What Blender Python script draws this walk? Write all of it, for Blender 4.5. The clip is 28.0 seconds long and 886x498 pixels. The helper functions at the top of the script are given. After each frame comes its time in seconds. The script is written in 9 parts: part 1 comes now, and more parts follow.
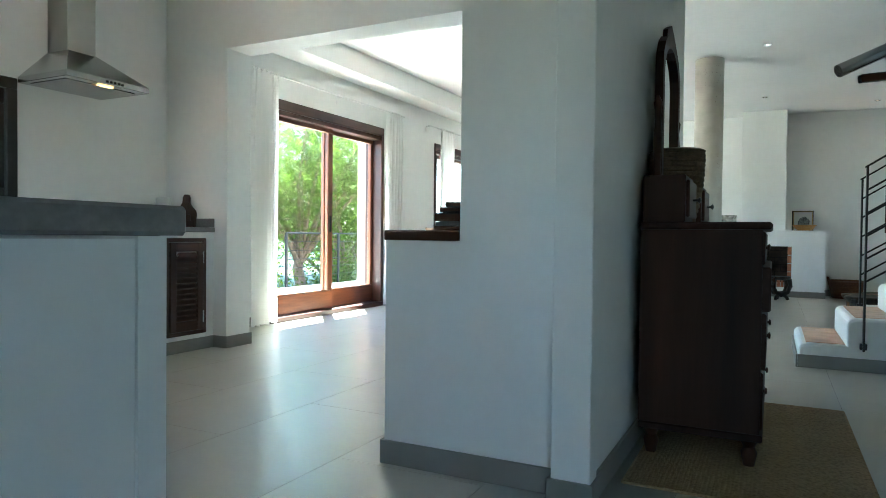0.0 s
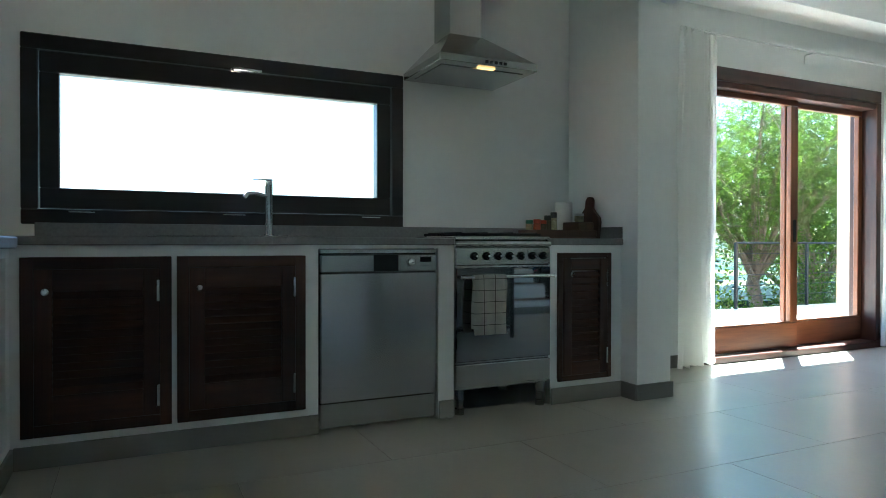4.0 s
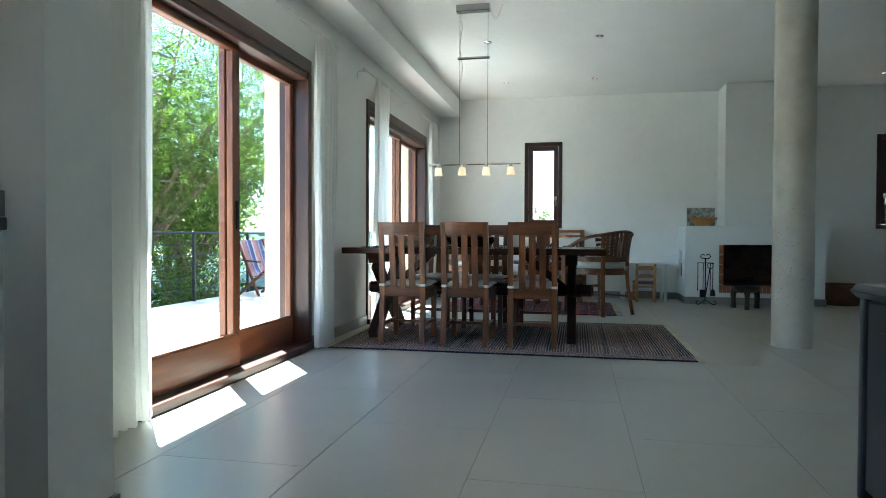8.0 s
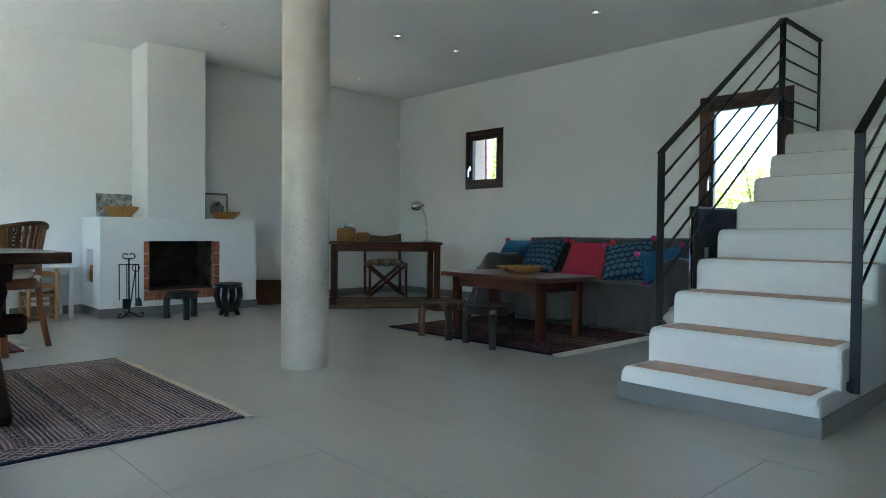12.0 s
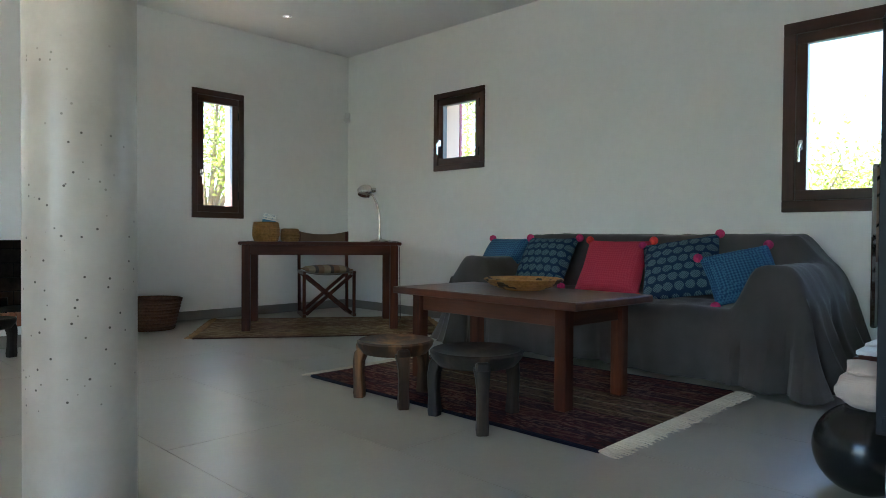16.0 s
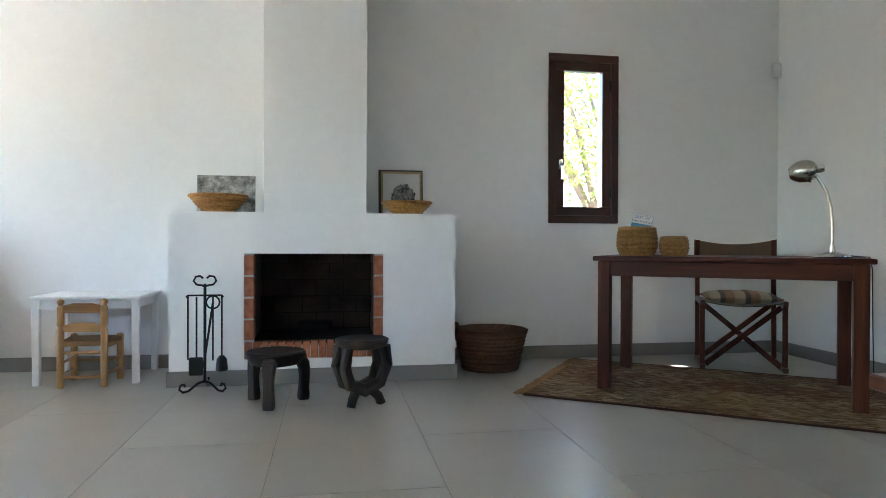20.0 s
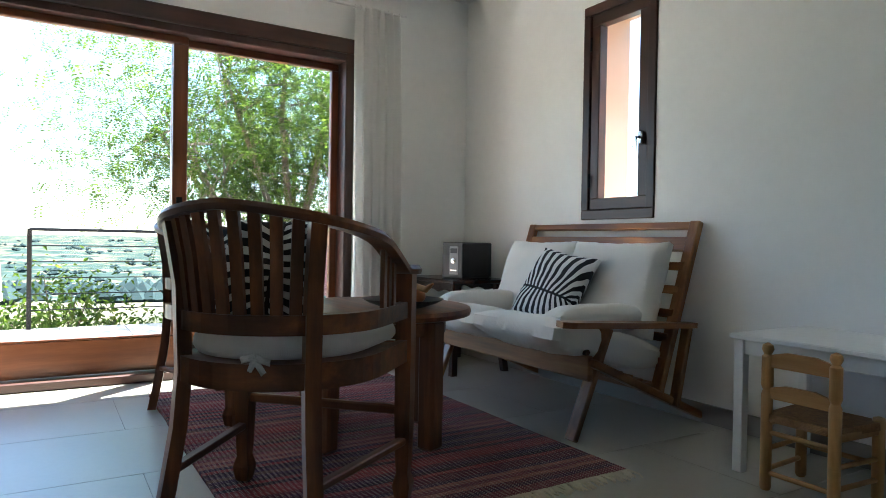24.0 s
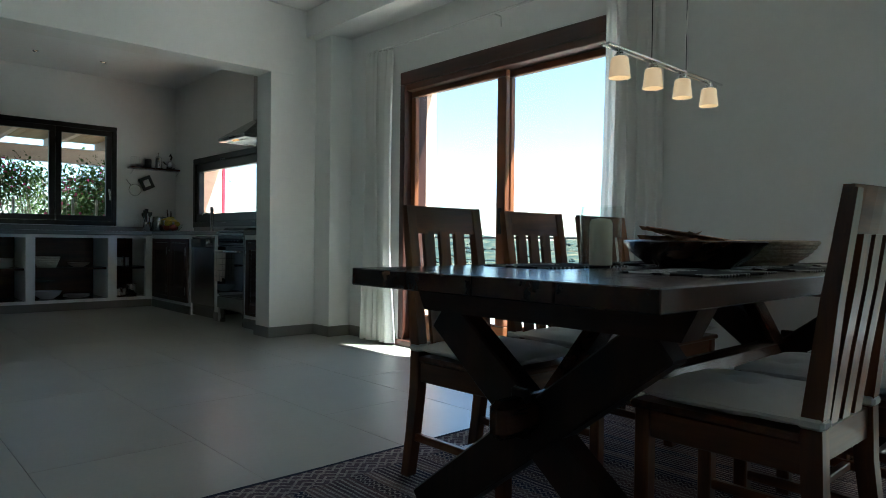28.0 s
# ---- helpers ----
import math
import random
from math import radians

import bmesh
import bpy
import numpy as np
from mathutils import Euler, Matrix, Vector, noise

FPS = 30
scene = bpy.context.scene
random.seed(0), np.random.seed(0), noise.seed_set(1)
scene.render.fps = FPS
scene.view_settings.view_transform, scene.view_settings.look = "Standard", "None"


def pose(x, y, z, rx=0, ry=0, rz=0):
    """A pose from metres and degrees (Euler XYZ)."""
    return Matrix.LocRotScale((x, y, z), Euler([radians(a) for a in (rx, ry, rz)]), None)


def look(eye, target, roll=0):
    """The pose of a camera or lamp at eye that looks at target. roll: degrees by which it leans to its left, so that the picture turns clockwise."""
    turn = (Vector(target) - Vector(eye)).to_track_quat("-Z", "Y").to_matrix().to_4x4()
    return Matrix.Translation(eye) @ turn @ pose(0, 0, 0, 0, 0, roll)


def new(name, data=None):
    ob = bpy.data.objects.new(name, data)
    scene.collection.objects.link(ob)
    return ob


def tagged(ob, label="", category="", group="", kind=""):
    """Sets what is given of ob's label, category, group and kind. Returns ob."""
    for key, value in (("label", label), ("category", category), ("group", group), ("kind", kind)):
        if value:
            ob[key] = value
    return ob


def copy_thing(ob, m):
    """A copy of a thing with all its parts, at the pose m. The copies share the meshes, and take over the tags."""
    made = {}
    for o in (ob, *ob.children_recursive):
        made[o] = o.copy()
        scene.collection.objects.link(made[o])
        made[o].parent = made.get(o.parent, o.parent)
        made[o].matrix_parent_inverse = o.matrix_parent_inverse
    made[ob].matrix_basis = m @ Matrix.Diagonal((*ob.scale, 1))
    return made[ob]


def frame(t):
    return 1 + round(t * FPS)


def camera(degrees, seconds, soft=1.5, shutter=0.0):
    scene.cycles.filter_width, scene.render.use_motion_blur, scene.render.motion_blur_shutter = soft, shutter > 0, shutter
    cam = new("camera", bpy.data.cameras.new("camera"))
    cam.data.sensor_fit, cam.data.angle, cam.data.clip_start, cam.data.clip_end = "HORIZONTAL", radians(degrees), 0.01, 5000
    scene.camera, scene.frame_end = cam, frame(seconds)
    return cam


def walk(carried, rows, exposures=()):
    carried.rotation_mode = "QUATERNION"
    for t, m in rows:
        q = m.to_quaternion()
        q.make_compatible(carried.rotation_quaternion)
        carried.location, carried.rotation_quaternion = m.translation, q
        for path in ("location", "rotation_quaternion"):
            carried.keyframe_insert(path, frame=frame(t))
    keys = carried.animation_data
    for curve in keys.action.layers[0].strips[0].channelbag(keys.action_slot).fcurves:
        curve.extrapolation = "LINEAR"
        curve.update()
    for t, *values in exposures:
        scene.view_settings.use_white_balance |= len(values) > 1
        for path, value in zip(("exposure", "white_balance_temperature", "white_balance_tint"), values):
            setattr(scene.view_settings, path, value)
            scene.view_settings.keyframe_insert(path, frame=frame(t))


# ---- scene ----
cam = camera(68.0, 28.0, soft=0.9)
EXPOSURE = 4.3
PATH = [
    (0, (0.138, 0.005, 0.871), (-0.76, 1.792, 0.831), 0.6),
    (0.5, (0.074, 0.168, 0.873), (-0.922, 1.901, 0.828), 0.2),
    (1, (-0.004, 0.339, 0.877), (-1.124, 1.996, 0.838), 0.2),
    (1.5, (-0.087, 0.516, 0.881), (-1.385, 2.037, 0.845), -0.1),
    (2, (-0.175, 0.691, 0.885), (-1.625, 2.068, 0.855), 0.1),
    (2.5, (-0.271, 0.846, 0.888), (-1.885, 2.027, 0.863), -0.1),
    (3, (-0.386, 0.968, 0.888), (-2.127, 1.953, 0.864), -0.0),
    (3.5, (-0.529, 1.062, 0.889), (-2.348, 1.892, 0.871), -0.0),
    (5.5, (-1.226, 1.422, 0.892), (-2.811, 2.642, 0.862), 0.3),
    (6, (-1.425, 1.548, 0.889), (-2.828, 2.972, 0.852), 0.2),
    (6.5, (-1.633, 1.707, 0.885), (-2.794, 3.335, 0.848), 0.3),
    (7, (-1.84, 1.868, 0.876), (-2.761, 3.643, 0.838), 0.2),
    (7.5, (-2.035, 2.046, 0.871), (-2.676, 3.94, 0.832), 0.3),
    (8, (-2.211, 2.247, 0.87), (-2.609, 4.206, 0.829), 0.2),
    (8.5, (-2.368, 2.464, 0.87), (-2.53, 4.457, 0.828), 0.3),
    (9, (-2.508, 2.692, 0.873), (-2.409, 4.689, 0.831), 0.3),
    (9.5, (-2.63, 2.925, 0.874), (-2.268, 4.891, 0.83), 0.3),
    (10, (-2.736, 3.159, 0.874), (-2.128, 5.064, 0.828), 0.5),
    (10.5, (-2.813, 3.394, 0.873), (-1.957, 5.201, 0.829), 0.6),
    (11, (-2.857, 3.641, 0.871), (-1.751, 5.307, 0.822), 0.6),
    (11.5, (-2.852, 3.911, 0.869), (-1.584, 5.456, 0.821), 0.5),
    (12, (-2.792, 4.182, 0.865), (-1.423, 5.64, 0.819), 0.5),
    (12.5, (-2.666, 4.444, 0.864), (-1.235, 5.84, 0.821), 0.4),
    (14.5, (-1.878, 5.269, 0.836), (-0.437, 6.655, 0.8), 0.5),
    (15, (-1.647, 5.446, 0.827), (-0.207, 6.833, 0.792), 0.5),
    (15.5, (-1.405, 5.614, 0.815), (0.029, 7.008, 0.781), 0.5),
    (16, (-1.179, 5.772, 0.805), (0.256, 7.164, 0.77), 0.4),
    (16.5, (-0.961, 5.914, 0.806), (0.487, 7.293, 0.77), 0.5),
    (17, (-0.763, 6.056, 0.81), (0.699, 7.42, 0.774), 0.5),
    (17.5, (-0.581, 6.214, 0.815), (0.873, 7.586, 0.782), 0.4),
    (18, (-0.414, 6.388, 0.821), (0.99, 7.812, 0.789), 0.4),
    (18.5, (-0.262, 6.581, 0.824), (0.953, 8.169, 0.795), 0.3),
    (19, (-0.123, 6.796, 0.825), (0.861, 8.538, 0.802), 0.2),
    (19.5, (-0.009, 7.021, 0.824), (0.725, 8.881, 0.803), 0.3),
    (20, (0.08, 7.25, 0.822), (0.417, 9.222, 0.808), 0.2),
    (20.5, (0.14, 7.488, 0.817), (0.102, 9.488, 0.81), 0.3),
    (21, (0.176, 7.734, 0.813), (-0.208, 9.697, 0.812), 0.4),
    (21.5, (0.192, 7.989, 0.81), (-0.549, 9.847, 0.816), 0.5),
    (22, (0.184, 8.244, 0.805), (-0.897, 9.927, 0.809), 0.7),
    (22.5, (0.14, 8.49, 0.805), (-1.165, 10.005, 0.809), 0.9),
    (24.5, (-0.149, 9.301, 0.842), (-1.975, 10.117, 0.825), 1.0),
    (25, (-0.223, 9.435, 0.846), (-2.166, 9.908, 0.837), 1.1),
    (25.5, (-0.299, 9.497, 0.849), (-2.297, 9.411, 0.833), 1.1),
    (26, (-0.386, 9.497, 0.852), (-2.332, 9.038, 0.831), 1.0),
    (26.5, (-0.488, 9.459, 0.855), (-2.325, 8.667, 0.829), 0.8),
    (27, (-0.61, 9.379, 0.854), (-2.311, 8.328, 0.827), 0.7),
    (27.5, (-0.75, 9.256, 0.854), (-2.283, 7.971, 0.828), 0.7),
    (28, (-0.879, 9.096, 0.85), (-2.229, 7.62, 0.824), 0.7),
]
# camera's own gain and white balance along the walk
GAIN = [(0, 0.82, 5450, -3), (1, 0.5, 5400, -3), (2, 0.25, 5350, -4), (3, 0.12, 5300, -5), (6, -0.5, 5150, -6), (8, -0.48, 5270, -6), (9, -0.6, 5270, -6), (10, -0.55, 5370, -4), (12, 0.17, 5350, -1), (15, 0.42, 5650, 2), (16, 0.45, 5720, 5), (17, 0.85, 5760, 7), (18, 1.0, 5750, 8),
        (19, 1.1, 5750, 9), (20, 0.9, 5720, 9), (21, 0.5, 5720, 7), (22, 0.28, 5720, 5), (25, -0.98, 5720, 3), (26, -1.1, 5600, 2), (27, -1.15, 5350, -3), (28, -1.45, 5350, -5)]
walk(cam, [(t, look(eye, target, roll)) for t, eye, target, roll in PATH],
     exposures=[(t, EXPOSURE + e, k, g) for t, e, k, g in GAIN])


# ---- world and sun ----
SUN_FROM = Vector((-0.29, 0.35, 0.891)).normalized()
world = bpy.data.worlds.new("sky")
scene.world = world
world.use_nodes = True
wn = world.node_tree.nodes
sky = wn.new("ShaderNodeTexSky")
sky.sky_type = "NISHITA"
sky.sun_disc = False
sky.sun_elevation = math.asin(SUN_FROM.z)
sky.sun_rotation = math.atan2(SUN_FROM.x, SUN_FROM.y)
sky.air_density, sky.dust_density, sky.ozone_density = 1.0, 0.35, 1.0
wn["Background"].inputs["Strength"].default_value = 0.056
world.node_tree.links.new(sky.outputs[0], wn["Background"].inputs["Color"])
sun_data = bpy.data.lights.new("sun", "SUN")
sun_data.energy, sun_data.angle, sun_data.color = 5.0, radians(0.55), (1.0, 0.95, 0.88)
sun = new("sun", sun_data)
sun.matrix_world = look((-30, 30, 60), Vector((-30, 30, 60)) - SUN_FROM)


# ---- materials ----
class Mat:
    """A principled material with small helpers for its nodes."""

    def __init__(self, name, color=(0.5, 0.5, 0.5), rough=0.5, metal=0.0, spec=0.5):
        self.m = bpy.data.materials.new(name)
        self.m.use_nodes = True
        self.nt = self.m.node_tree
        self.p = self.nt.nodes["Principled BSDF"]
        self.set("Base Color", (*color, 1))
        self.set("Roughness", rough)
        self.set("Metallic", metal)
        self.set("Specular IOR Level", spec)

    def set(self, key, v):
        self.p.inputs[key].default_value = v
        return self

    def n(self, kind, **ins):
        node = self.nt.nodes.new("ShaderNode" + kind)
        for k, v in ins.items():
            node.inputs[k.replace("_", " ")].default_value = v
        return node

    def link(self, a, b):
        self.nt.links.new(a, b)

    def coords(self, scale=(1, 1, 1), space="Object", rot=(0, 0, 0)):
        if space == "World":
            src = self.n("NewGeometry").outputs["Position"]
        else:
            src = self.n("TexCoord").outputs[space]
        mp = self.n("Mapping")
        mp.inputs["Scale"].default_value = scale
        mp.inputs["Rotation"].default_value = rot
        self.link(src, mp.inputs["Vector"])
        return mp.outputs[0]

    def noise(self, vec, scale, detail=4.0, rough=0.55):
        n = self.n("TexNoise", Scale=scale, Detail=detail, Roughness=rough)
        self.link(vec, n.inputs["Vector"])
        return n.outputs["Fac"]

    def ramp(self, fac, stops):
        r = self.n("ValToRGB")
        el = r.color_ramp.elements
        while len(el) < len(stops):
            el.new(0.5)
        for e, (pos, col) in zip(el, stops):
            e.position, e.color = pos, (*col, 1)
        self.link(fac, r.inputs[0])
        return r.outputs[0]

    def mix(self, a, b, fac, mode="MIX"):
        x = self.n("Mix")
        x.data_type, x.blend_type = "RGBA", mode
        for sock, v in ((x.inputs[0], fac), (x.inputs[6], a), (x.inputs[7], b)):
            if hasattr(v, "links"):
                self.link(v, sock)
            elif isinstance(v, tuple):
                sock.default_value = (*v, 1)
            else:
                sock.default_value = v
        return x.outputs[2]

    def math(self, op, a, b=0.0):
        x = self.n("Math")
        x.operation = op
        for sock, v in ((x.inputs[0], a), (x.inputs[1], b)):
            if hasattr(v, "links"):
                self.link(v, sock)
            else:
                sock.default_value = v
        return x.outputs[0]

    def color(self, out):
        self.link(out, self.p.inputs["Base Color"])
        return self

    def rough(self, out):
        self.link(out, self.p.inputs["Roughness"])
        return self

    def bump(self, fac, strength=0.3, dist=0.002):
        b = self.n("Bump", Strength=strength, Distance=dist)
        self.link(fac, b.inputs["Height"])
        self.link(b.outputs[0], self.p.inputs["Normal"])
        return self


def plaster(name, a, b, rough=0.85, bump=0.13):
    k = Mat(name, a, rough)
    v = k.coords(space="World")
    big = k.noise(v, 0.9, 3)
    fine = k.noise(v, 14, 6, 0.65)
    k.color(k.mix(k.ramp(big, [(0.3, a), (0.7, b)]), k.ramp(fine, [(0.35, (0.965, 0.965, 0.965)), (0.6, (1, 1, 1))]), 0.6, "MULTIPLY"))
    k.bump(k.math("ADD", k.noise(v, 6, 5), k.math("MULTIPLY", k.noise(v, 60, 3), 0.25)), bump, 0.006)
    return k.m


def wood(name, dark, mid, light, rough=0.45, scale=1.0, axis=2, spec=0.5, relief=0.12):
    """Wood whose grain runs along the given axis of the object."""
    k = Mat(name, mid, rough, spec=spec)
    sc = [14.0 * scale] * 3
    sc[axis] = 1.1 * scale
    v = k.coords(tuple(sc))
    rnd = k.n("ObjectInfo").outputs["Random"]
    add = k.n("VectorMath")
    add.operation = "ADD"
    k.link(v, add.inputs[0])
    cmb = k.n("CombineXYZ")
    for s in ("X", "Y", "Z"):
        k.link(k.math("MULTIPLY", rnd, 37.0), cmb.inputs[s])
    k.link(cmb.outputs[0], add.inputs[1])
    g = k.noise(add.outputs[0], 1.0, 6, 0.6)
    fine = k.noise(add.outputs[0], 6.0, 3, 0.7)
    col = k.ramp(g, [(0.28, dark), (0.5, mid), (0.72, light)])
    tone = k.ramp(rnd, [(0.0, (0.82, 0.82, 0.82)), (1.0, (1.0, 1.0, 1.0))])
    col = k.mix(col, k.ramp(fine, [(0.3, (0.7, 0.7, 0.7)), (0.6, (1, 1, 1))]), 0.5, "MULTIPLY")
    k.color(k.mix(col, tone, 1.0, "MULTIPLY"))
    k.rough(k.math("ADD", k.math("MULTIPLY", fine, 0.18), rough - 0.09))
    k.bump(k.math("ADD", g, fine), relief, 0.002)
    return k.m


def plain(name, color, rough=0.5, metal=0.0, var=0.12, scale=20.0, bump=0.0, spec=0.5):
    k = Mat(name, color, rough, metal, spec)
    v = k.coords()
    f = k.noise(v, scale, 5)
    lo = tuple(c * (1 - var) for c in color)
    hi = tuple(min(1, c * (1 + var)) for c in color)
    k.color(k.ramp(f, [(0.3, lo), (0.7, hi)]))
    if bump:
        k.bump(f, bump, 0.003)
    return k.m


def fabric(name, color, var=0.15, weave=420.0, bump=0.35, sheen=0.3, fold=3.0):
    k = Mat(name, color, 0.9, spec=0.2)
    k.set("Sheen Weight", sheen)
    v = k.coords()
    w = k.n("TexWave", Scale=weave / 6.28, Distortion=1.0)
    k.link(v, w.inputs["Vector"])
    w2 = k.n("TexWave", Scale=weave / 6.28, Distortion=1.0)
    w2.bands_direction = "Z"
    k.link(v, w2.inputs["Vector"])
    big = k.noise(v, fold, 5)
    lo, hi = tuple(c * (1 - var) for c in color), tuple(min(1, c * (1 + var)) for c in color)
    k.color(k.ramp(big, [(0.3, lo), (0.7, hi)]))
    k.bump(k.math("ADD", k.math("MULTIPLY", k.math("ADD", w.outputs[1], w2.outputs[1]), 0.15), big), bump, 0.004)
    return k.m


def floor_tile():
    k = Mat("porcelain_tile", (0.3, 0.3, 0.28), 0.3, spec=0.9)
    v = k.coords(space="World")
    rnd = k.n("ObjectInfo").outputs["Random"]
    big = k.noise(v, 1.3, 5, 0.6)
    fine = k.noise(v, 45, 4, 0.7)
    col = k.ramp(big, [(0.25, (0.325, 0.308, 0.252)), (0.75, (0.40, 0.382, 0.32))])
    col = k.mix(col, k.ramp(rnd, [(0, (0.965, 0.965, 0.965)), (1, (1, 1, 1))]), 1.0, "MULTIPLY")
    k.color(k.mix(col, k.ramp(fine, [(0.3, (0.94, 0.94, 0.94)), (0.6, (1, 1, 1))]), 1.0, "MULTIPLY"))
    k.rough(k.math("ADD", k.math("MULTIPLY", k.noise(v, 3, 5, 0.7), 0.12), 0.285))
    k.bump(k.noise(v, 7, 2), 0.04, 0.003)
    k.set("Coat Weight", 0.45).set("Coat Roughness", 0.34)
    return k.m


def brushed(name, color=(0.42, 0.42, 0.40), rough=0.19, axis=2):
    k = Mat(name, color, rough, 1.0)
    sc = [240.0] * 3
    sc[axis] = 1.5
    v = k.coords(tuple(sc))
    f = k.noise(v, 1.0, 4)
    k.color(k.ramp(f, [(0.3, tuple(c * 0.95 for c in color)), (0.7, color)]))
    k.rough(k.math("ADD", k.math("MULTIPLY", f, 0.06), rough - 0.005))
    return k.m


def glass_mat(name, tint=(1, 1, 1), rough=0.0, gloss=0.35):
    """Thin glazing: mostly clear, with a faint mirror gloss."""
    m = bpy.data.materials.new(name)
    m.use_nodes = True
    nt = m.node_tree
    nt.nodes.remove(nt.nodes["Principled BSDF"])
    tr = nt.nodes.new("ShaderNodeBsdfTransparent")
    tr.inputs[0].default_value = (*tint, 1)
    gl = nt.nodes.new("ShaderNodeBsdfGlossy")
    gl.inputs["Roughness"].default_value = rough
    lw = nt.nodes.new("ShaderNodeLayerWeight")
    lw.inputs[0].default_value = 0.5
    pw = nt.nodes.new("ShaderNodeMath")
    pw.operation, pw.inputs[1].default_value = "POWER", 5.0
    sc = nt.nodes.new("ShaderNodeMath")
    sc.operation, sc.inputs[1].default_value, sc.inputs[2].default_value = "MULTIPLY_ADD", gloss, 0.02
    mx = nt.nodes.new("ShaderNodeMixShader")
    nt.links.new(lw.outputs["Facing"], pw.inputs[0])
    nt.links.new(pw.outputs[0], sc.inputs[0])
    nt.links.new(sc.outputs[0], mx.inputs[0])
    nt.links.new(tr.outputs[0], mx.inputs[1])
    nt.links.new(gl.outputs[0], mx.inputs[2])
    nt.links.new(mx.outputs[0], nt.nodes["Material Output"].inputs[0])
    return m


def glow(name, color, strength):
    k = Mat(name, color, 0.5)
    k.set("Emission Color", (*color, 1)).set("Emission Strength", strength)
    return k.m


M_WALL = plaster("white_plaster", (0.845, 0.843, 0.815), (0.895, 0.893, 0.872))
M_CEIL = plaster("ceiling_plaster", (0.85, 0.85, 0.83), (0.90, 0.90, 0.885), bump=0.1)
M_OUT = plaster("salmon_render", (0.74, 0.50, 0.36), (0.80, 0.57, 0.43), bump=0.4)
M_TILE = floor_tile()
M_BASE = plain("skirting_tile", (0.24, 0.23, 0.205), 0.4, var=0.06, scale=6)
M_GROUT = plain("grout", (0.19, 0.185, 0.17), 0.9)
M_FRAME = wood("stained_window_wood", (0.03, 0.009, 0.006), (0.055, 0.018, 0.011), (0.09, 0.031, 0.018), 0.38)
M_FRAMEH = wood("stained_window_wood_level", (0.03, 0.009, 0.006), (0.055, 0.018, 0.011), (0.09, 0.031, 0.018), 0.38, axis=1)
M_FRAMEX = wood("stained_window_wood_cross", (0.03, 0.009, 0.006), (0.055, 0.018, 0.011), (0.09, 0.031, 0.018), 0.38, axis=0)
M_DOOR = wood("reddish_door_wood", (0.10, 0.032, 0.014), (0.19, 0.066, 0.026), (0.28, 0.105, 0.042), 0.32)
M_DOORH = wood("reddish_door_wood_level", (0.10, 0.032, 0.014), (0.19, 0.066, 0.026), (0.28, 0.105, 0.042), 0.32, axis=1)
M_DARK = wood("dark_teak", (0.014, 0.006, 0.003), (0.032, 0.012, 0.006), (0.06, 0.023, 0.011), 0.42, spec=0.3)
M_DARKX = wood("dark_teak_cross", (0.022, 0.009, 0.005), (0.047, 0.018, 0.009), (0.085, 0.034, 0.016), 0.22, axis=0)
M_DARKY = wood("dark_teak_along", (0.022, 0.009, 0.005), (0.047, 0.018, 0.009), (0.085, 0.034, 0.016), 0.4, axis=1, spec=0.3)
M_CHAIR = wood("chair_mahogany", (0.048, 0.016, 0.005), (0.145, 0.049, 0.015), (0.32, 0.118, 0.036), 0.36)
M_CHAIRX = wood("chair_mahogany_cross", (0.048, 0.016, 0.005), (0.145, 0.049, 0.015), (0.32, 0.118, 0.036), 0.36, axis=0)
M_CHAIRY = wood("chair_mahogany_along", (0.048, 0.016, 0.005), (0.145, 0.049, 0.015), (0.32, 0.118, 0.036), 0.36, axis=1)
M_IRON = plain("black_iron", (0.012, 0.013, 0.014), 0.42, 0.6)
M_STEEL = brushed("brushed_steel")
M_STEELH = brushed("brushed_steel_level", axis=1)
M_CHROME = plain("chrome", (0.75, 0.75, 0.75), 0.12, 1.0, var=0.03)
M_GLASS = glass_mat("window_glass")
M_WHITE = fabric("white_cotton", (0.74, 0.72, 0.67), 0.06, 500, 0.3)
M_TOP = plain("grey_stone_worktop", (0.20, 0.195, 0.185), 0.42, var=0.12, scale=60)
M_TERRA = plain("terracotta_tile", (0.52, 0.34, 0.24), 0.55, var=0.16, scale=9)
M_BRICK = plain("red_brick", (0.36, 0.13, 0.065), 0.85, var=0.3, scale=22, bump=0.4)
M_MORTAR = plain("mortar", (0.48, 0.45, 0.41), 0.95, scale=50, bump=0.4)
M_SOOT = plain("sooty_firebrick", (0.010, 0.009, 0.008), 0.95, var=0.5, scale=8)


# ---- mesh helpers ----
def part(name, bm, material, parent=None, label="", smooth=False):
    """Links a bmesh as one mesh object, under a thing or a part."""
    me = bpy.data.meshes.new(name)
    bmesh.ops.recalc_face_normals(bm, faces=bm.faces)
    bm.to_mesh(me)
    bm.free()
    me.materials.append(material)
    if smooth:
        me.shade_smooth()
        try:
            me.set_sharp_from_angle(angle=radians(38))
        except AttributeError:
            pass
    ob = new(name, me)
    ob.parent = parent
    if label:
        ob["label"] = label
    return ob


def thing(name, m, label, category, group="", kind=""):
    """An empty at a thing's base."""
    ob = new(name)
    ob.empty_display_size = 0.1
    ob.matrix_world = m
    return tagged(ob, label, category, group, kind)


def structure(name, bm, material, label="", category="", parent=None, smooth=False):
    ob = part(name, bm, material, parent, "", smooth)
    return tagged(ob, label, category, "", "structure")


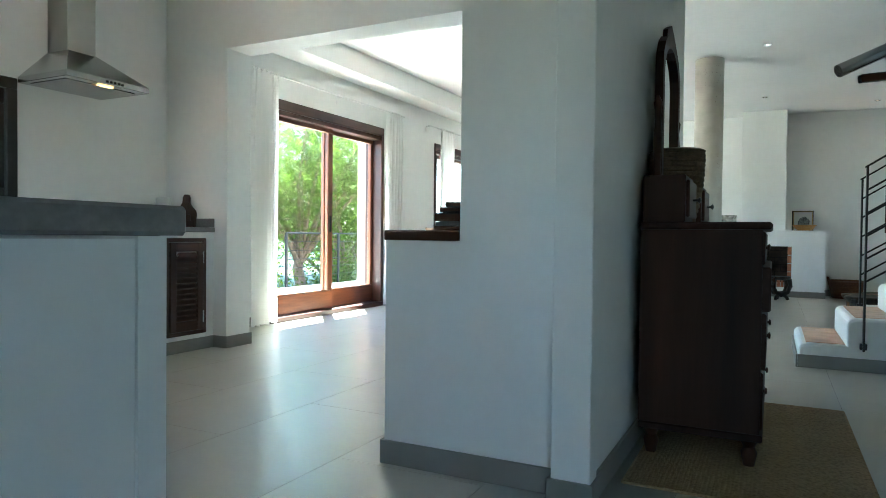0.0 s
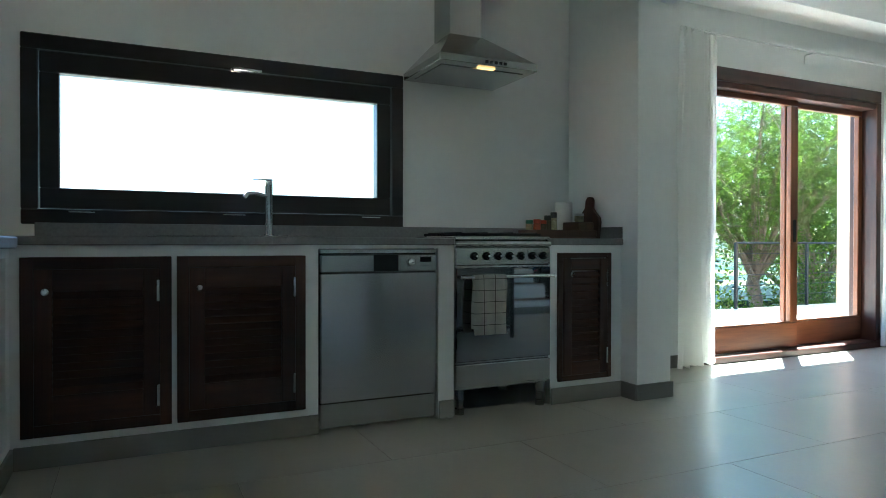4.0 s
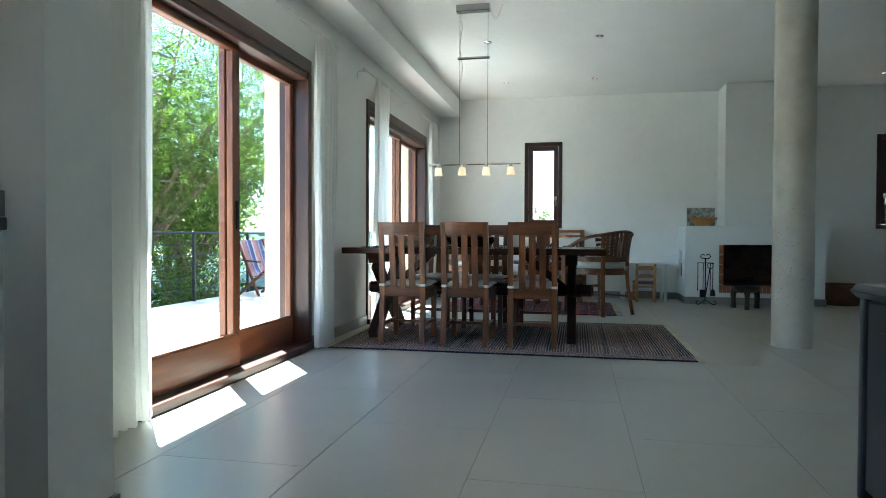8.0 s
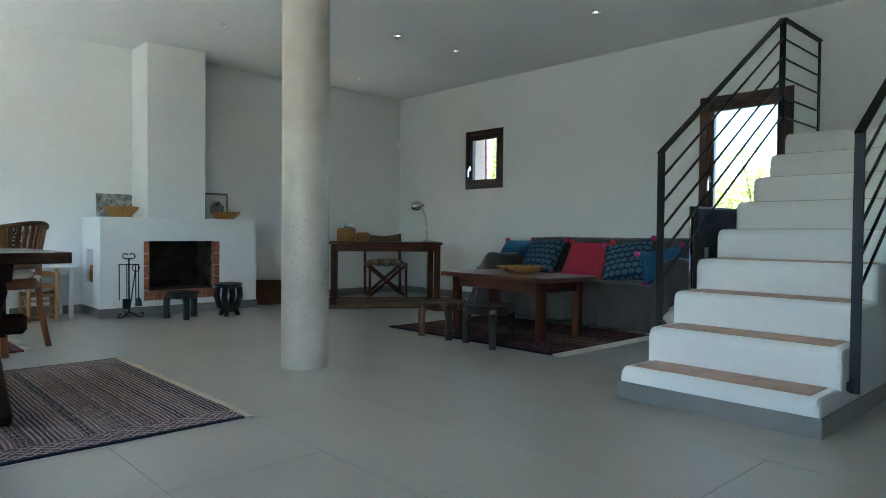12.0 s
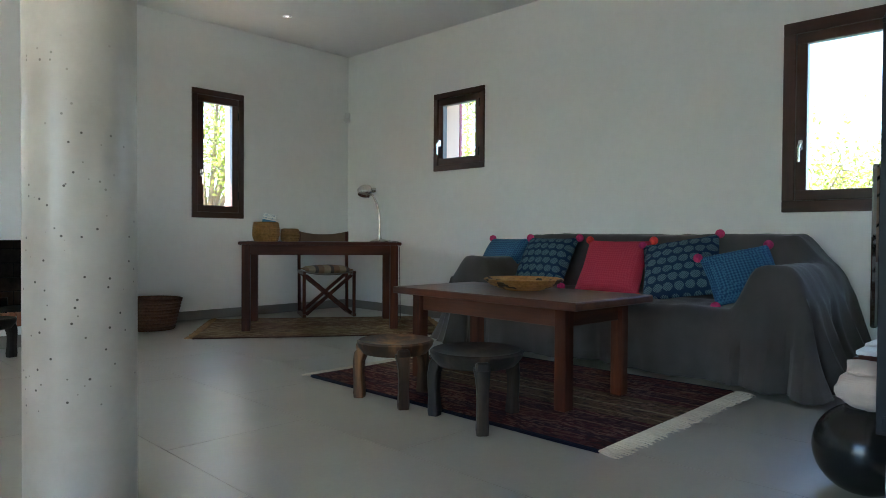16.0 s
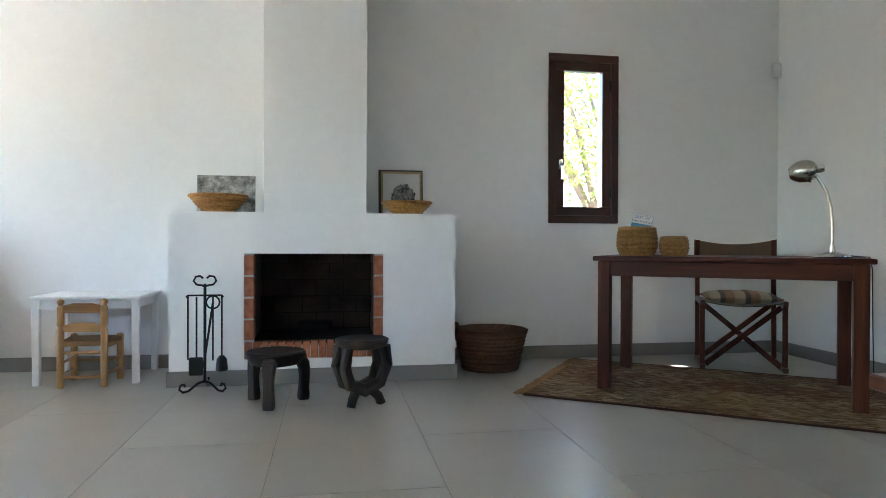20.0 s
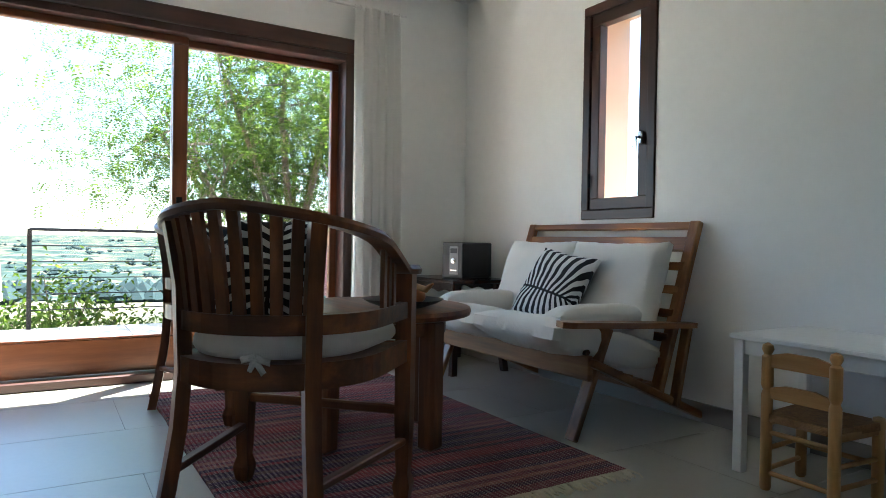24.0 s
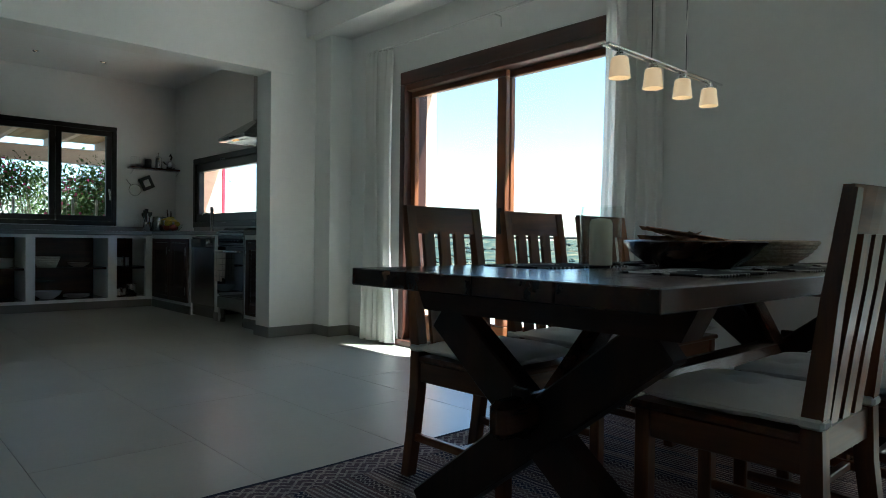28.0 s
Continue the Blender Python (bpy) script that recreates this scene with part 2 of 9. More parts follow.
def cbox(bm, lo, hi, c=0.0, m=None):
    """A box from corner to corner, with chamfered edges of width c, into bm."""
    lo, hi = Vector(lo), Vector(hi)
    c = min(c, *[(hi[i] - lo[i]) * 0.45 for i in range(3)])
    t = (lambda p: m @ Vector(p)) if m else (lambda p: Vector(p))
    if c <= 0:
        v = [bm.verts.new(t((x, y, z))) for x in (lo.x, hi.x) for y in (lo.y, hi.y) for z in (lo.z, hi.z)]
        for f in ((0, 1, 3, 2), (4, 6, 7, 5), (0, 4, 5, 1), (2, 3, 7, 6), (0, 2, 6, 4), (1, 5, 7, 3)):
            bm.faces.new([v[i] for i in f])
        return bm
    v = {}
    for s in ((a, b, d) for a in (0, 1) for b in (0, 1) for d in (0, 1)):
        for ax in range(3):
            p = [(lo[i] + (0 if i == ax else c)) if s[i] == 0 else (hi[i] - (0 if i == ax else c)) for i in range(3)]
            v[s, ax] = bm.verts.new(t(p))
    for ax in range(3):
        b, d = [i for i in range(3) if i != ax]
        for side in (0, 1):
            ring = []
            for pb, pd in ((0, 0), (1, 0), (1, 1), (0, 1)):
                s = [0, 0, 0]
                s[ax], s[b], s[d] = side, pb, pd
                ring.append(v[tuple(s), ax])
            bm.faces.new(ring)
        for pb in (0, 1):
            for pd in (0, 1):
                s0, s1 = [0, 0, 0], [0, 0, 0]
                s0[ax], s0[b], s0[d] = 0, pb, pd
                s1[ax], s1[b], s1[d] = 1, pb, pd
                s0, s1 = tuple(s0), tuple(s1)
                bm.faces.new([v[s0, b], v[s0, d], v[s1, d], v[s1, b]])
    for s in {k[0] for k in v}:
        bm.faces.new([v[s, 0], v[s, 1], v[s, 2]])
    return bm


def box(lo, hi, c=0.0, m=None):
    return cbox(bmesh.new(), lo, hi, c, m)


def beam(bm, p0, p1, w, d, c=0.004, up=(0, 0, 1)):
    """A chamfered bar of section w x d from p0 to p1."""
    p0, p1 = Vector(p0), Vector(p1)
    z = (p1 - p0).normalized()
    u = Vector(up)
    if abs(u.dot(z)) > 0.99:
        u = Vector((0, 1, 0))
    x = u.cross(z).normalized()
    y = z.cross(x)
    r = Matrix((x, y, z)).transposed().to_4x4()
    r.translation = p0
    return cbox(bm, (-w / 2, -d / 2, 0), (w / 2, d / 2, (p1 - p0).length), c, r)


def rings(bm, loops, close=True, caps=True):
    """Skins a list of equal loops of points."""
    vs = [[bm.verts.new(p) for p in lp] for lp in loops]
    n = len(vs[0])
    for a, b in zip(vs, vs[1:]):
        for i in range(n if close else n - 1):
            bm.faces.new((a[i], a[(i + 1) % n], b[(i + 1) % n], b[i]))
    if caps and close:
        bm.faces.new(vs[0][::-1])
        bm.faces.new(vs[-1])
    return bm


def lathe(bm, profile, seg=20, m=None, squash=(1, 1), wob=0.0):
    """Turns a profile of (radius, z) round z."""
    m = m or Matrix.Identity(4)
    loops = []
    for k, (r, z) in enumerate(profile):
        lp = []
        for i in range(seg):
            a = 2 * math.pi * i / seg
            w = 1 + wob * math.sin(3 * a + k * 0.7)
            lp.append(m @ Vector((r * w * math.cos(a) * squash[0], r * w * math.sin(a) * squash[1], z)))
        loops.append(lp)
    return rings(bm, loops)


def tube(bm, pts, r, seg=8, taper=None):
    """A round bar along a line of points."""
    pts = [Vector(p) for p in pts]
    loops, up = [], Vector((0.13, 0.31, 0.94))
    for i, p in enumerate(pts):
        d = (pts[min(i + 1, len(pts) - 1)] - pts[max(i - 1, 0)]).normalized()
        x = d.cross(up)
        if x.length < 1e-3:
            x = d.cross(Vector((1, 0, 0)))
        x.normalize()
        y = d.cross(x)
        rr = r if taper is None else taper[i]
        loops.append([p + (x * math.cos(2 * math.pi * k / seg) + y * math.sin(2 * math.pi * k / seg)) * rr for k in range(seg)])
    return rings(bm, loops)


def arc(c, r, a0, a1, n, z=None, plane="xy"):
    """Points on an arc, angles in degrees."""
    out = []
    for i in range(n + 1):
        a = radians(a0 + (a1 - a0) * i / n)
        u, w = r * math.cos(a), r * math.sin(a)
        out.append(Vector((c[0] + u, c[1] + w, c[2])) if plane == "xy" else Vector((c[0] + u, c[1], c[2] + w)))
    return out


def prism(bm, outline, z0, z1, m=None):
    """A flat shape given by its outline, raised from z0 to z1."""
    m = m or Matrix.Identity(4)
    return rings(bm, [[m @ Vector((x, y, z)) for x, y in outline] for z in (z0, z1)])


def rod(bm, p0, p1, r, seg=10):
    return tube(bm, (p0, p1), r, seg)


def pillow(bm, sx, sy, sz, m, n=10, puff=0.55, dent=(), full=2.6, rim=0.12):
    """A stuffed cushion, centred on its middle, with pinched corners."""
    def pt(u, w, side):
        e = max(0.0, (1 - abs(u) ** full)) ** 0.5 * max(0.0, (1 - abs(w) ** full)) ** 0.5
        pin = 1 - 0.07 * (1 - abs(u * w)) * (abs(u) ** 4 + abs(w) ** 4) * puff
        h = side * sz / 2 * (rim + (1 - rim) * e)
        for du, dw in dent:
            h -= side * sz * 0.28 * math.exp(-((u - du) ** 2 + (w - dw) ** 2) * 60)
        h += 0.004 * noise.noise(Vector((u * 3, w * 3, side * 2 + sx * 9)))
        return m @ Vector((u * sx / 2 * pin, w * sy / 2 * pin, h))

    for side in (1, -1):
        g = [[bm.verts.new(pt(-1 + 2 * i / n, -1 + 2 * j / n, side)) for j in range(n + 1)] for i in range(n + 1)]
        for i in range(n):
            for j in range(n):
                bm.faces.new((g[i][j], g[i + 1][j], g[i + 1][j + 1], g[i][j + 1]))
    bmesh.ops.remove_doubles(bm, verts=bm.verts, dist=1e-5)
    # close the seam
    edges = [e for e in bm.edges if len(e.link_faces) == 1]
    if edges:
        try:
            bmesh.ops.bridge_loops(bm, edges=edges)
        except RuntimeError:
            pass
    return bm


def wall_mesh(axis, face, thick, a0, a1, z0, z1, holes):
    """A wall across x (axis 'x') or y, with its inner face at face, its body behind by thick (signed), and holes (a0, a1, z0, z1) right through."""
    bm = bmesh.new()
    As = sorted({a0, a1, *[h for q in holes for h in q[:2]]})
    Zs = sorted({z0, z1, *[h for q in holes for h in q[2:]]})
    def full(i, j):
        if not (0 <= i < len(As) - 1 and 0 <= j < len(Zs) - 1):
            return False
        ca, cz = (As[i] + As[i + 1]) / 2, (Zs[j] + Zs[j + 1]) / 2
        return not any(h[0] < ca < h[1] and h[2] < cz < h[3] for h in holes)
    cache = {}
    def v(i, j, s):
        if (i, j, s) not in cache:
            d = face + (thick if s else 0)
            cache[i, j, s] = bm.verts.new((d, As[i], Zs[j]) if axis == "x" else (As[i], d, Zs[j]))
        return cache[i, j, s]
    for i in range(len(As) - 1):
        for j in range(len(Zs) - 1):
            if not full(i, j):
                continue
            for s in (0, 1):
                bm.faces.new((v(i, j, s), v(i + 1, j, s), v(i + 1, j + 1, s), v(i, j + 1, s)))
            for di, dj, e in ((-1, 0, ((i, j), (i, j + 1))), (1, 0, ((i + 1, j), (i + 1, j + 1))), (0, -1, ((i, j), (i + 1, j))), (0, 1, ((i, j + 1), (i + 1, j + 1)))):
                if not full(i + di, j + dj):
                    (p, q), (r, t) = e
                    bm.faces.new((v(p, q, 0), v(r, t, 0), v(r, t, 1), v(p, q, 1)))
    return bm


# ---- plan (metres) ----
XW, XE, YN, YS, CEIL = -4.22, 3.49, 11.83, 0.05, 2.86
IN, OUT = 0.13, 0.24          # inner leaf and outer leaf of the outside walls
YBACK = -1.6                  # closing wall behind the start
DOORS_W = [(4.93, 6.985, 0.0, 2.195), (8.365, 10.91, 0.0, 2.195)]
WIN_K = (0.685, 2.555, 0.975, 1.85)
WIN_N = [(-2.955, -2.418, 0.98, 2.215), (1.635, 2.173, 0.98, 2.215)]
WIN_E = [(9.77, 10.435, 1.463, 2.228), (6.33, 7.19, 0.985, 2.215)]
ENTRY = (0.90, 1.65, 0.0, 2.15)   # glazed house entrance
WIN_S = (-3.47, -2.09, 0.985, 2.24)
TILE_X, TILE_Y, TILE_X0, TILE_Y0 = 0.612, 1.222, -1.978, 2.105


def outer_wall(name, axis, face, sign, a0, a1, holes, label):
    w = structure(name, wall_mesh(axis, face, sign * IN, a0, a1, 0, CEIL, holes), M_WALL, label, "wall")
    structure(name + "_outside", wall_mesh(axis, face + sign * IN, sign * OUT, a0 - 0.3, a1 + 0.3, -0.4, CEIL + 0.5, holes), M_OUT, "salmon rendered outside face of the house wall", "wall")
    return w


outer_wall("wall_west", "x", XW, -1, YS - 0.2, YN, [WIN_K, *DOORS_W], "white plastered wall with kitchen window and two terrace doors")
outer_wall("wall_north", "y", YN, 1, XW - IN, XE + IN, WIN_N, "white plastered wall with two narrow windows")
outer_wall("wall_east", "x", XE, 1, YBACK, YN, WIN_E, "white plastered wall with two windows behind sofa and stairs")
outer_wall("wall_south", "y", YS, -1, XW - IN, -0.75, [WIN_S], "white plastered kitchen wall with a double window")
structure("wall_back", wall_mesh("y", YBACK, -0.13, -0.75, XE + IN, 0, CEIL, [ENTRY]), M_WALL, "plain white plastered wall", "wall")
structure("wall_side", box((-0.88, YBACK, 0), (-0.75, YS - IN - 0.002, CEIL)), M_WALL, "plain white plastered wall", "wall")

# ceiling with the dropped soffit along the terrace doors
structure("ceiling", box((XW - IN, YBACK - 0.2, CEIL), (XE + IN, YN + IN, CEIL + 0.2)), M_CEIL, "smooth white plaster ceiling", "ceiling")
structure("soffit", box((XW + 0.002, 3.972, 2.62), (-3.90, YN - 0.002, CEIL - 0.002), 0.004), M_CEIL, "white plastered dropped soffit above terrace doors", "ceiling")

# pier, lintel and pilaster between kitchen and dining place
structure("pier", box((XW + 0.002, 3.72, 0), (-3.567, 3.968, 2.27)), M_WALL, "white plastered pier beside the kitchen opening", "wall")
structure("lintel", box((XW + 0.002, 3.72, 2.2705), (-0.874, 3.968, CEIL - 0.002)), M_WALL, "white plastered lintel over the kitchen opening", "wall")
structure("pilaster", box((XW + 0.002, 3.972, 0), (-4.0, 4.22, 2.618)), M_WALL, "white plastered pilaster beside the terrace door", "wall")

# block with the low wall at the kitchen's edge
structure("wall_block", box((-0.872, 2.15, 0), (-0.38, 4.37, CEIL - 0.002)), M_WALL, "white plastered wall block between kitchen and hall", "wall")
structure("wall_corner", box((-0.495, 2.057, 0), (-0.366, 2.149, CEIL - 0.004), 0.004), M_WALL, "white plastered corner pilaster of the wall block", "wall")
structure("wall_low", box((-1.183, 2.15, 0), (-0.872, 2.30, 0.852)), M_WALL, "low white plastered wall at the kitchen edge", "wall")

# chimney breast
structure("chimney_breast", box((-0.325, 11.36, 1.009), (0.30, YN - 0.001, CEIL - 0.002), 0.004), M_WALL, "white plastered chimney breast above fireplace", "chimney")

# round concrete column
k = Mat("board_marked_concrete", (0.45, 0.43, 0.38), 0.3)
v = k.coords(space="World")
pits = k.n("TexVoronoi", Scale=34.0)
k.link(v, pits.inputs["Vector"])
pit = k.ramp(pits.outputs["Distance"], [(0.09, (0.16, 0.14, 0.12)), (0.15, (1, 1, 1))])
blot = k.ramp(k.noise(v, 3.2, 6, 0.62), [(0.3, (0.43, 0.385, 0.315)), (0.7, (0.58, 0.535, 0.455))])
low_only = k.ramp(k.noise(v, 2.0, 2), [(0.5, (0, 0, 0)), (0.62, (1, 1, 1))])
k.color(k.mix(blot, k.mix((1.0, 1.0, 1.0), pit, low_only), 1.0, "MULTIPLY"))
k.bump(k.math("ADD", k.noise(v, 12, 5), k.math("MULTIPLY", pits.outputs["Distance"], 0.6)), 0.25, 0.004)
M_COLUMN = k.m
bm = lathe(bmesh.new(), [(0.151, 0.0), (0.151, 0.7), (0.15, 1.4), (0.151, 2.1), (0.151, CEIL - 0.002)], 48, Matrix.Translation((-0.528, 7.897, 0)))
structure("column", bm, M_COLUMN, "round bare concrete column with small air holes", "column", smooth=True)

# skirting
SK = 0.09
for lo, hi in (
    ((XW + 0.002, 3.972 + 0.25, 0), (XW + 0.014, 4.885, SK)), ((XW + 0.002, 6.985, 0), (XW + 0.014, 8.365, SK)), ((XW + 0.002, 10.91, 0), (XW + 0.014, YN, SK)),
    ((XW + 0.014, YN - 0.014, 0), (-0.83, YN - 0.002, SK)), ((0.83, YN - 0.014, 0), (XE - 0.002, YN - 0.002, SK)),
    ((XE - 0.014, 6.06, 0), (XE - 0.002, YN - 0.014, SK)),
    ((-3.567, 3.708, 0), (-3.553, 3.980, SK)), ((-3.70, 3.706, 0), (-3.567, 3.719, SK)), ((-4.0, 3.970, 0), (-3.567, 3.982, SK)),
    ((-4.0, 3.982, 0), (-3.988, 4.232, SK)), ((XW + 0.014, 4.22, 0), (-4.0, 4.232, SK)),
    ((-1.195, 2.133, 0), (-0.508, 2.145, SK)), ((-1.195, 2.145, 0), (-1.184, 2.31, SK)), ((-0.507, 2.044, 0), (-0.354, 2.056, SK)), ((-0.507, 2.056, 0), (-0.496, 2.145, SK)), ((-0.379, 2.149, 0), (-0.366, 4.382, SK)),
    ((-0.365, 2.056, 0), (-0.354, 2.149, SK)),
    ((-0.872, 4.370, 0), (-0.379, 4.382, SK)),
):
    structure("baseboard", box(lo, hi, 0.002), M_BASE, "grey tile skirting", "baseboard")

# ---- openings ----
def pane(lo, hi, parent):
    g = part("pane", box(lo, hi), M_GLASS, parent)
    g.visible_shadow = False
    return g


def handle(parent, p, axis, sign, length=0.11):
    """A lever handle on a casement: rose and lever."""
    bm = bmesh.new()
    d = Vector((sign, 0, 0)) if axis == "x" else Vector((0, sign, 0))
    p = Vector(p)
    s = Vector((0.012 if axis == "x" else 0.015, 0.015 if axis == "x" else 0.012, 0.035))
    cbox(bm, p - s + d * 0.01, p + s + d * 0.01, 0.006)
    tube(bm, [p + d * 0.01, p + d * 0.045, p + d * 0.05 + Vector((0, 0, -0.02)), p + d * 0.045 + Vector((0, 0, -length))], 0.009, 8)
    part("handle", bm, M_CHROME, parent, "brushed metal lever handle", True)


def window(name, axis, face, sign, a0, a1, z0, z1, panes, label, hinge=1, frame_w=0.055, lever=True, shaded_mat=None):
    """A window in an outside wall: fixed frame, casements, glass; face is the wall's inner face, sign points outdoors."""
    w = structure(name, bmesh.new(), shaded_mat or M_FRAME, label, "window")
    mv = shaded_mat or M_FRAME
    def b(la, lz, ha, hz, d0, d1, mat, nm, c=0.004, parent=w):
        p0, p1 = face + sign * d0, face + sign * d1
        if axis == "x":
            return part(nm, box((min(p0, p1), la, lz), (max(p0, p1), ha, hz), c), mat, parent)
        return part(nm, box((la, min(p0, p1), lz), (ha, max(p0, p1), hz), c), mat, parent)
    mh = shaded_mat or (M_FRAMEH if axis == "x" else M_FRAMEX)
    e = -0.012
    b(a0, z0, a1, z0 + frame_w, e, 0.09, mh, "window_frame")
    b(a0, z1 - frame_w, a1, z1, e, 0.09, mh, "window_frame")
    b(a0, z0 + frame_w, a0 + frame_w, z1 - frame_w, e, 0.09, mv, "window_frame")
    b(a1 - frame_w, z0 + frame_w, a1, z1 - frame_w, e, 0.09, mv, "window_frame")
    ia, ib, s = a0 + frame_w, a1 - frame_w, 0.065
    for i in range(panes):
        l = ia + (ib - ia) * i / panes + 0.002
        r = ia + (ib - ia) * (i + 1) / panes - 0.002
        lo, hi = z0 + frame_w + 0.002, z1 - frame_w - 0.002
        sash = b(l, lo, r, lo + s, 0.0, 0.06, mh, "casement")
        b(l, hi - s, r, hi, 0.0, 0.06, mh, "rail", 0.004, sash)
        b(l, lo + s, l + s, hi - s, 0.0, 0.06, mv, "stile", 0.004, sash)
        b(r - s, lo + s, r, hi - s, 0.0, 0.06, mv, "stile", 0.004, sash)
        g = b(l + s - 0.004, lo + s - 0.004, r - s + 0.004, hi - s + 0.004, 0.025, 0.045, M_GLASS, "pane", 0, sash)
        g.visible_shadow = False
        if lever:
            ha = (l + s / 2) if (hinge > 0) == (i % 2 == 0) else (r - s / 2)
            zc = lo + (hi - lo) * 0.33
            handle(sash, (face - sign * 0.002, ha, zc) if axis == "x" else (ha, face - sign * 0.002, zc), axis, -sign)
        oa = (r - s * 0.1) if (hinge > 0) == (i % 2 == 0) else (l + s * 0.1)
        for zz in (lo + (hi - lo) * 0.15, lo + (hi - lo) * 0.85):
            q0 = (face - sign * 0.012, oa, zz - 0.04) if axis == "x" else (oa, face - sign * 0.012, zz - 0.04)
            part("hinge", rod(bmesh.new(), q0, (q0[0], q0[1], zz + 0.04), 0.007, 8), M_IRON, sash)
    # sloping sill outside
    d0, d1 = face + sign * (IN - 0.02), face + sign * (IN + OUT + 0.03)
    if axis == "x":
        part("window_sill", box((min(d0, d1), a0 + 0.003, z0 - 0.03), (max(d0, d1), a1 - 0.003, z0 + 0.004), 0.004), M_TERRA, w)
    else:
        part("window_sill", box((a0 + 0.003, min(d0, d1), z0 - 0.03), (a1 - 0.003, max(d0, d1), z0 + 0.004), 0.004), M_TERRA, w)
    return w


# darker copy of the window wood: backlit shade put into the kitchen frames' colour
M_FRAMESHADE = wood("stained_window_wood_shaded", (0.006, 0.004, 0.004), (0.012, 0.008, 0.007), (0.022, 0.014, 0.012), 0.4, axis=1)
window("window_1", "y", YN, 1, *WIN_N[0], 1, "narrow dark brown wooden casement window, shut", hinge=-1)
window("window_2", "y", YN, 1, *WIN_N[1], 1, "narrow dark brown wooden casement window, shut", hinge=1)
window("window_3", "x", XE, 1, *WIN_E[0], 1, "small dark brown wooden casement window, shut", hinge=-1)
window("window_4", "x", XE, 1, *WIN_E[1], 1, "dark brown wooden casement window beside the stairs", hinge=-1, frame_w=0.075)
window("window_6", "y", YS, -1, *WIN_S, 2, "near-black wooden double window over the kitchen counter", hinge=1, shaded_mat=M_FRAMESHADE)

# wide kitchen window, tilting, its thick frame in the wood darkened for backlight
w5 = structure("window_5", bmesh.new(), M_FRAMESHADE, "wide dark stained tilting kitchen window, shut, frame darkened as if backlit", "window")
a0, a1, z0, z1 = WIN_K
def kw(la, lz, ha, hz, d0, d1, mat, nm="window_frame", parent=w5, c=0.005):
    return part(nm, box((XW - d1, la, lz), (XW - d0, ha, hz), c), mat, parent)
FW = 0.07
kw(a0, z0, a1, z0 + FW, -0.015, 0.10, M_FRAMESHADE)
kw(a0, z1 - FW, a1, z1, -0.015, 0.10, M_FRAMESHADE)
kw(a0, z0 + FW, a0 + FW, z1 - FW, -0.015, 0.10, M_FRAMESHADE)
kw(a1 - FW, z0 + FW, a1, z1 - FW, -0.015, 0.10, M_FRAMESHADE)
s0 = kw(a0 + FW + 0.003, z0 + FW + 0.003, a1 - FW - 0.003, z0 + FW + 0.10, 0, 0.07, M_FRAMESHADE, "casement")
kw(a0 + FW + 0.003, z1 - FW - 0.10, a1 - FW - 0.003, z1 - FW - 0.003, 0, 0.07, M_FRAMESHADE, "rail", s0)
kw(a0 + FW + 0.003, z0 + FW + 0.10, a0 + FW + 0.085, z1 - FW - 0.10, 0, 0.07, M_FRAMESHADE, "stile", s0)
kw(a1 - FW - 0.085, z0 + FW + 0.10, a1 - FW - 0.003, z1 - FW - 0.10, 0, 0.07, M_FRAMESHADE, "stile", s0)
kw(a0 + FW + 0.08, z0 + FW + 0.095, a1 - FW - 0.08, z1 - FW - 0.095, 0.03, 0.045, M_GLASS, "pane", s0, 0).visible_shadow = False
bm = box((XW + 0.014, 1.60, 1.765), (XW + 0.03, 1.66, 1.785), 0.004)
tube(bm, [(XW + 0.03, 1.615, 1.775), (XW + 0.055, 1.615, 1.775), (XW + 0.06, 1.64, 1.775), (XW + 0.058, 1.75, 1.772)], 0.009, 8)
part("handle", bm, M_CHROME, w5, "brushed metal lever handle", True)
for yy in (0.93, 1.62, 2.36):
    part("drain_cap", box((XW + 0.013, yy - 0.055, 1.03), (XW + 0.02, yy + 0.055, 1.037), 0.002), M_CHROME, w5)
part("window_sill", box((XW - IN - OUT - 0.03, a0 + 0.003, z0 - 0.03), (XW - 0.11, a1 - 0.003, z0 + 0.004), 0.004), M_TERRA, w5)


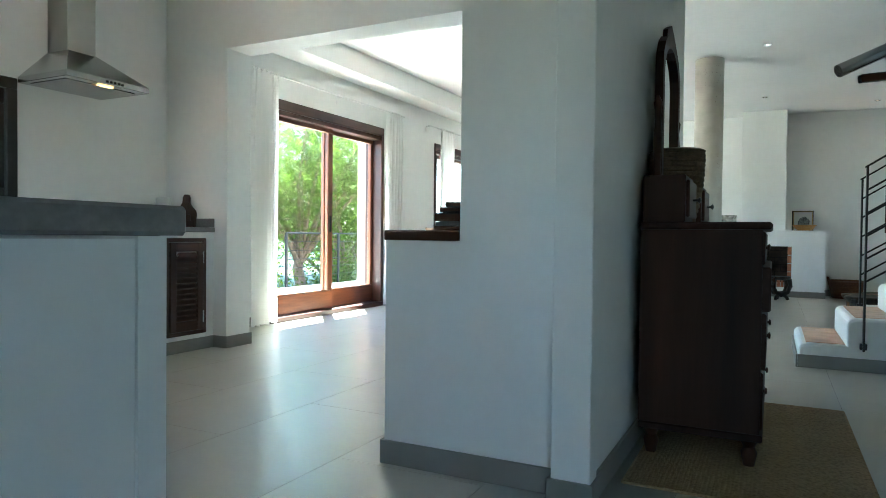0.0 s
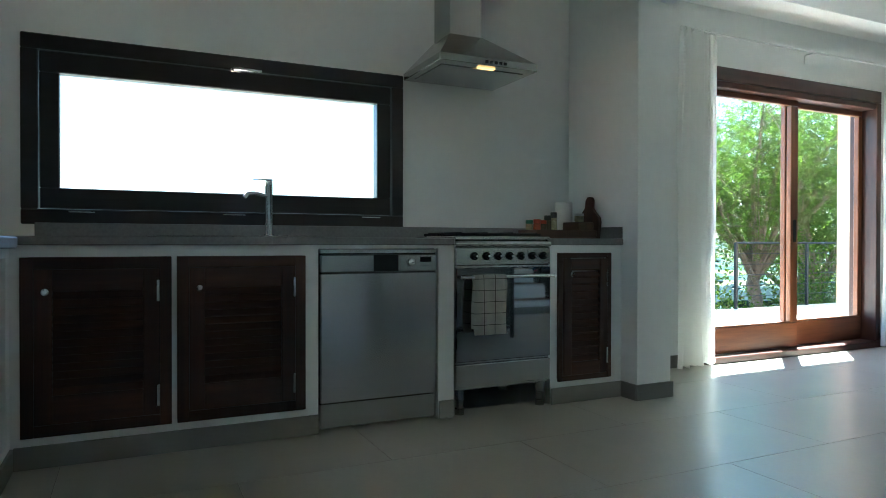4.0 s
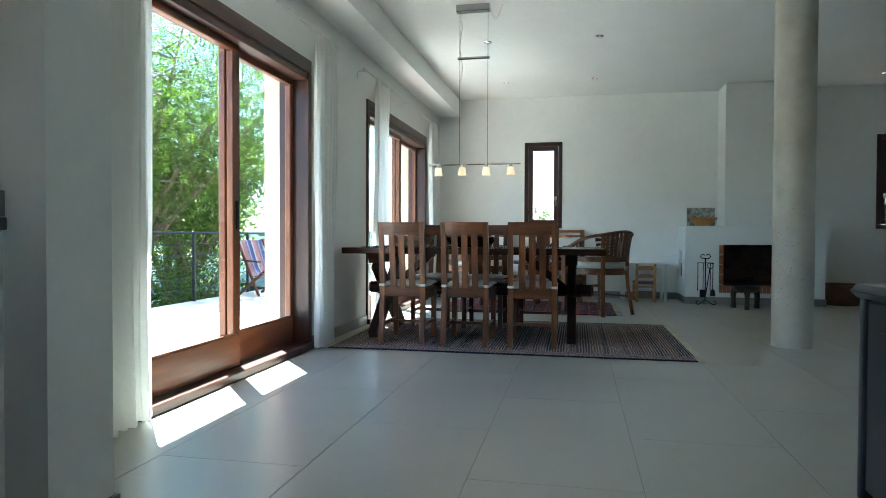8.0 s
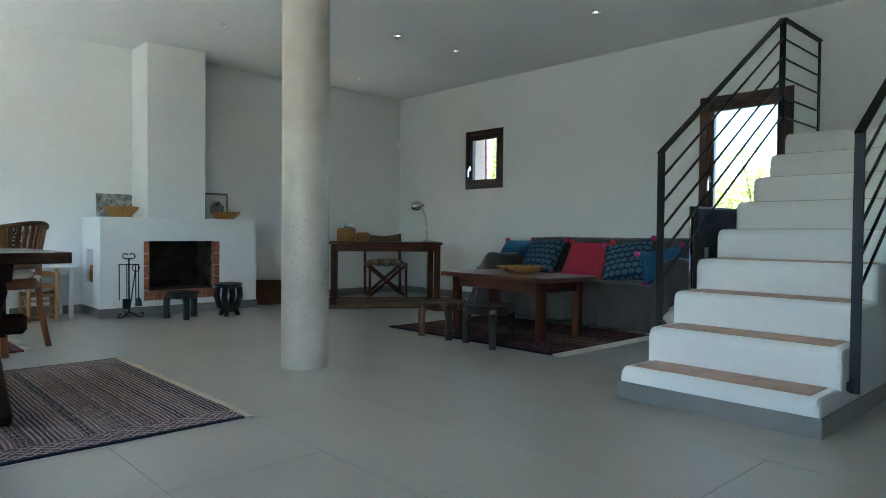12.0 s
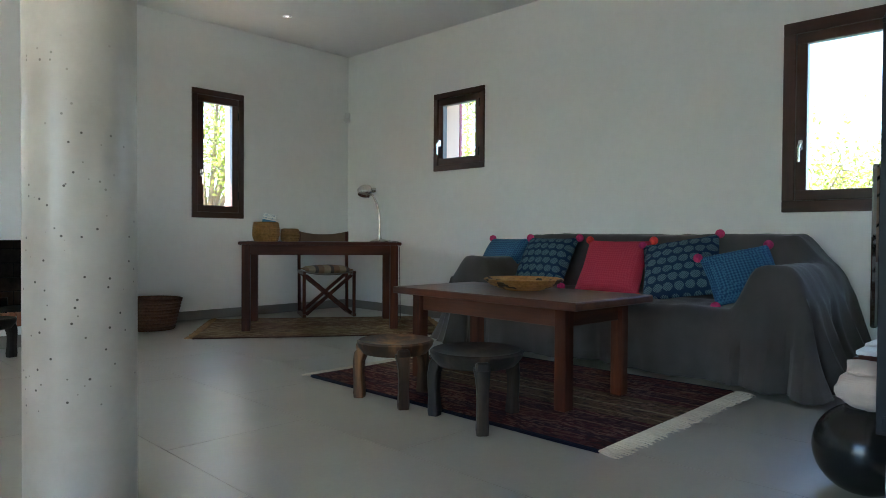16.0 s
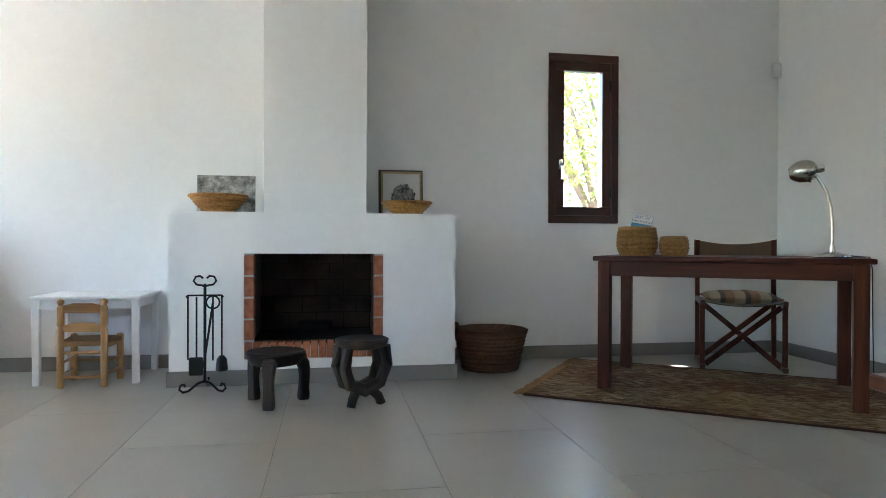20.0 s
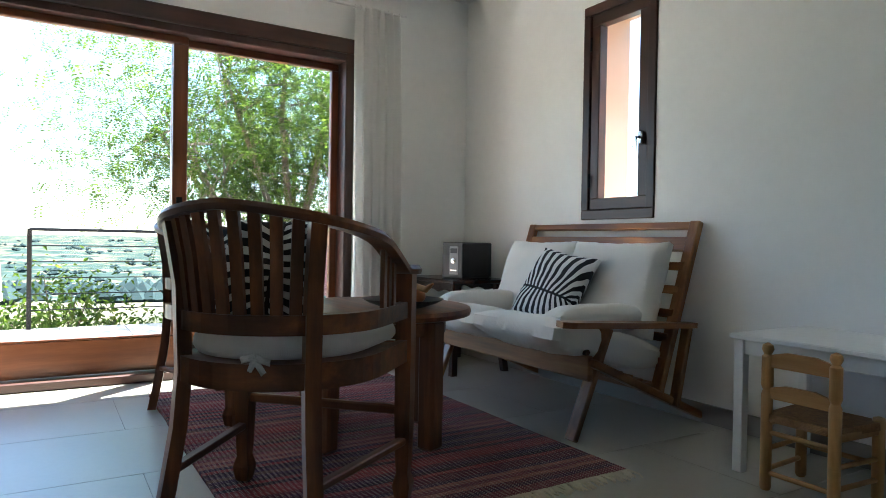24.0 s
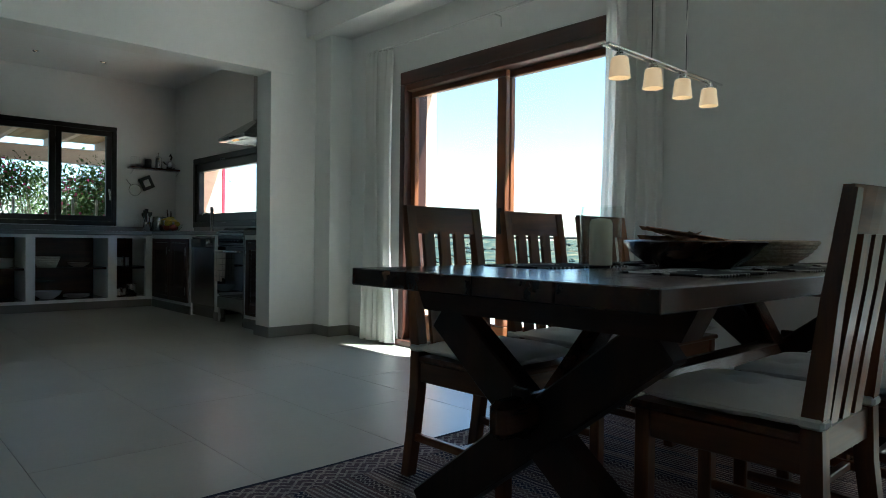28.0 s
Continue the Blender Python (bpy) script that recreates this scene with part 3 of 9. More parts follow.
def terrace_door(name, y0, y1, z1, mid, label):
    """A two-leaf sliding door of reddish wood, with a box head."""
    w = structure(name, bmesh.new(), M_FRAME, label, "door")
    def b(lo, hi, mat, nm, parent=w, c=0.005):
        return part(nm, box((XW + lo[0], lo[1], lo[2]), (XW + hi[0], hi[1], hi[2]), c), mat, parent)
    b((-0.22, y0, z1 - 0.10), (0.02, y1, z1), M_FRAMEH, "head")
    b((-0.20, y0 + 0.05, z1 - 0.15), (0.008, y1 - 0.05, z1 - 0.102), M_FRAMEH, "head_rail")
    b((-0.22, y0, 0.05), (0.02, y0 + 0.06, z1 - 0.10), M_FRAME, "jamb")
    b((-0.22, y1 - 0.06, 0.05), (0.02, y1, z1 - 0.10), M_FRAME, "jamb")
    b((-0.22, y0, 0.0), (0.045, y1, 0.05), M_FRAMEH, "threshold")

    top = z1 - 0.152
    for nm, l, r, d, sl, sr in (("sliding_leaf", y0 + 0.062, mid + 0.042, -0.095, 0.05, 0.085), ("sliding_leaf", mid - 0.042, y1 - 0.062, -0.150, 0.085, 0.05)):
        leaf = b((d, l, 0.054), (d + 0.045, r, 0.25), M_DOORH, nm)
        b((d, l, top - 0.045), (d + 0.045, r, top), M_DOORH, "rail", leaf)
        b((d, l, 0.252), (d + 0.045, l + sl, top - 0.047), M_DOOR, "stile", leaf)
        b((d, r - sr, 0.252), (d + 0.045, r, top - 0.047), M_DOOR, "stile", leaf)
        b((d + 0.03, l + sl, 0.2505), (d + 0.043, r - sr, 0.262), M_DOORH, "glazing_bead", leaf, 0.002)
        g = b((d + 0.015, l + sl - 0.005, 0.248), (d + 0.03, r - sr + 0.005, top - 0.043), M_GLASS, "pane", leaf, 0)
        g.visible_shadow = False
    b((-0.0495, mid - 0.02, 0.9), (-0.042, mid + 0.015, 1.08), M_IRON, "door_pull")
    return w


terrace_door("door_1", *DOORS_W[0][:2], 2.195, 5.975, "reddish brown wooden sliding terrace door, shut")
terrace_door("door_2", *DOORS_W[1][:2], 2.195, 9.82, "reddish brown wooden sliding terrace door, shut")


# glazed entrance where the walk begins
en = structure("door_entrance", bmesh.new(), M_FRAME, "wide glazed wooden entrance door, shut", "door")
e0, e1, ez = ENTRY[0], ENTRY[1], ENTRY[3]
for lo, hi, nm in (((e0, -0.1, ez - 0.08), (e1, -0.03, ez), "head"), ((e0, -0.1, 0.0), (e1, -0.03, 0.03), "threshold")):
    part(nm, box((lo[0], YBACK + lo[1], lo[2]), (hi[0], YBACK + hi[1], hi[2]), 0.004), M_FRAMEX, en)
for x in (e0, (e0 + e1) / 2 - 0.04, e1 - 0.08):
    part("stile", box((x, YBACK - 0.1, 0.032), (x + 0.08, YBACK - 0.03, ez - 0.082), 0.004), M_FRAME, en)
for x0, x1 in ((e0 + 0.08, (e0 + e1) / 2 - 0.04), ((e0 + e1) / 2 + 0.04, e1 - 0.08)):
    part("pane", box((x0, YBACK - 0.07, 0.03), (x1, YBACK - 0.06, ez - 0.08)), M_GLASS, en).visible_shadow = False


# ---- kitchen ----
XF = -3.70
# masonry fronts with the openings for doors and machines
structure("kitchen_front", wall_mesh("x", XF, -0.05, 0.712, 3.719, 0.0, 0.878, [(0.747, 1.295, 0.122, 0.832), (1.315, 1.865, 0.122, 0.832), (1.927, 2.543, 0.0, 0.862), (2.630, 3.222, 0.0, 0.878), (3.266, 3.634, 0.122, 0.836)]), M_WALL, "white plastered masonry front of the kitchen units", "kitchen front")
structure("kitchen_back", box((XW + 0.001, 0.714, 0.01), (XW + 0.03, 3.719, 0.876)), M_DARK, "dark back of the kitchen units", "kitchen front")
CUB = [(-3.62, -3.29), (-3.195, -2.45), (-2.36, -1.62), (-1.53, -0.80)]
structure("kitchen_front_south", wall_mesh("y", 0.712, -0.05, XF - 0.5, -0.69, 0.0, 0.866, [(a, b, 0.122, 0.83) for a, b in CUB]), M_WALL, "white plastered masonry front with open niches", "kitchen front")
structure("kitchen_end", box((-0.74, YS, 0), (-0.691, 0.661, 0.866), 0.004), M_WALL, "white plastered end of the kitchen counter", "kitchen front")
for a in (-3.242, -2.405, -1.575):
    structure("kitchen_divider", box((a - 0.045, YS, 0.0), (a + 0.045, 0.661, 0.865)), M_WALL, "white plastered divider between niches", "kitchen front")
for lo, hi in (((XF + 0.001, 0.724, 0), (XF + 0.013, 1.926, SK)), ((XF + 0.001, 2.545, 0), (XF + 0.013, 2.629, SK)), ((XF + 0.001, 3.224, 0), (XF + 0.013, 3.706, SK)), ((XF + 0.014, 0.713, 0), (-0.678, 0.725, SK)), ((-0.69, YS, 0), (-0.678, 0.713, SK))):
    structure("baseboard", box(lo, hi, 0.002), M_BASE, "grey tile skirting", "baseboard")

wt = thing("worktop", Matrix.Identity(4), "grey stone worktop on white masonry kitchen units", "worktop")
part("slab", box((XW + 0.002, 0.02 + YS, 0.88), (XF + 0.02, 2.628, 0.916), 0.004), M_TOP, wt)
part("slab", box((XW + 0.002, 3.226, 0.88), (XF + 0.02, 3.717, 0.916), 0.004), M_TOP, wt)
part("slab", box((XF + 0.021, 0.02 + YS, 0.867), (-0.68, 0.745, 0.913), 0.006), M_TOP, wt)
part("upstand", box((XW + 0.002, 0.74, 0.917), (XW + 0.022, 3.717, 0.982), 0.003), M_TOP, wt)
part("upstand", box((XW + 0.024, 3.698, 0.917), (XF + 0.012, 3.718, 0.985), 0.003), M_TOP, wt)
part("upstand", box((XW + 0.024, YS + 0.002, 0.92), (-0.76, YS + 0.022, 0.978), 0.003), M_TOP, wt)


def louvre_door(y0, y1, z0, z1, hinge, label):
    """A dark wooden cabinet door with louvres, in its frame, on the plane of the masonry front."""
    d = thing("cabinet_door", pose(XF, (y0 + y1) / 2, z0), label, "cabinet door", "louvred kitchen doors")
    w, h, f = (y1 - y0), z1 - z0, 0.045 if y1 - y0 > 0.5 else 0.028
    x0, x1 = 0.001, 0.016
    part("frame_side", box((x0, -w / 2, 0), (x1, -w / 2 + f, h), 0.002), M_CAB, d)
    part("frame_side", box((x0, w / 2 - f, 0), (x1, w / 2, h), 0.002), M_CAB, d)
    part("frame_top", box((x0, -w / 2 + f, h - f), (x1, w / 2 - f, h), 0.002), M_CABY, d)
    part("frame_bottom", box((x0, -w / 2 + f, 0), (x1, w / 2 - f, f), 0.002), M_CABY, d)
    iw, s = w / 2 - f - 0.003, 0.062 if w > 0.5 else 0.055
    bz, tz = (0.115, 0.09) if w > 0.5 else (0.075, 0.07)
    leaf = part("leaf", box((0.0, -iw, f + 0.003), (0.022, -iw + s, h - f - 0.003), 0.003), M_CAB, d)
    part("leaf_side", box((0.0, iw - s, f + 0.003), (0.022, iw, h - f - 0.003), 0.003), M_CAB, leaf)
    part("leaf_top", box((0.0, -iw + s, h - f - tz), (0.022, iw - s, h - f - 0.003), 0.003), M_CABY, leaf)
    part("leaf_bottom", box((0.0, -iw + s, f + 0.003), (0.022, iw - s, f + bz), 0.003), M_CABY, leaf)
    part("backing", box((-0.012, -iw + s - 0.01, f + bz - 0.015), (-0.008, iw - s + 0.01, h - f - 0.08)), M_CAB, leaf)
    lo, hi, n = f + bz, h - f - tz, 13
    sm = None
    for k in range(n):
        zc = lo + (hi - lo) * (k + 0.5) / n
        if sm is None:
            sl = part("slat", cbox(bmesh.new(), (-0.016, -iw + s, -0.0035), (0.020, iw - s, 0.0035), 0.002), M_CABY, leaf)
            sm = sl.data
        else:
            sl = new("slat", sm)
            sl.parent = leaf
        sl.matrix_basis = pose(0.006, 0, zc, 0, 46, 0)
    kb = -hinge * (iw - 0.04)
    bm = lathe(bmesh.new(), [(0.004, 0), (0.004, 0.012), (0.013, 0.018), (0.014, 0.026), (0.008, 0.032)], 14, pose(0.02, kb, h - f - 0.09, 0, 90, 0))
    part("knob", bm, M_CHROME, leaf, "small metal knob", True)
    for zz in (h * 0.18, h * 0.8):
        part("hinge", box((0.012, hinge * (iw - 0.004) - 0.006, zz - 0.045), (0.026, hinge * (iw - 0.004) + 0.006, zz + 0.045), 0.002), M_CHROME, d)
    return d


M_CAB = wood("cabinet_wood", (0.026, 0.009, 0.004), (0.055, 0.019, 0.008), (0.095, 0.035, 0.014), 0.5)
M_CABY = wood("cabinet_wood_level", (0.026, 0.009, 0.004), (0.055, 0.019, 0.008), (0.095, 0.035, 0.014), 0.5, axis=1)
M_CABX = wood("cabinet_wood_cross", (0.032, 0.014, 0.007), (0.06, 0.027, 0.013), (0.10, 0.045, 0.021), 0.4, axis=0)
louvre_door(0.748, 1.294, 0.123, 0.831, 1, "dark stained louvred wooden kitchen cabinet door, shut")
louvre_door(1.316, 1.864, 0.123, 0.831, 1, "dark stained louvred wooden kitchen cabinet door, shut")
louvre_door(3.267, 3.633, 0.123, 0.835, 1, "narrow dark louvred wooden door beside the cooker, shut")

# niches: shelves
for i, (a, b) in enumerate(CUB):
    n = thing("niche_shelves", pose((a + b) / 2, 0.36, 0.1), "dark wooden shelves in an open white kitchen niche", "shelf", "kitchen niche shelves")
    w = (b - a) / 2 + 0.04
    part("bottom_board", box((-w, -0.28, 0.0), (w, 0.33, 0.022), 0.003), M_DARKX, n)
    part("shelf_board", box((-w, -0.28, 0.36), (w, 0.28, 0.385), 0.003), M_DARKX, n)
    part("back_panel", box((-w, -0.30, 0.0), (w, -0.285, 0.76)), M_DARKX, n)

# dishwasher
dw = thing("dishwasher", pose(XF, 2.235, 0), "brushed steel dishwasher between kitchen units", "dishwasher")
part("casing", box((-0.46, -0.298, 0.05), (-0.02, 0.298, 0.855)), M_IRON, dw)
k = Mat("cross_brushed_steel", (0.46, 0.46, 0.45), 0.2, 1.0)
k.set("Anisotropic", 0.9).set("Anisotropic Rotation", 0.25)
tg = k.n("Tangent")
tg.direction_type, tg.axis = "RADIAL", "Z"
k.link(tg.outputs[0], k.p.inputs["Tangent"])
sv = k.coords((1, 6, 900))
k.color(k.ramp(k.noise(sv, 1.0, 3), [(0.3, (0.40, 0.40, 0.39)), (0.7, (0.52, 0.52, 0.51))]))
part("door_panel", box((-0.019, -0.298, 0.135), (0.006, 0.298, 0.745), 0.004), k.m, dw, "brushed steel door")
cp = part("control_panel", box((-0.019, -0.298, 0.748), (0.008, 0.298, 0.835), 0.006), M_STEELH, dw)
part("top_strip", box((-0.019, -0.298, 0.838), (0.0, 0.298, 0.858), 0.003), M_STEELH, dw)
part("plinth", box((-0.06, -0.298, 0.012), (-0.012, 0.298, 0.13), 0.003), M_STEELH, dw)
part("grip", box((0.004, -0.04, 0.752), (0.0095, 0.09, 0.832), 0.004), M_IRON, cp, "black recessed grip")
part("dial", lathe(bmesh.new(), [(0.019, 0), (0.018, 0.014), (0.012, 0.018)], 18, pose(0.008, 0.155, 0.795, 0, 90, 0)), M_CHROME, cp, "", True)
part("display", box((0.006, 0.205, 0.795), (0.0092, 0.265, 0.822), 0.001), M_IRON, cp)
for k in range(3):
    part("button", box((0.006, 0.205 + k * 0.021, 0.772), (0.0105, 0.219 + k * 0.021, 0.779), 0.001), M_CHROME, cp)

# cooker
k = Mat("black_oven_glass", (0.012, 0.013, 0.014), 0.03)
k.set("IOR", 3.0)
M_OVENGLASS = k.m
ck = thing("cooker", pose(XF, 2.926, 0) @ Matrix.Scale(0.97, 4, (0, 1, 0)), "free-standing steel cooker with gas hob and glass oven door", "cooker")
part("body", box((-0.49, -0.299, 0.13), (-0.005, 0.299, 0.905), 0.003), M_STEEL, ck)
part("hob", box((-0.505, -0.301, 0.905), (0.008, 0.301, 0.925), 0.005), M_STEELH, ck)
cp = part("control_panel", box((-0.005, -0.299, 0.772), (0.012, 0.299, 0.868), 0.006), M_STEELH, ck)
part("nose", tube(bmesh.new(), [(0.002, -0.299, 0.886), (0.002, 0.299, 0.886)], 0.016, 12), M_STEELH, ck, "", True)
for k in range(7):
    yy = -0.19 + k * 0.073
    kn = part("knob", lathe(bmesh.new(), [(0.022, 0), (0.021, 0.008), (0.013, 0.010), (0.012, 0.028), (0.009, 0.031)], 16, pose(0.012, yy, 0.822, 0, 90, 0)), M_IRON, cp, "", True)
    part("knob_cap", lathe(bmesh.new(), [(0.008, -0.012), (0.008, 0.0), (0.006, 0.005)], 14, pose(0.043, yy, 0.822, 0, 90, 0)), M_CHROME, kn, "", True)
part("oven_door", box((-0.004, -0.297, 0.275), (0.014, 0.297, 0.762), 0.004), M_OVENGLASS, ck, "black glass oven door")
hd = part("oven_rail", tube(bmesh.new(), [(0.06, -0.29, 0.715), (0.06, 0.29, 0.715)], 0.009, 12), M_CHROME, ck, "", True)
for yy in (-0.255, 0.255):
    part("rail_post", rod(bmesh.new(), (0.012, yy, 0.715), (0.06, yy, 0.715), 0.007), M_CHROME, hd, "", True)
part("drawer", box((-0.004, -0.297, 0.145), (0.014, 0.297, 0.262), 0.005), M_STEELH, ck)
for xx in (-0.03, -0.43):
    for yy in (-0.255, 0.255):
        part("foot", lathe(bmesh.new(), [(0.026, 0), (0.026, 0.03), (0.021, 0.034), (0.021, 0.075), (0.027, 0.08), (0.027, 0.135)], 14, Matrix.Translation((xx, yy, 0))), M_STEEL, ck, "", True)
for xx in (-0.14, -0.36):
    gr = part("pan_support", bmesh.new(), M_IRON, ck)
    bm = bmesh.new()
    for yy in (-0.24, -0.08, 0.08, 0.24):
        beam(bm, (xx - 0.1, yy, 0.942), (xx + 0.1, yy, 0.942), 0.01, 0.012, 0.002)
    for dx in (-0.095, 0.095):
        beam(bm, (xx + dx, -0.27, 0.936), (xx + dx, 0.27, 0.936), 0.01, 0.012, 0.002)
        for yy in (-0.26, 0.26):
            beam(bm, (xx + dx, yy, 0.924), (xx + dx, yy, 0.938), 0.01, 0.01, 0.001)
    bm.to_mesh(gr.data)
    bm.free()
    for yy in (-0.15, 0.15):
        part("burner", lathe(bmesh.new(), [(0.045, 0.925), (0.045, 0.932), (0.035, 0.934), (0.033, 0.938)], 18, Matrix.Translation((xx, yy, 0))), M_IRON, ck, "", True)

# tea towel over the rail
k = Mat("checked_towel", (0.72, 0.66, 0.58), 0.9)
v = k.coords()
sep = k.n("SeparateXYZ")
k.link(v, sep.inputs[0])
lines = None
for ax, off in (("Y", 0.013), ("Z", 0.02)):
    fr = k.math("FRACT", k.math("ADD", k.math("MULTIPLY", sep.outputs[ax], 17.0), off))
    ln = k.math("LESS_THAN", fr, 0.055)
    lines = ln if lines is None else k.math("MAXIMUM", lines, ln)
k.color(k.mix(k.ramp(k.noise(v, 30, 3), [(0.3, (0.72, 0.67, 0.60)), (0.7, (0.82, 0.77, 0.70))]), (0.16, 0.14, 0.12), lines))
k.bump(k.noise(v, 25, 4), 0.4, 0.006)
bm = bmesh.new()
path = [(0.049, 0.45), (0.047, 0.56), (0.048, 0.68)] + [(0.061 - 0.014 * math.cos(radians(a)), 0.715 + 0.013 * math.sin(radians(a))) for a in range(0, 181, 30)] + [(0.076, 0.68), (0.079, 0.56), (0.077, 0.47), (0.078, 0.42)]
g = []
for x, z in path:
    g.append([bm.verts.new((x + 0.004 * math.sin(j * 1.3 + z * 9), -0.225 + 0.17 * j / 9 + (0.006 * math.sin(z * 22) if j in (0, 9) else 0), z)) for j in range(10)])
for a, b in zip(g, g[1:]):
    for j in range(9):
        bm.faces.new((a[j], a[j + 1], b[j + 1], b[j]))
bmesh.ops.solidify(bm, geom=bm.faces, thickness=0.003)
tw = tagged(part("tea_towel", bm, k.m, None, "", True), "cream checked tea towel hung over the oven rail", "towel")
tw.matrix_world = pose(XF, 2.962, 0) @ Matrix.Scale(1.12, 4, (0, 1, 0))

# sink and tap
sk = thing("sink", pose(-3.97, 1.62, 0.9165), "inset steel sink with drainer in the worktop", "sink")
part("rim", box((-0.19, -0.42, 0.0), (0.19, 0.42, 0.004), 0.002), M_STEELH, sk)
# no hollow is cut: a flat black sheet paints the basin's shade
part("basin_shade", box((-0.15, -0.38, 0.0045), (0.15, -0.02, 0.0055), 0.0), M_IRON, sk)
for k2 in range(7):
    part("drainer_rib", box((-0.14, 0.06 + k2 * 0.045, 0.0042), (0.14, 0.072 + k2 * 0.045, 0.0075), 0.001), M_STEELH, sk)
tp = thing("tap", pose(-4.0, 1.757, 0.9167), "tall chrome single-lever kitchen tap", "tap")
part("column", lathe(bmesh.new(), [(0.025, 0), (0.025, 0.012), (0.02, 0.016), (0.019, 0.24), (0.021, 0.245), (0.021, 0.275), (0.012, 0.28)], 18), M_CHROME, tp, "", True)
part("spout", tube(bmesh.new(), [(0, 0, 0.20), (0.03, -0.07, 0.215), (0.05, -0.11, 0.21), (0.055, -0.125, 0.19)], 0.011, 10), M_CHROME, tp, "", True)
part("lever", box((-0.012, -0.08, 0.280), (0.012, 0.02, 0.288), 0.003), M_CHROME, tp)

# extractor hood
hd = thing("extractor_hood", pose(XW, 2.855, 1.825), "brushed steel pyramid extractor hood with its lamp on", "extractor hood")
part("rim", box((0.002, -0.295, 0.0), (0.50, 0.295, 0.04), 0.003), M_STEELH, hd)
bm = rings(bmesh.new(), [[(0.004, -0.29, 0.041), (0.495, -0.29, 0.041), (0.495, 0.29, 0.041), (0.004, 0.29, 0.041)], [(0.004, -0.105, 0.235), (0.225, -0.105, 0.235), (0.225, 0.105, 0.235), (0.004, 0.105, 0.235)]])
part("canopy", bm, M_STEEL, hd)
part("duct", box((0.003, -0.10, 0.236), (0.215, 0.10, 1.0), 0.002), M_STEEL, hd)
part("filter", box((0.06, -0.25, -0.004), (0.42, 0.25, -0.0005), 0.001), M_STEELH, hd)
lp = part("lamp_glass", box((0.435, -0.05, -0.008), (0.465, 0.05, -0.001), 0.002), glow("hood_lamp", (1.0, 0.5, 0.18), 0.14), hd, "glowing warm lamp")
for k2 in range(5):
    part("button", box((0.5, -0.03 + k2 * 0.028, 0.012), (0.504, -0.014 + k2 * 0.028, 0.026), 0.001), M_IRON, hd)

# spice tray, jars, boards beside the cooker
M_TRAY = M_CABY
tr = thing("wooden_tray", pose(-3.94, 3.45, 0.9167), "dark wooden tray with spice jars on the worktop", "tray")
part("base", box((-0.10, -0.225, 0.0), (0.10, 0.20, 0.008), 0.002), M_TRAY, tr)
for lo, hi in (((-0.10, -0.225, 0.008), (-0.09, 0.20, 0.05)), ((0.09, -0.225, 0.008), (0.10, 0.20, 0.05)), ((-0.09, -0.225, 0.008), (0.09, -0.215, 0.05)), ((-0.09, 0.19, 0.008), (0.09, 0.20, 0.05))):
    part("side", box(lo, hi, 0.002), M_TRAY, tr)


def jar(m, r, h, body, lid, label):
    j = thing("spice_jar", m, label, "jar", "spice jars on the tray")
    part("jar", lathe(bmesh.new(), [(r * 0.9, 0), (r, 0.004), (r, h * 0.72), (r * 0.85, h * 0.78)], 14), body, j, "", True)
    part("lid", lathe(bmesh.new(), [(r * 0.95, h * 0.781), (r * 0.98, h * 0.8), (r * 0.98, h * 0.98), (r * 0.9, h)], 14), lid, j, "", True)
    return j


M_GREEN = plain("green_plastic", (0.02, 0.16, 0.09), 0.4)
M_REDLID = plain("red_plastic", (0.42, 0.06, 0.03), 0.4)
M_BLACK = plain("black_plastic", (0.015, 0.015, 0.016), 0.35)
M_SPICE1 = plain("red_spice", (0.28, 0.06, 0.025), 0.5, var=0.4, scale=60)
M_SPICE2 = plain("pale_spice", (0.36, 0.32, 0.2), 0.5, var=0.4, scale=60)
M_SPICE3 = plain("dark_spice", (0.07, 0.05, 0.03), 0.5, var=0.4, scale=60)
for dy, dx, r, h, b, l, lb in ((-0.185, -0.04, 0.022, 0.10, M_SPICE2, M_GREEN, "glass spice jar with a green lid"), (-0.137, -0.03, 0.023, 0.105, M_SPICE1, M_REDLID, "glass spice jar with a red lid"), (-0.093, -0.03, 0.020, 0.10, M_SPICE3, M_REDLID, "dark spice jar with a red lid"), (-0.045, -0.055, 0.022, 0.13, M_SPICE3, M_BLACK, "dark pepper mill with a black lid"), (0.002, -0.06, 0.020, 0.15, M_SPICE2, M_BLACK, "clear salt mill with a black lid")):
    jar(pose(-3.94 + dx, 3.45 + dy, 0.9255), r, h, b, l, lb)
bx = tagged(part("wooden_box", box((-0.075, -0.055, 0), (0.085, 0.055, 0.09), 0.004), M_CABX), "dark wooden box behind the spice tray", "box")
bx.matrix_world = pose(-3.935, 3.58, 0.9255)
bd = thing("chopping_board", pose(-3.955, 3.673, 0.9167, -4, 0, 0) @ Matrix.Scale(1.22, 4, (1, 0, 0)), "dark wooden chopping board with a round neck", "chopping board")
out = [(-0.085, 0), (0.085, 0), (0.09, 0.10), (0.082, 0.13), (0.045, 0.165), (0.028, 0.19), (0.026, 0.235), (0.014, 0.255), (-0.014, 0.255), (-0.026, 0.235), (-0.028, 0.19), (-0.045, 0.165), (-0.082, 0.13), (-0.09, 0.10)]
part("board", rings(bmesh.new(), [[(x, y, z) for x, z in out] for y in (-0.01, 0.01)]), M_CAB, bd)
cd = thing("small_jar", pose(-3.885, 3.555, 1.0157), "small cream jar with a cork lid on the wooden box", "jar")
part("jar", lathe(bmesh.new(), [(0.026, 0), (0.028, 0.01), (0.028, 0.034), (0.025, 0.036)], 16), M_SPICE2, cd, "", True)
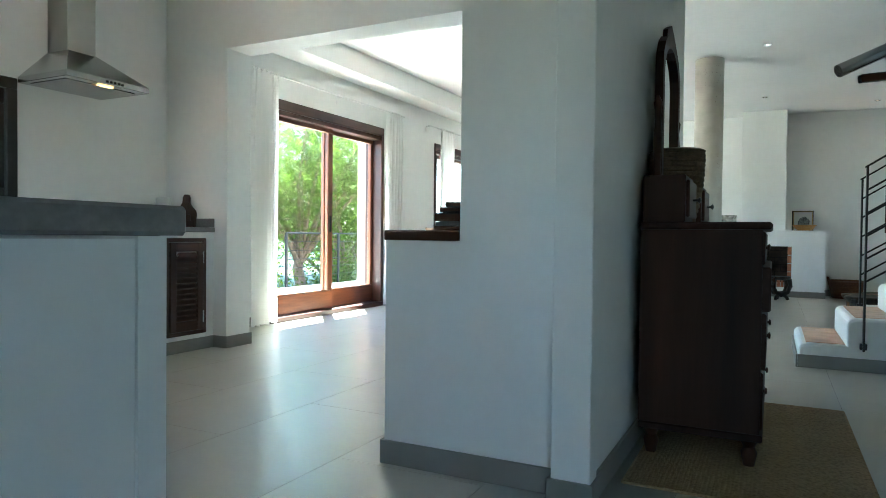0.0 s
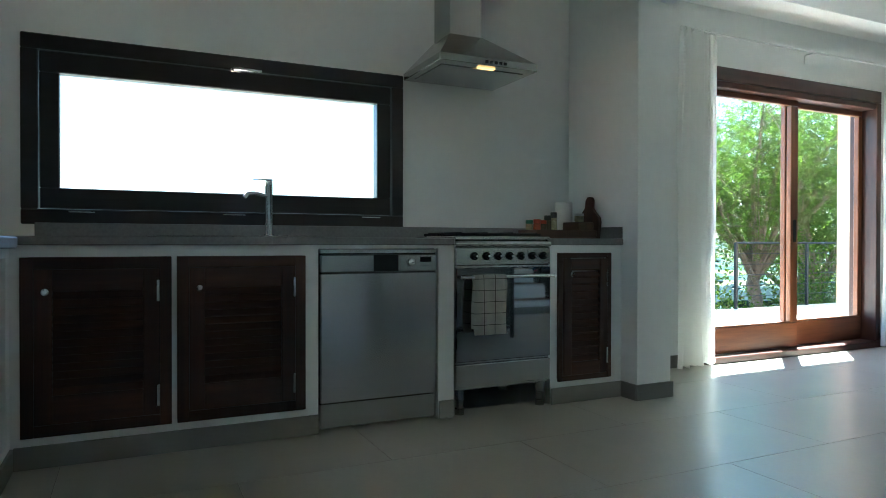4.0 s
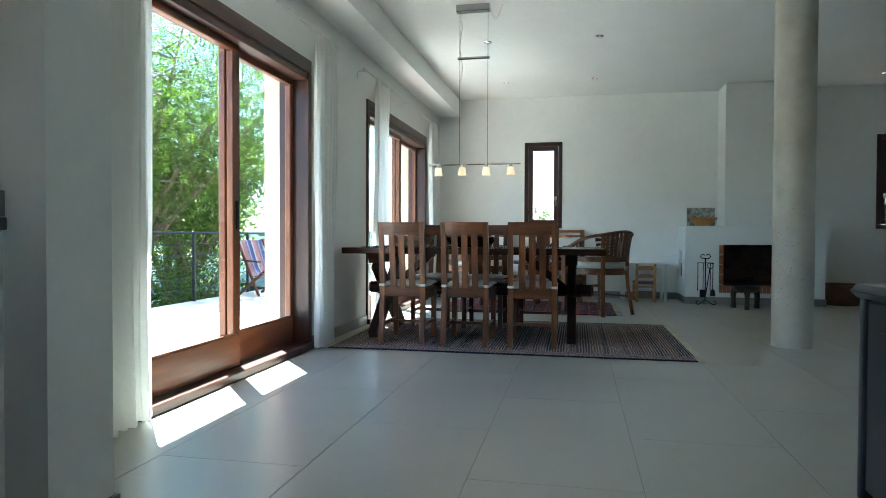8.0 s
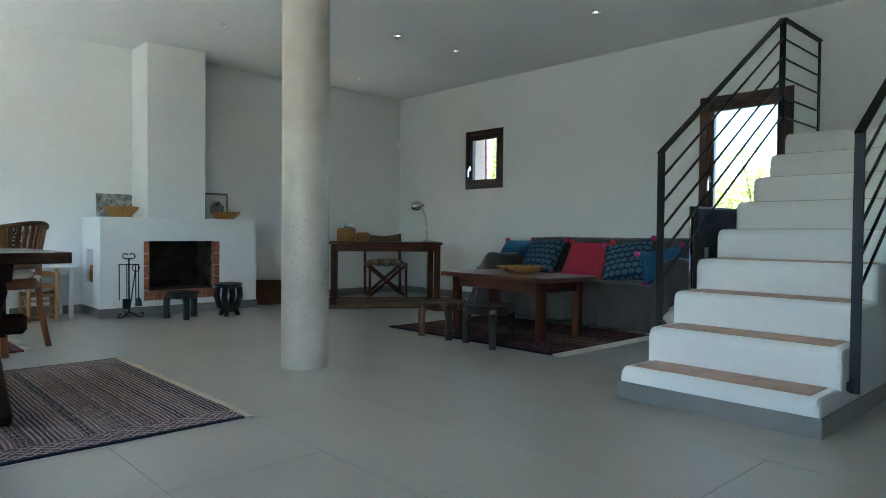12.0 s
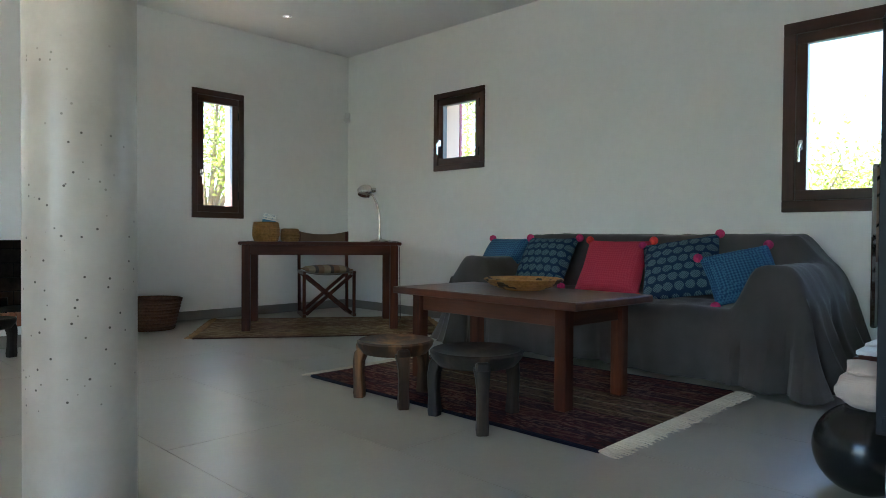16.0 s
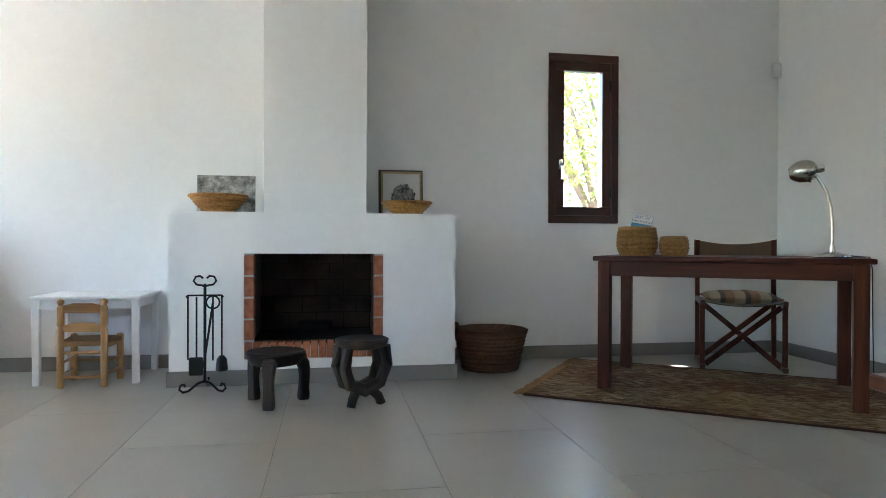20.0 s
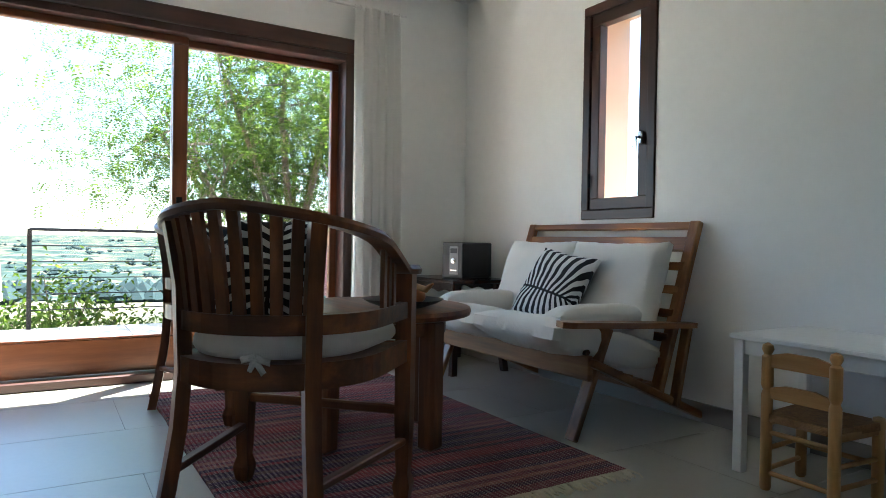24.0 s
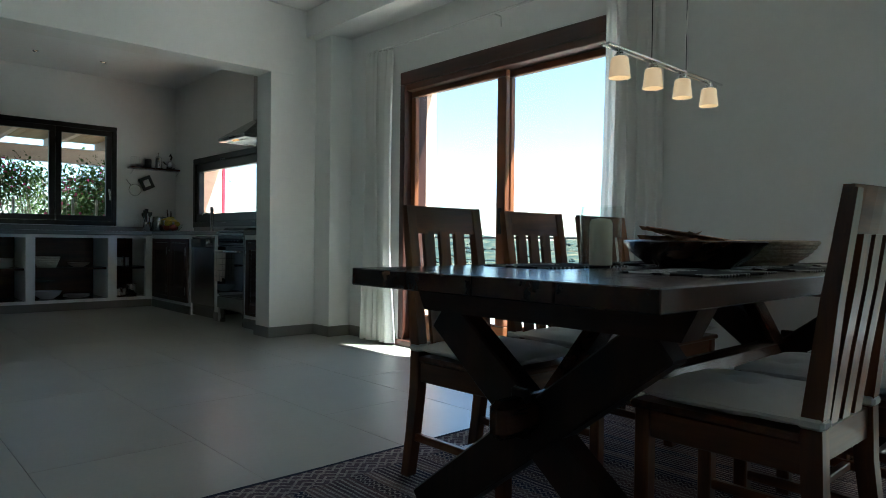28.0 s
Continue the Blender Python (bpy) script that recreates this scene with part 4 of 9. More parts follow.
part("lid", lathe(bmesh.new(), [(0.029, 0.0365), (0.029, 0.048), (0.026, 0.05)], 16), M_WHITE, cd, "", True)
M_PAPER = plain("white_paper", (0.78, 0.77, 0.74), 0.9, var=0.04)
pr = tagged(part("paper_roll", lathe(bmesh.new(), [(0.05, 0), (0.055, 0.004), (0.055, 0.225), (0.05, 0.23)], 24), M_PAPER, None, "", True), "white kitchen paper roll standing on the worktop", "paper roll")
pr.matrix_world = pose(-4.105, 3.60, 0.9167)

# wall shelf on the south wall and what stands on it
ws = thing("wall_shelf", pose(-3.92, YS, 1.73), "dark wooden wall shelf with kitchen pots", "shelf")
part("board", box((-0.35, 0.002, 0), (0.32, 0.15, 0.025), 0.003), M_DARKX, ws)
for xx in (-0.30, 0.28):
    part("bracket", beam(bmesh.new(), (xx, 0.006, -0.06), (xx, 0.13, -0.004), 0.012, 0.01, 0.001), M_CHROME, ws)
M_JAR = glass_mat("jar_glass", (0.98, 0.99, 0.985), 0.0, 0.9)
def tin(name, m, prof, mat, label, cat):
    t = tagged(part(name, lathe(bmesh.new(), prof, 18), mat, None, "", True), label, cat)
    t.matrix_world = m
    return t
tin("storage_jar", pose(-3.67, YS + 0.08, 1.756), [(0.05, 0), (0.055, 0.01), (0.055, 0.10), (0.05, 0.105), (0.052, 0.107), (0.052, 0.125), (0.02, 0.13)], M_JAR, "clear glass storage jar with a lid", "jar")
tin("tea_caddy", pose(-3.83, YS + 0.08, 1.756), [(0.04, 0), (0.042, 0.005), (0.042, 0.10), (0.038, 0.108)], M_BLACK, "black round tea tin on the shelf", "tin")
tin("cafetiere", pose(-3.96, YS + 0.085, 1.756), [(0.042, 0), (0.043, 0.02), (0.042, 0.13), (0.044, 0.135), (0.02, 0.16), (0.006, 0.165), (0.006, 0.19), (0.012, 0.20), (0.004, 0.208)], M_CHROME, "steel and glass coffee press on the shelf", "coffee maker")
kt = thing("stovetop_kettle", pose(-4.12, YS + 0.085, 1.756), "small steel kettle with a raised handle", "kettle")
part("pot", lathe(bmesh.new(), [(0.05, 0), (0.062, 0.02), (0.06, 0.06), (0.035, 0.10), (0.012, 0.115), (0.008, 0.13)], 18), M_CHROME, kt, "", True)
part("spout", tube(bmesh.new(), [(0.05, 0, 0.05), (0.09, 0, 0.085), (0.10, 0, 0.10)], 0.01, 8), M_CHROME, kt, "", True)
part("grip", tube(bmesh.new(), [(0.0, 0, 0.12), (-0.012, 0, 0.16), (0.0, 0, 0.20), (0.014, 0, 0.17)], 0.012, 8), M_BLACK, kt, "", True)
pg = thing("pot_holder", pose(-3.83, YS + 0.012, 1.57, 0, 25, 0), "black and white quilted pot holder hung under the shelf", "pot holder")
part("pad", box((-0.08, -0.006, -0.10), (0.08, 0.008, 0.07), 0.005), M_BLACK, pg)
part("patch", box((-0.04, 0.009, -0.06), (0.04, 0.011, 0.03), 0.001), M_PAPER, pg, "white patch")
sv = thing("sieve", pose(-3.69, YS + 0.02, 1.46), "small round wire sieve hung on the wall", "sieve")
part("ring", tube(bmesh.new(), arc((0, 0, 0), 0.075, 0, 360, 24, plane="xz"), 0.004, 6), M_CHROME, sv, "", True)
part("net", lathe(bmesh.new(), [(0.073, 0), (0.06, 0.012), (0.002, 0.016)], 20, pose(0, 0, 0, 90, 0, 0)), M_JAR, sv, "", True)
part("grip", rod(bmesh.new(), (0.05, 0, 0.055), (0.11, 0, 0.13), 0.005), M_CHROME, sv, "", True)

# on the south worktop
tin("glass_bottle", pose(-3.65, 0.30, 0.9197), [(0.04, 0), (0.042, 0.01), (0.042, 0.14), (0.02, 0.18), (0.018, 0.21), (0.02, 0.215)], M_JAR, "clear glass bottle with a cork", "bottle")
ut = thing("utensil_jar", pose(-3.775, 0.28, 0.9197), "jar of steel and wooden cooking utensils", "utensil jar")
part("jar", lathe(bmesh.new(), [(0.045, 0), (0.05, 0.01), (0.05, 0.12), (0.046, 0.12)], 16), M_CHROME, ut, "", True)
for i, (dx, dy, ln) in enumerate(((0.02, 0.01, 0.27), (-0.02, 0.012, 0.25), (0.0, -0.02, 0.29), (0.025, -0.015, 0.24))):
    part("spoon", rings(bmesh.new(), [[(dx * s + a * 0.005, dy * s + b * 0.005, z) for a, b in ((-1, -1), (1, -1), (1, 1), (-1, 1))] for s, z in ((0.6, 0.03), (1.3, ln - 0.07))] + [[(dx * 1.5 + a * 0.022, dy * 1.5 + b * 0.006, z) for a, b in ((-1, -1), (1, -1), (1, 1), (-1, 1))] for z in (ln - 0.04, ln)]), M_BLACK if i % 2 else M_DARK, ut)
copy_thing(ut, pose(-4.08, 0.22, 0.9197, 0, 0, 70))
kt = thing("electric_kettle", pose(-3.90, 0.30, 0.9197), "brushed steel electric kettle with black handle", "kettle")
part("jug", lathe(bmesh.new(), [(0.075, 0), (0.078, 0.01), (0.068, 0.17), (0.06, 0.19), (0.01, 0.20)], 24), M_STEEL, kt, "", True)
part("grip", tube(bmesh.new(), [(-0.05, 0.0, 0.185), (-0.11, 0.0, 0.18), (-0.118, 0.0, 0.1), (-0.085, 0.0, 0.04)], 0.012, 8), M_BLACK, kt, "", True)
fb = thing("fruit_bowl", pose(-4.03, 0.43, 0.9197), "clear glass bowl of bananas, lemons and red fruit", "fruit bowl")
part("bowl", lathe(bmesh.new(), [(0.05, 0), (0.09, 0.012), (0.125, 0.05), (0.14, 0.10), (0.136, 0.10), (0.12, 0.052), (0.085, 0.017), (0.005, 0.008)], 26), M_JAR, fb, "", True)
M_BANANA = plain("banana_skin", (0.62, 0.42, 0.05), 0.5, var=0.2, scale=15)
M_LEMON = plain("lemon_skin", (0.68, 0.50, 0.06), 0.5, var=0.15, scale=40, bump=0.2)
M_APPLE = plain("red_fruit", (0.38, 0.07, 0.045), 0.4, var=0.35, scale=10)
def ball(r, m, sq=0.92):
    return lathe(bmesh.new(), [(0.002, -r * sq)] + [(r * math.sin(radians(a)), -r * sq * math.cos(radians(a))) for a in range(20, 161, 20)] + [(0.002, r * sq)], 16, m)
for x, y, z, r, mt in ((-0.05, -0.03, 0.055, 0.045, M_APPLE), (0.05, -0.035, 0.055, 0.046, M_APPLE), (0.0, 0.05, 0.055, 0.045, M_APPLE), (-0.055, 0.04, 0.10, 0.036, M_LEMON), (0.065, 0.03, 0.105, 0.038, M_LEMON), (0.01, -0.05, 0.115, 0.037, M_LEMON)):
    part("fruit", ball(r, Matrix.Translation((x, y, z))), mt, fb, "", True)
for dz, rot, off in ((0.135, 20, -0.01), (0.165, 32, 0.01), (0.15, 5, 0.035)):
    r = pose(off, 0, dz, 0, 0, rot)
    pts = [r @ Vector((-0.09 + 0.18 * i / 8, 0.05 * math.sin(math.pi * i / 8) - 0.03, 0.012 * math.sin(math.pi * i / 8))) for i in range(9)]
    part("banana", tube(bmesh.new(), pts, 0.017, 8, [0.005, 0.012, 0.016, 0.018, 0.018, 0.018, 0.016, 0.011, 0.004]), M_BANANA, fb, "", True)

# crockery in the niches
M_CHINA = plain("white_china", (0.78, 0.78, 0.75), 0.2, var=0.03)
def plates(m, n, r=0.12):
    s = thing("plate_stack", m, "stack of white china plates in the kitchen niche", "plates", "stacked plates")
    for i in range(n):
        part("plate", lathe(bmesh.new(), [(r * 0.55, i * 0.012), (r * 0.6, i * 0.012 + 0.002), (r, i * 0.012 + 0.016), (r, i * 0.012 + 0.019), (r * 0.6, i * 0.012 + 0.006), (0.004, i * 0.012 + 0.004)], 22), M_CHINA, s, "", True)
def crock(m, r, h, label, mat=None):
    b = tagged(part("bowl", lathe(bmesh.new(), [(r * 0.45, 0), (r * 0.5, 0.005), (r * 0.85, h * 0.5), (r, h), (r * 0.96, h), (r * 0.8, h * 0.5), (0.004, 0.012)], 22), mat or M_CHINA, None, "", True), label, "bowl")
    b.matrix_world = m
plates(pose(-2.18, 0.42, 0.486), 8)
plates(pose(-1.2, 0.42, 0.486), 6)
plates(pose(-2.92, 0.45, 0.1225), 3, 0.14)
crock(pose(-2.62, 0.44, 0.1225), 0.15, 0.09, "large white china bowl in the lower niche")
crock(pose(-1.95, 0.42, 0.1225), 0.13, 0.10, "white china salad bowl in the lower niche")
crock(pose(-2.95, 0.42, 0.486), 0.12, 0.05, "brown earthenware dish on the niche shelf", M_TERRA)
for xx, zz, r, h in ((-3.42, 0.486, 0.085, 0.11), (-3.38, 0.1225, 0.10, 0.09), (-3.54, 0.1225, 0.06, 0.14)):
    pn = thing("saucepan", pose(xx, 0.44, zz), "steel saucepan on the kitchen niche shelf", "saucepan", "pans in the corner niche")
    part("pan", lathe(bmesh.new(), [(r * 0.92, 0), (r, 0.008), (r, h), (r * 1.05, h + 0.003), (r * 0.97, h + 0.001), (r * 0.96, 0.01), (0.004, 0.008)], 22), M_CHROME, pn, "", True)
    part("grip", beam(bmesh.new(), (r, 0, h * 0.8), (r + 0.07, 0.02, h * 0.85), 0.016, 0.01, 0.003), M_BLACK, pn)


# ---- low wall's plank, chest with mirror, black sideboard ----
tagged(part("wooden_plank", box((-1.189, 2.139, 0.853), (-0.873, 2.306, 0.891), 0.005), M_DARKX), "thick dark wooden plank capping the low wall", "plank")
st = thing("stepped_box", pose(-0.922, 2.225, 0.8915), "small dark wooden stepped box on the low wall", "box")
part("base", box((-0.07, -0.055, 0), (0.045, 0.055, 0.016), 0.004), M_DARKX, st)
# solid black inset paints the shade of the gap above the base
part("slot_shade", box((-0.062, -0.048, 0.0165), (0.045, 0.048, 0.032)), M_BLACK, st)
for i, (a, z) in enumerate(((-0.068, 0.033), (-0.045, 0.066), (-0.022, 0.086))):
    part("step", box((a, -0.055, z), (0.045, 0.055, z + (0.032 if i == 0 else 0.019)), 0.004), M_DARKX, st)

M_CHEST = wood("old_chest_wood", (0.022, 0.009, 0.005), (0.046, 0.019, 0.010), (0.075, 0.031, 0.016), 0.5, scale=0.6, spec=0.2)
M_CHESTY = wood("old_chest_wood_level", (0.022, 0.009, 0.005), (0.046, 0.019, 0.010), (0.075, 0.031, 0.016), 0.48, scale=0.6, axis=1, spec=0.2)
ch = thing("chest_of_drawers", pose(-0.335, 2.70, 0.006), "old dark brown wooden chest of drawers against the wall", "chest of drawers")
D, W = 0.46, 0.95
part("side_panel", box((0.0, 0.0, 0.13), (D - 0.02, 0.025, 0.895), 0.003), M_CHEST, ch)
part("side_panel", box((0.0, W - 0.025, 0.13), (D - 0.02, W, 0.895), 0.003), M_CHEST, ch)
part("back_panel", box((0.0, 0.025, 0.13), (0.012, W - 0.025, 0.895)), M_CHEST, ch)
part("top", box((-0.005, -0.012, 0.896), (D + 0.012, W + 0.012, 0.924), 0.009), M_CHESTY, ch)
part("plinth", box((0.0, 0.0, 0.10), (D - 0.01, W, 0.129), 0.006), M_CHESTY, ch)
for i, (z0, z1, p) in enumerate(((0.14, 0.36, 0.0), (0.368, 0.58, 0.008), (0.588, 0.755, 0.022), (0.763, 0.888, 0.0))):
    dr = part("drawer", box((0.03, 0.03, z0), (D - 0.012 + p, W - 0.03, z1), 0.006), M_CHESTY, ch)
    for yy in (0.24, 0.71):
        part("drawer_knob", lathe(bmesh.new(), [(0.006, 0), (0.006, 0.004), (0.014, 0.008), (0.012, 0.013), (0.004, 0.015)], 12, pose(D - 0.012 + p, yy, (z0 + z1) / 2, 0, 90, 0)), M_CHEST, dr, "", True)
for xx in (0.045, D - 0.055):
    for yy in (0.05, W - 0.05):
        part("foot", lathe(bmesh.new(), [(0.02, 0.0), (0.024, 0.02), (0.03, 0.05), (0.02, 0.07), (0.034, 0.1)], 14, Matrix.Translation((xx, yy, 0))), M_CHEST, ch, "", True)
mc = thing("mirror_stand", pose(-0.33, 2.71, 0.9305), "dark carved dressing mirror with two little drawers", "mirror")
for y0 in (0.0, 0.62):
    bxd = part("drawer_box", box((0.0, y0, 0), (0.16, y0 + 0.27, 0.185), 0.004), M_CHEST, mc)
    part("drawer_front", box((0.161, y0 + 0.012, 0.02), (0.175, y0 + 0.258, 0.165), 0.004), M_CHESTY, bxd)
    part("drawer_knob", lathe(bmesh.new(), [(0.005, 0), (0.005, 0.015), (0.014, 0.026), (0.004, 0.032)], 12, pose(0.175, y0 + 0.135, 0.09, 0, 90, 0)), M_BLACK, bxd, "", True)
def arch(hw, base, spring, crown):
    return [(-hw, base), (hw, base), (hw, spring)] + [(hw * math.cos(radians(a)), spring + (crown - spring) * math.sin(radians(a))) for a in range(20, 161, 20)] + [(-hw, spring)]
def archring(y0, outer, inner, x0, x1, mat, name):
    bm = bmesh.new()
    vs = []
    for pts, x in ((outer, x0), (outer, x1), (inner, x1), (inner, x0)):
        vs.append([bm.verts.new((x, y0 + p[0], p[1])) for p in pts])
    n = len(outer)
    for a, b in zip(vs, vs[1:] + vs[:1]):
        for i in range(n):
            bm.faces.new((a[i], a[(i + 1) % n], b[(i + 1) % n], b[i]))
    return part(name, bm, mat, mc)
archring(0.445, arch(0.27, 0.10, 0.66, 0.845), arch(0.225, 0.15, 0.64, 0.79), 0.012, 0.045, M_CHEST, "frame")
part("glass", rings(bmesh.new(), [[(x, 0.445 + p[0], p[1]) for p in arch(0.228, 0.147, 0.64, 0.793)] for x in (0.018, 0.024)]), plain("mirror_silver", (0.9, 0.9, 0.9), 0.02, 1.0, var=0.01), mc, "mirror glass")
part("crest", rings(bmesh.new(), [[(x, 0.445 + p[0], p[1]) for p in [(-0.15, 0.80), (0.15, 0.80), (0.13, 0.85), (0.07, 0.875), (0.0, 0.90), (-0.07, 0.875), (-0.13, 0.85)]] for x in (0.02, 0.04)]), M_CHEST, mc)
for y0 in (0.15, 0.74):
    part("post", lathe(bmesh.new(), [(0.02, 0.186), (0.014, 0.22), (0.018, 0.35), (0.012, 0.45), (0.018, 0.5), (0.004, 0.53)], 12, Matrix.Translation((0.03, y0, 0))), M_CHEST, mc, "", True)

# coiled baskets
def coil_basket(name, m, prof, mat, label, category="basket", seg=32, group=""):
    """A basket of stacked coils: every turn bulges a little."""
    pts = []
    n = len(prof) - 1
    turns = max(6, int(sum(((b[0] - a[0]) ** 2 + (b[1] - a[1]) ** 2) ** 0.5 for a, b in zip(prof, prof[1:])) / 0.016))
    def at(t):
        f = t * n
        i = min(int(f), n - 1)
        u = f - i
        return Vector((prof[i][0] + (prof[i + 1][0] - prof[i][0]) * u, prof[i][1] + (prof[i + 1][1] - prof[i][1]) * u))
    for j in range(turns * 4 + 1):
        t = j / (turns * 4)
        p = at(t)
        d = (at(min(1, t + 0.01)) - at(max(0, t - 0.01))).normalized()
        b = 0.005 * abs(math.sin(math.pi * t * turns))
        pts.append((max(0.003, p.x + d.y * b), p.y - d.x * b))
    inner = [(max(0.003, p[0] - 0.010), p[1] + 0.004) for p in reversed(prof)]
    bm = lathe(bmesh.new(), pts + inner[:-1] + [(0.003, prof[0][1] + 0.012)], seg, wob=0.008)
    b = tagged(part(name, bm, mat, None, "", True), label, category, group)
    b.matrix_world = m
    return b


def straw(name, a, b, c, freq=90.0, rough=0.75, patch=0.0):
    k = Mat(name, b, rough)
    v = k.coords()
    w = k.n("TexWave", Scale=freq / 6.28 * 2, Distortion=3.0)
    w.bands_direction = "Z"
    w.inputs["Detail Scale"].default_value = 3.0
    k.link(v, w.inputs["Vector"])
    n1 = k.noise(v, 55, 4, 0.7)
    n2 = k.noise(v, 6, 3)
    col = k.ramp(n1, [(0.25, a), (0.55, b), (0.8, c)])
    if patch:
        mark = k.math("GREATER_THAN", k.noise(v, 14, 1), patch)
        col = k.mix(col, tuple(0.12 * q for q in b), mark)
    k.color(k.mix(col, k.ramp(n2, [(0.3, (0.7, 0.66, 0.6)), (0.7, (1, 1, 1))]), 0.7, "MULTIPLY"))
    k.bump(k.math("ADD", w.outputs[1], n1), 0.35, 0.003)
    return k.m


M_STRAW = straw("coiled_straw", (0.24, 0.105, 0.026), (0.46, 0.235, 0.062), (0.60, 0.35, 0.115))
M_STRAWD = straw("dark_straw", (0.06, 0.04, 0.022), (0.13, 0.085, 0.045), (0.2, 0.14, 0.08))
M_WICKER = straw("brown_wicker", (0.06, 0.022, 0.010), (0.14, 0.055, 0.022), (0.21, 0.095, 0.04), 60)
coil_basket("coiled_basket", pose(-0.252, 3.10, 0.9305), [(0.065, 0.0), (0.077, 0.01), (0.098, 0.10), (0.112, 0.20), (0.116, 0.29), (0.113, 0.33)], M_STRAWD, "tall dark coiled straw basket on the chest", "basket")

# jute rug under the chest
k = Mat("jute", (0.2, 0.14, 0.08), 0.95)
v = k.coords()
wa = k.n("TexWave", Scale=22.0, Distortion=1.5)
k.link(v, wa.inputs["Vector"])
wb = k.n("TexWave", Scale=30.0, Distortion=2.0)
wb.bands_direction = "Y"
k.link(v, wb.inputs["Vector"])
n1 = k.noise(v, 70, 4, 0.7)
k.color(k.mix(k.ramp(n1, [(0.25, (0.16, 0.11, 0.05)), (0.5, (0.34, 0.235, 0.12)), (0.75, (0.48, 0.35, 0.19))]), k.ramp(k.noise(v, 2.5, 3), [(0.3, (0.75, 0.72, 0.68)), (0.7, (1, 1, 1))]), 1.0, "MULTIPLY"))
k.bump(k.math("ADD", k.math("MULTIPLY", wa.outputs[1], wb.outputs[1]), n1), 0.6, 0.004)
tagged(part("jute_rug", box((-0.33, 2.355, 0.0005), (0.475, 3.86, 0.0105), 0.004), k.m), "natural woven jute rug under the chest", "rug")
ch.location.z = 0.011
mc.location.z = 0.9355

# black sideboard on the kitchen block's west face
M_NAVY = plain("black_painted_wood", (0.016, 0.019, 0.022), 0.3, var=0.25, scale=12)
sb = thing("black_sideboard", pose(-1.385, 4.388, 0), "glossy black painted wooden sideboard with rounded top edge", "sideboard")
part("top", box((-0.03, -1.32, 0.692), (0.47, 0.022, 0.732), 0.019), M_NAVY, sb)
part("top_worn_edge", box((-0.010, -1.30, 0.7322), (0.45, 0.002, 0.7332)), plain("worn_black_top", (0.05, 0.042, 0.034), 0.3, var=0.5, scale=9), sb, "worn dark top surface")
part("side_panel", box((0.03, -0.012, 0.11), (0.45, 0.002, 0.694), 0.002), M_NAVY, sb)
part("side_panel", box((0.03, -1.30, 0.11), (0.45, -1.286, 0.694), 0.002), M_NAVY, sb)
part("back_panel", box((0.452, -1.30, 0.11), (0.464, 0.0, 0.694)), M_NAVY, sb)
for yy in (-0.014, -1.285):
    part("corner_post", lathe(bmesh.new(), [(0.016, 0.0), (0.021, 0.03), (0.019, 0.10), (0.021, 0.11), (0.021, 0.694)], 16, Matrix.Translation((0.012, yy, 0))), M_NAVY, sb, "", True)
    part("back_leg", box((0.43, yy - 0.015, 0.0), (0.462, yy + 0.015, 0.109), 0.004), M_NAVY, sb)
for i in range(2):
    y0 = -1.262 + i * 0.622
    dd = part("door", box((0.004, y0, 0.13), (0.024, y0 + 0.608, 0.685), 0.004), M_NAVY, sb)
    part("door_panel", box((-0.001, y0 + 0.08, 0.21), (0.0035, y0 + 0.528, 0.605), 0.003), M_NAVY, dd)
    part("door_knob", lathe(bmesh.new(), [(0.006, 0), (0.006, 0.012), (0.013, 0.02), (0.004, 0.028)], 12, pose(0.004, y0 + (0.56 if i == 0 else 0.05), 0.43, 0, -90, 0)), M_IRON, dd, "", True)
part("plinth", box((0.01, -1.27, 0.085), (0.43, -0.03, 0.109), 0.003), M_NAVY, sb)

# bread basket in the kitchen niche
coil_basket("bread_basket", pose(-2.62, 0.42, 0.486), [(0.085, 0), (0.095, 0.01), (0.115, 0.06), (0.135, 0.12)], straw("cream_wicker", (0.36, 0.31, 0.22), (0.52, 0.47, 0.36), (0.62, 0.57, 0.46)), "cream wicker bread basket in the kitchen niche", "basket")


